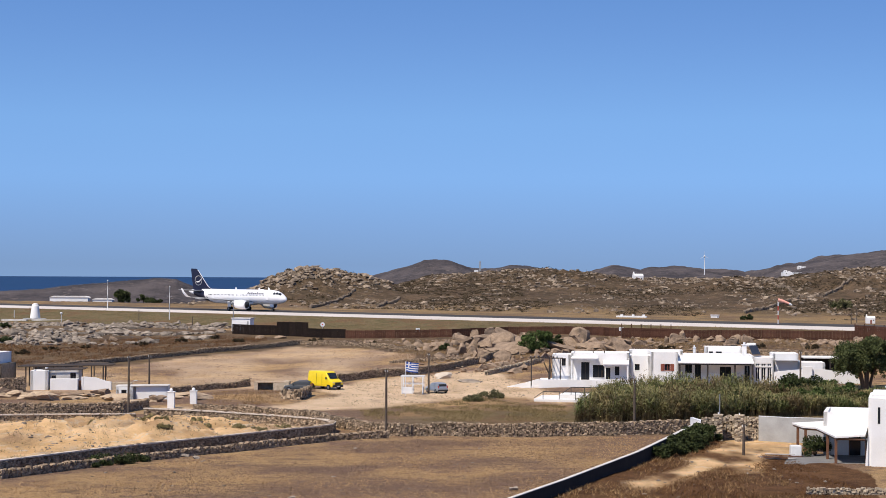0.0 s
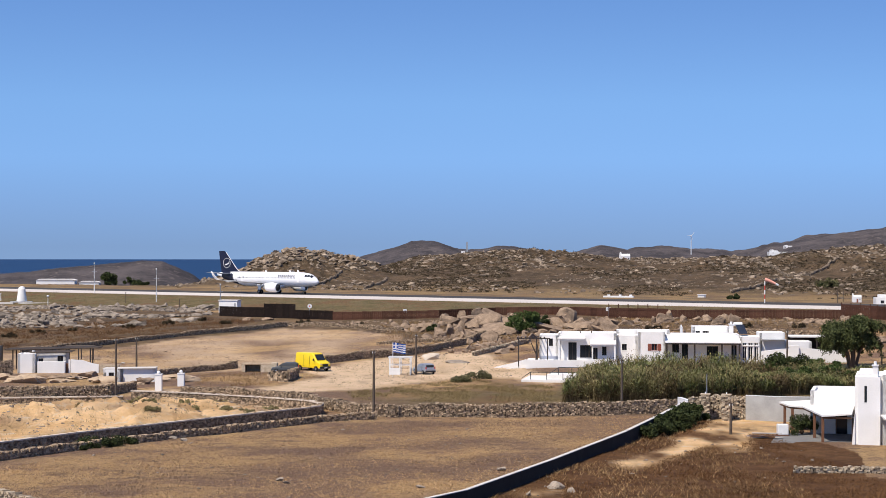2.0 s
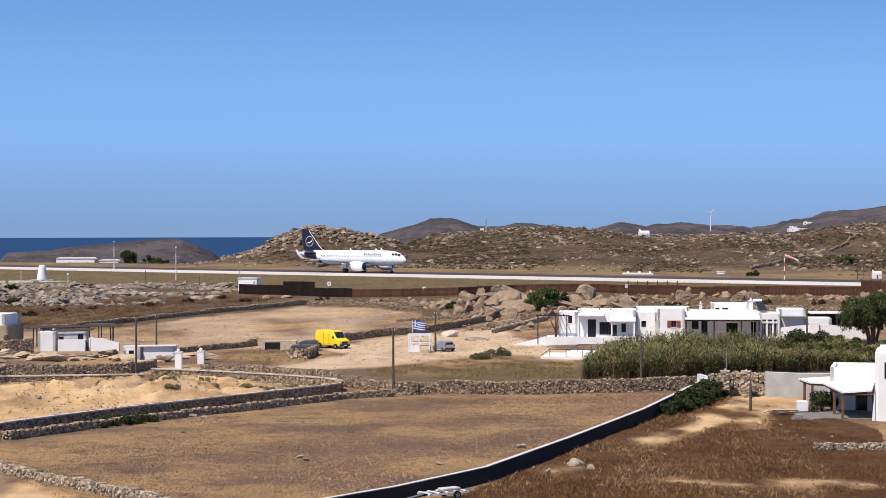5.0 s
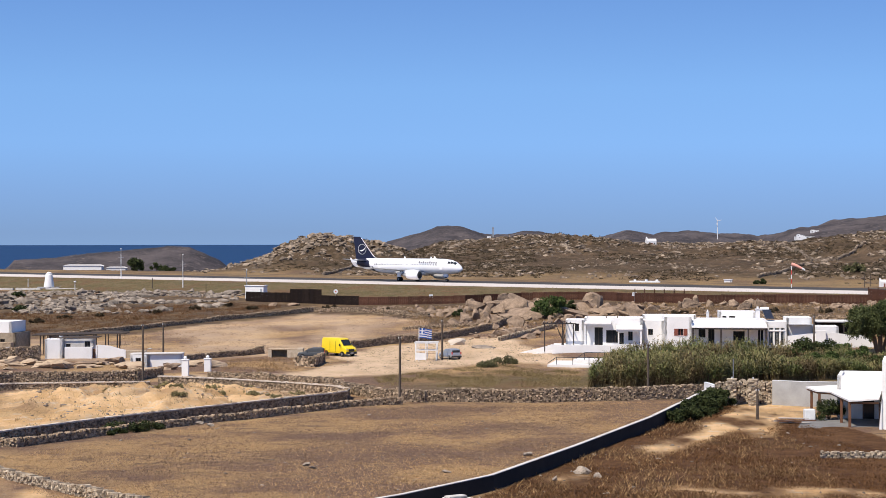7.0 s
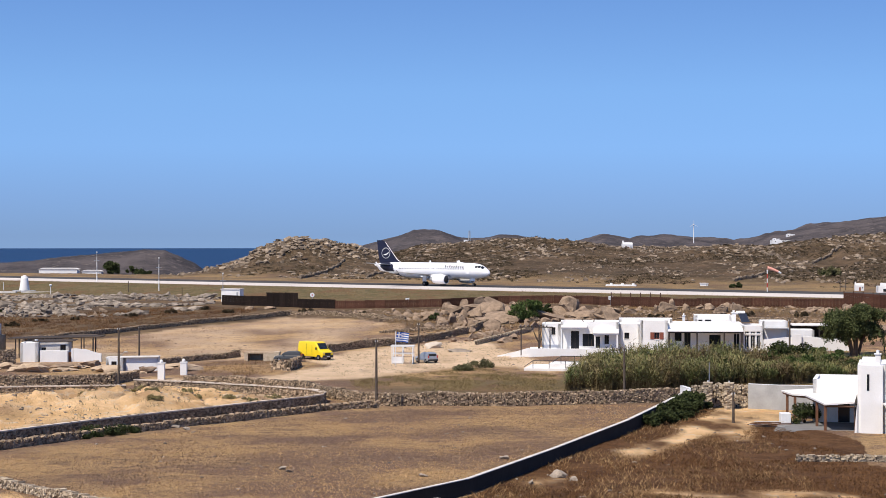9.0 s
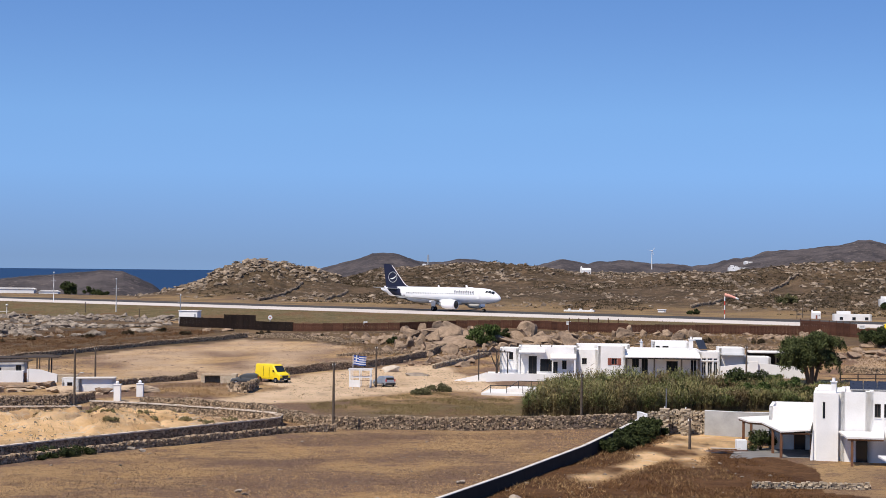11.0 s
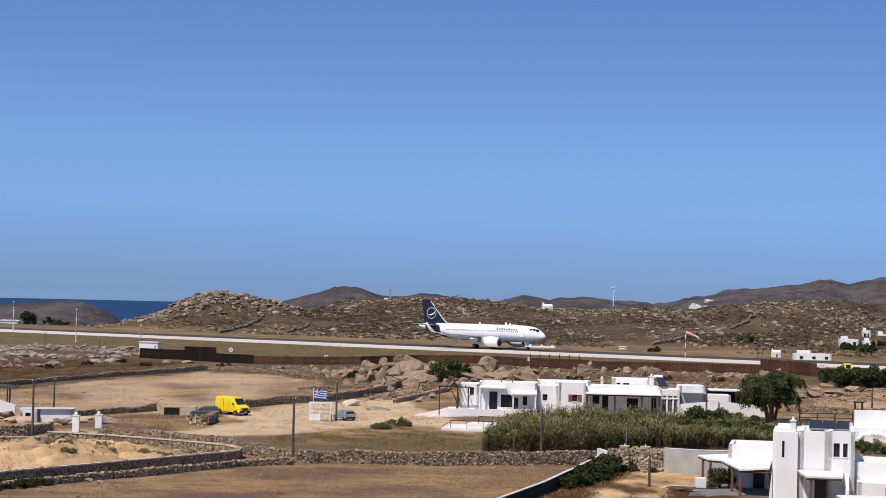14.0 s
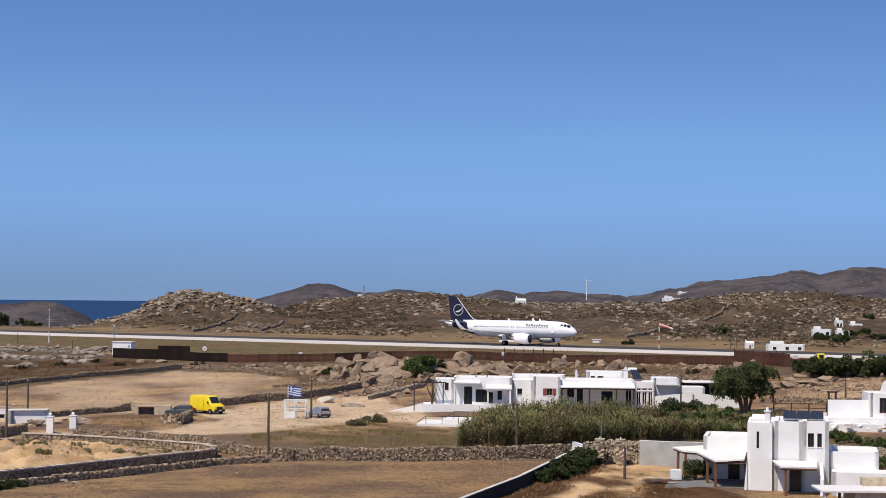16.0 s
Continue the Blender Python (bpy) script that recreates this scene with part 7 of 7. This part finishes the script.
bush(*(108.7, 522.4), 2.6, 6.0, 73, "olive bush beyond the runway", "scrub", 110, 0.3)
bush(*(76.2, 482.5), 1.6, 3.0, 74, "dark bush beyond the runway", "darkleaf", 90, 0.25)
for k, (x, y) in enumerate([(82.3, 322.8), (83.8, 320.0), (86.1, 319.5), (88.3, 319.0), (90.6, 318.6), (93.0, 318.0), (95.6, 317.5), (98.3, 316.9)]):
    bush(x, y, 4.1, 5.8, 580 + k, "dark green shrub of the hedge below the runway", "darkleaf", 200, 0.24, 16)
for k, ((x, y), h, w) in enumerate([((63.6, 235.8), 1.2, 3.0), ((63.0, 228.6), 1.4, 3.0), ((63.6, 217.5), 2.0, 3.5), ((58.2, 196.4), 2.2, 3.0), ((107.6, 374.1), 2.5, 4)]):
    bush(x, y, h, w, 620 + k, "green garden shrub beside the stone wall", "leaf", 160, 0.13)


def bare_tree(x, y, z, h, seed):
    t = thing("bare_tree", "bare pruned tree on the white terrace", "tree", Matrix.Translation((x, y, z)))
    bm = tube([(0, 0, -0.2), (0.05, 0, h * 0.35)], [0.2, 0.16], 8)
    for a, l in ((-0.5, 1), (0.15, 1.05), (0.6, 0.9)):
        tube([(0.05, 0, h * 0.33), (math.sin(a) * h * 0.35, 0.1, h * 0.68), (math.sin(a) * h * 0.62 * l, 0.1, h * l)], [0.14, 0.11, 0.07], 6, bm)
    part("trunk", bm, "bark", t)


(x, y) = (23.3, 279.9)
bare_tree(x, y + 0.6, -0.7, 4.4, 1)
(x, y) = (15.7, 281.2)
bare_tree(x, y + 0.6, -0.7, 2.6, 2)

# dry grass
tufts("dry_grass", [(-25.2, 124.6), (-37.5, 150.3), (-33.8, 159.5), (-20.3, 181.2), (-5.6, 196.1), (24.0, 204.6), (17.3, 175.6), (9.8, 155.1), (2.6, 136.4), (-1.7, 124.1)], 34000, 0.085, "straw", "tufts of dry straw-coloured grass on the near field", 21, 3, even=True)
tufts("dry_scrub", REDFIELD[:4] + [(33.0, 176.7), (34.4, 150.6), (45, 118), (0, 112)], 26000, 0.13, "redscrub", "reddish dry scrub and weeds on rough ground", 22, 4, SAND)
tufts("dry_scrub", [(-0.2, 124.6), (9.6, 152.0), (26.9, 201.2), (28.8, 179.3), (29.4, 162.6), (26.3, 124.7)], 5000, 0.24, "seedgrass", "tall tan seed grass on rough ground", 23, 3, SAND)
tufts("dry_scrub", [(-8.6, 222.2), (-10.0, 238.6), (5.2, 260.2), (15.8, 246.5), (15.0, 224.1)], 7000, 0.2, "olive", "grey-green dry weeds beside the track", 24, 3, SAND)
tufts("dry_scrub", [(-49.5, 215.2), (-35.1, 216.3), (-14.7, 206.0), (-26.1, 184.1), (-38.0, 165.3)], 420, 0.25, "olive", "pale green weeds on the sandy plot", 25, 5)
tufts("dry_scrub", [(-29.9, 235.2), (-31.9, 269.5), (-23.0, 276.6), (-20.9, 251.5), (-25.2, 243.1)], 900, 0.25, "seedgrass", "brown weeds round the stone shed", 26, 3, SAND)
tufts("verge_grass", [at_runway(-120, 58), at_runway(300, 58), at_runway(300, 28), at_runway(-120, 28)], 16000, 0.35, "olive", "olive grass verge along the runway", 27, 3)
tufts("dry_scrub", [(-82.1, 331.0), (-59.2, 345.1), (-41.2, 385.5), (-34.0, 408.4), (-50.5, 425.2), (-98.9, 398.5)], 9000, 0.4, "redscrub", "brown heath below the rubble field", 28, 3)
tufts("dry_scrub", [(-8.1, 331.4), (15.8, 303.2), (31.7, 340.1), (72.5, 325.4), (78.1, 350.7), (13.2, 382.7), (-9.5, 386.9)], 7000, 0.35, "seedgrass", "dry grass between the boulders", 29, 3)
tufts("dry_scrub", [(62.3, 289.6), (83.8, 283.0), (94.1, 317.8), (69.6, 323.5)], 2200, 0.28, "seedgrass", "dry grass on the slope", 30, 3)


tufts("dry_scrub", PALEFIELD, 5000, 0.14, "straw", "sparse dry stubble on the pale field", 33, 3)
tufts("dry_scrub", [(-17.3, 265.0), (-12.3, 292.9), (10.7, 309.5), (17.0, 266.2), (-1.7, 253.2), (-10.2, 242.4)], 1500, 0.14, "olive", "sparse weeds on the dirt yard", 34, 3)
rubble("rubble", scatter(PALEFIELD, 160, 0.08, 0.35, 35), "rock", "scattered stones on the pale field")
rubble("rubble", scatter([(-24.8, 239.3), (-12.3, 292.9), (10.7, 309.5), (17.0, 266.2), (-10.2, 242.4)], 200, 0.06, 0.25, 36), "palerock", "scattered pebbles on the dirt yard")
rubble("rubble", scatter([(-24.5, 124.5), (-33.8, 159.5), (-5.6, 196.1), (24.0, 204.6), (9.8, 155.1), (-1.7, 124.1)], 260, 0.06, 0.22, 37), "palerock", "scattered stones in the near field")
rubble("rubble", scatter(REDFIELD[:4] + [(33.0, 176.7), (34.4, 150.6), (45, 118), (0, 112)], 190, 0.06, 0.28, 38), "palerock", "scattered pale stones in the scrub")
dry_wall([(-64.8, 267.7), (-61.7, 268.0), (-58.6, 269.5)], 2.1, "dark dry stone outhouse wall beside the cottage", seed=44, ruin=0.15)
for k, (x, y) in enumerate([(-19.0, 201.5), (-21.5, 205.0), (-24.5, 203.0), (-17.2, 206.5), (-26.5, 208.0), (-23.0, 210.5), (-29.0, 199.0), (-31.5, 206.5), (-33.5, 211.0), (-36.5, 203.0), (-28.0, 192.5), (-39.5, 209.0)]):
    bush(x, y, 0.35, 1.9, 850 + k, "low grey-green shrub on the sandy plot", "palescrub", 60, 0.12, 8)
# grey bare thorn bushes of the rubble field
for k, (x, y) in enumerate([(-77.7, 380.9), (-72.1, 386.9), (-61.5, 391.8), (-54.7, 401.7), (-49.0, 413.1), (-80.4, 367.6), (-42.5, 397.9), (-25.7, 390.9), (-13.5, 373.2), (39.7, 339.6), (55.3, 337.2), (64.3, 332.3)]):
    bush(x, y, 0.9, 2.6, 800 + k, "low brown thorn bush in the heath", "heath", 110, 0.16, 10)

# dry stone terrace walls on the hillside beyond the runway
for k, line in enumerate(([(111.6, 668), (109.5, 620), (106.7, 574)], [(81.8, 519), (93, 543), (104.6, 564)], [(106.9, 571), (112.3, 566), (126.4, 597)], [(-40.0, 580), (-35, 616), (-30.2, 656)], [(-19.7, 583), (-14.3, 635)])):
    dry_wall(line, 0.7, "dark dry stone terrace wall on the hillside", "hillrock", seed=60 + k, stone=0.5, thick=0.6)


# ---- clutter ----
def junk(x, y, turn, label, seed):
    t = thing("scrap_trailer", label, "trailer", Matrix.Translation((x, y, gz(x, y))) @ Matrix.Rotation(radians(turn), 4, "Z"))
    for v in (-0.6, 0.6):
        part("rail", box(-1.6, 1.6, v - 0.05, v + 0.05, 0.35, 0.47), "paintwhite", t)
    for k in range(5):
        part("slat", box(-1.5 + k * 0.7, -1.38 + k * 0.7, -0.7, 0.7, 0.475, 0.53), "paintwhite", t)
    part("drawbar", tube([(-1.6, 0, 0.42), (-2.8, 0.2, 0.2)], 0.06, 6), "metal", t)
    part("sheet", box(-0.2, 1.2, -0.3, 0.35, 0.54, 0.7, None, 0.05), "palewash", t)
    road_wheel(t, 0.6, 0.75, 0.28, 0.16)
    road_wheel(t, 0.6, -0.75, 0.28, 0.16)


junk(*(-0.4, 125.6), 35, "old white slatted trailer against the boundary wall", 1)
(x, y) = (31.5, 180.3)
t = thing("timber_pile", "pile of planks and scrap beside the concrete wall", "timber pile", Matrix.Translation((x, y, gz(x, y))))
for k in range(7):
    rr = random.Random(k)
    part("plank", box(-1.4, 1.4, -0.1, 0.1, 0, 0.06, Matrix.Translation((rr.uniform(-0.5, 0.5), rr.uniform(-0.5, 0.5), 0.05 + 0.07 * k)) @ pose(0, 0, 0, 0, rr.uniform(-4, 4), rr.uniform(-25, 25))), "wood" if k % 3 else "palewash", t)
(x, y) = (33.8, 182.5)
t = thing("water_cube", "white plastic container beside the concrete wall", "container", Matrix.Translation((x, y + 1, gz(x, y))))
part("tank", box(-0.5, 0.5, -0.5, 0.5, 0.1, 1.1, None, 0.08), "paintwhite", t)
part("pallet", box(-0.55, 0.55, -0.55, 0.55, -0.05, 0.1), "wood", t)
for k, ((x, y), s) in enumerate([((-11.6, 147.9), 0.5), ((-10.8, 146.1), 0.35), ((-0.7, 142.8), 0.4), ((5.9, 154.3), 0.5), ((-24.1, 179.2), 0.6), ((-22.8, 177.6), 0.45), ((9.7, 143.4), 0.9), ((10.4, 141.5), 0.6), ((7.2, 139.5), 0.5)]):
    boulder(x, y, (s, s * 0.8, s * 0.5), 700 + k, "pale loose stone lying in dry grass", 0.3, "palerock")


# low wall of the yard on the slope, with a timber frame
(x, y) = (71.4, 267.2)
t = thing("timber_gate", "dark timber gate frame with a low rail", "gate", Matrix.Translation((x, y, gz(x, y))))
for u in (-0.5, 0.5):
    part("post", box(u - 0.12, u + 0.12, -0.12, 0.12, -0.2, 2.7), "darkwood", t)
part("lintel", box(-0.75, 0.75, -0.14, 0.14, 2.7, 2.9), "darkwood", t)
for zz in (0.45, 1.05):
    part("rail", box(-8.5, -0.62, -0.05, 0.05, zz, zz + 0.1), "darkwood", t)
for k in range(4):
    part("rail_post", box(-8.4 + k * 2.5, -8.25 + k * 2.5, -0.07, 0.07, -0.2, 1.2), "darkwood", t)
(x, y) = (65.6, 245.0)
h = thing("white_house", "whitewashed house with a walled forecourt on the slope", "house", Matrix.Translation((x, y, -1.4)) @ Matrix.Rotation(radians(-6), 4, "Z"))
part("forecourt_wall", box(0, 6.5, 4, 4.4, -0.4, 3.6), "white", h)
part("forecourt", box(-1, 7, 0.2, 4, -0.6, 1.5), "white", h)
part("terrace_step", box(-2.5, 7.5, -1.6, 0.15, -0.8, 0.8), "white", h)
for k in range(26):
    rr = random.Random(k + 50)
    part("terrace_stone", box(-0.3, 0.3, -0.25, 0.25, -0.2, 0.12, Matrix.Translation((rr.uniform(-2.5, 7), rr.uniform(-3.2, 0.1), rr.uniform(0.2, 0.9))) @ pose(0, 0, 0, rr.uniform(-15, 15), rr.uniform(-15, 15), rr.uniform(0, 90)), 0.06), "palewash" if k % 3 == 0 else "white", h)
house_block(h, 5.2, 14, 2.5, 9, -0.4, 4.6, front=((1.2, 2.2, 2.4, 4.4, "door_brown"),))
part("bell_gable", prism([(6.5, 4.6), (9.5, 4.6), (9.0, 6.0), (8.0, 6.8), (7.0, 6.0)], 0.5, m=Matrix.Translation((0, 3, 0))), "white", h)
part("gate_pier", box(-2.2, -1.0, -1.2, -0.6, -0.4, 2.2), "white", h)


# ---- beyond the runway ----
def small_house(x, y, z, w, d, hh, label, turn=0.0, windows=2, dome=False):
    h = thing("far_house", label, "house", Matrix.Translation((x, y, z)) @ Matrix.Rotation(radians(turn), 4, "Z"))
    house_block(h, -w / 2, w / 2, -d / 2, d / 2, -2.5, hh, front=[(w * (k + 0.5) / windows - 0.45, w * (k + 0.5) / windows + 0.45, 3.3, 4.6, "window") for k in range(windows)] if hh > 2.6 else [(w * (k + 0.6) / windows - 0.4, w * (k + 0.6) / windows + 0.4, 2.7, 2.3 + hh * 0.72, "window") for k in range(windows)] if hh > 1.3 else (), parapet=0.15)
    part("roof_room", box(-w * 0.4, -w * 0.05, -d * 0.3, d * 0.3, hh, hh + 0.7, None, 0.05), "white", h)
    if dome:
        part("bell_cote", prism([(-w / 2, hh), (-w / 2 + 1.4, hh), (-w / 2 + 1.3, hh + 1.6), (-w / 2 + 0.7, hh + 2.3), (-w / 2 + 0.1, hh + 1.6)], 0.5), "white", h)
    return h


def pl(t0, dist):
    """A place by bearing and distance."""
    return dist * math.sin(t0), dist * math.cos(t0)


def chapel(x, y, z, s, label, turn=0.0):
    h = thing("chapel", label, "chapel", Matrix.Translation((x, y, z)) @ Matrix.Rotation(radians(turn), 4, "Z"))
    part("nave", box(-2.0 * s, 2.0 * s, -1.6 * s, 1.6 * s, -2.5, 2.6 * s, None, 0.05), "white", h)
    part("vault", loft([[(xx, 1.6 * s * math.cos(a), 2.6 * s + 0.9 * s * math.sin(a)) for a in [math.pi * k / 10 for k in range(11)]] for xx in (-2.0 * s, 2.0 * s)]), "white", h)
    part("gable", prism([(-0.3 * s, 2.6 * s), (0.3 * s, 2.6 * s), (0.3 * s, 3.7 * s), (0, 4.3 * s), (-0.3 * s, 3.7 * s)], 1.1 * s, m=Matrix.Translation((-1.8 * s, 0, 0))), "white", h)
    part("door", box(-0.4 * s, 0.4 * s, -1.63 * s, -1.58 * s, 0, 1.7 * s), "redwood", h)
    part("window", box(1.0 * s, 1.4 * s, -1.63 * s, -1.58 * s, 1.2 * s, 1.8 * s), "glass", h)


chapel(*(101.6, 455.9), 2.9, 0.5, "tiny whitewashed chapel with a bell gable")
(x, y) = (106.8, 441.5)
small_house(x, y, 2.9, 8.6, 4, 1.5, "low white house with arched openings beyond the runway", -8, 3)
(x, y) = pl(0.1013, 770)
chapel(x, y, gz(x, y, False) + 0.3, 0.95, "whitewashed chapel on the ridge crest", 10)
for (x, y), w, hh, lab in (((131.5, 501.5), 5.0, 2.1, "white cubic house on the dry slope"), ((137.6, 503.0), 3.6, 1.5, "low white house on the dry slope"), ((143.1, 527.0), 2.2, 2.2, "small white tower house on the dry slope"), ((148.6, 529.5), 3.6, 1.1, "low white house among bushes on the slope")):
    small_house(x, y + 2, gz(x, y, False), w, 3, hh, lab, -10, 2)
for (x, y, z), w, hh, lab in (((431, 2363, 8.0), 28, 2.2, "white villas far off on the mountain side"), ((449.3, 2405, 14.4), 10, 3.4, "white villa far off on the mountain side"), ((429.7, 2396, 10.8), 9, 1.4, "white villa far off on the mountain side")):
    small_house(x, y, z, w, 8, hh, lab, 0, 3)
for k, (x, y) in enumerate([(128.3, 493.1), (133.9, 494.5), (139.2, 502.9), (144.2, 507.2), (130.6, 479.8), (142.1, 486.7), (157.7, 548.7), (108.5, 523.1)]):
    bush(x, y, 1.7, 4, 640 + k, "dark shrub on the dry slope", "darkleaf", 90, 0.3)


def turbine(x, y, z, h):
    t = thing("wind_turbine", "slim white wind turbine on the far ridge", "wind turbine", Matrix.Translation((x, y, z)))
    part("tower", tube([(0, 0, -8), (0, 0, h)], [0.65, 0.42], 10), "paintwhite", t)
    part("nacelle", box(-0.9, 0.9, -1.6, 1.8, h - 0.6, h + 0.9, None, 0.3), "paintwhite", t)
    rotor = part("hub", tube([(0, -2.4, 0), (0, -1.6, 0)], 0.7, 10), "paintwhite", t)
    rotor.matrix_basis = Matrix.Translation((0, 0, h + 0.2))
    for k in range(3):
        m = Matrix.Rotation(k * 2 * math.pi / 3, 4, "Y")
        part("blade", prism([(-0.22, 0.5), (0.28, 0.8), (0.3, 2.5), (0.07, 6), (-0.07, 6)], 0.15, m=Matrix.Translation((0, -2.0, 0)) @ m), "paintwhite", rotor)
    return rotor, h


(x, y) = pl(0.1355, 2450)
rotor, rotor_h = turbine(x, y, 14, 16)
(x, y) = pl(0.0194, 2000)
t = thing("radio_tower", "grey lattice radio tower on the far ridge", "tower", Matrix.Translation((x, y, 10)))
for sx in (-1, 1):
    for sy in (-1, 1):
        part("leg", tube([(sx * 0.9, sy * 0.9, -4), (sx * 0.5, sy * 0.5, 11)], 0.38, 5), "planegrey", t)
for k in range(6):
    part("brace", box(-0.9, 0.9, -0.9, 0.9, k * 2.0, k * 2.0 + 0.25), "planegrey", t)
part("hut", box(-6, -2, -2, 2, -3, 1.5), "white", t)


def motions():
    fly = [(0, 0.35), (0.5, 4.55), (1, 8.6), (1.5, 12.6), (2, 16.55), (2.5, 20.45), (3, 24.5), (3.5, 28.4), (4, 32.2), (6.5, 52.5),
           (7, 56.5), (7.5, 60.5), (8, 64.45), (8.5, 68.5), (9, 72.7), (9.5, 76.75), (10, 80.7), (12.5, 100.9), (13, 105.0),
           (13.5, 109.0), (14, 112.95), (14.5, 116.9), (15, 121.0), (15.5, 125.0), (16, 128.9)]
    rows = []
    for t, s in fly:
        x, y = at_runway(s, 0)
        rows.append((t, pose(x, y, 2.985, 0, 0, math.degrees(HEAD))))
    walk(plane, rows)
    for w, home in rolling:
        steps = 200
        rr = []
        for k in range(steps + 1):
            t = 16 * k / steps
            rr.append((t, Matrix.Translation(home) @ pose(0, 0, 0, 0, 80.5 * k, 0)))
        walk(w, rr)
    # the flag waves, the windsock swings
    for k, piece in enumerate(flag_bits):
        rr = []
        for j in range(81):
            t = 0.2 * j
            x, y, a = 0.05, 0.0, 0.0
            for i in range(k + 1):
                a = 8 + 20 * math.sin(5.2 * t - 1.15 * i) * min(1, 0.45 + 0.2 * i)
                if i < k:
                    x, y = x + flag_w * math.cos(radians(a)), y + flag_w * math.sin(radians(a))
            rr.append((t, pose(x, y, 3.35 - 0.05 * k + 0.03 * math.sin(4 * t - k), 0, 4 + 3 * math.sin(2.3 * t), a)))
        walk(piece, rr)
    for piece in sock_bands:
        walk(piece, [(0.5 * j, pose(0, 0, 5.3, 0, 8 + 4 * math.sin(1.9 * j), -18 + 6 * math.sin(0.8 * j))) for j in range(33)])
    walk(rotor, [(0.5 * j, Matrix.Translation((0, 0, rotor_h + 0.2)) @ pose(0, 0, 0, 0, 40 * j, 0)) for j in range(33)])


motions()
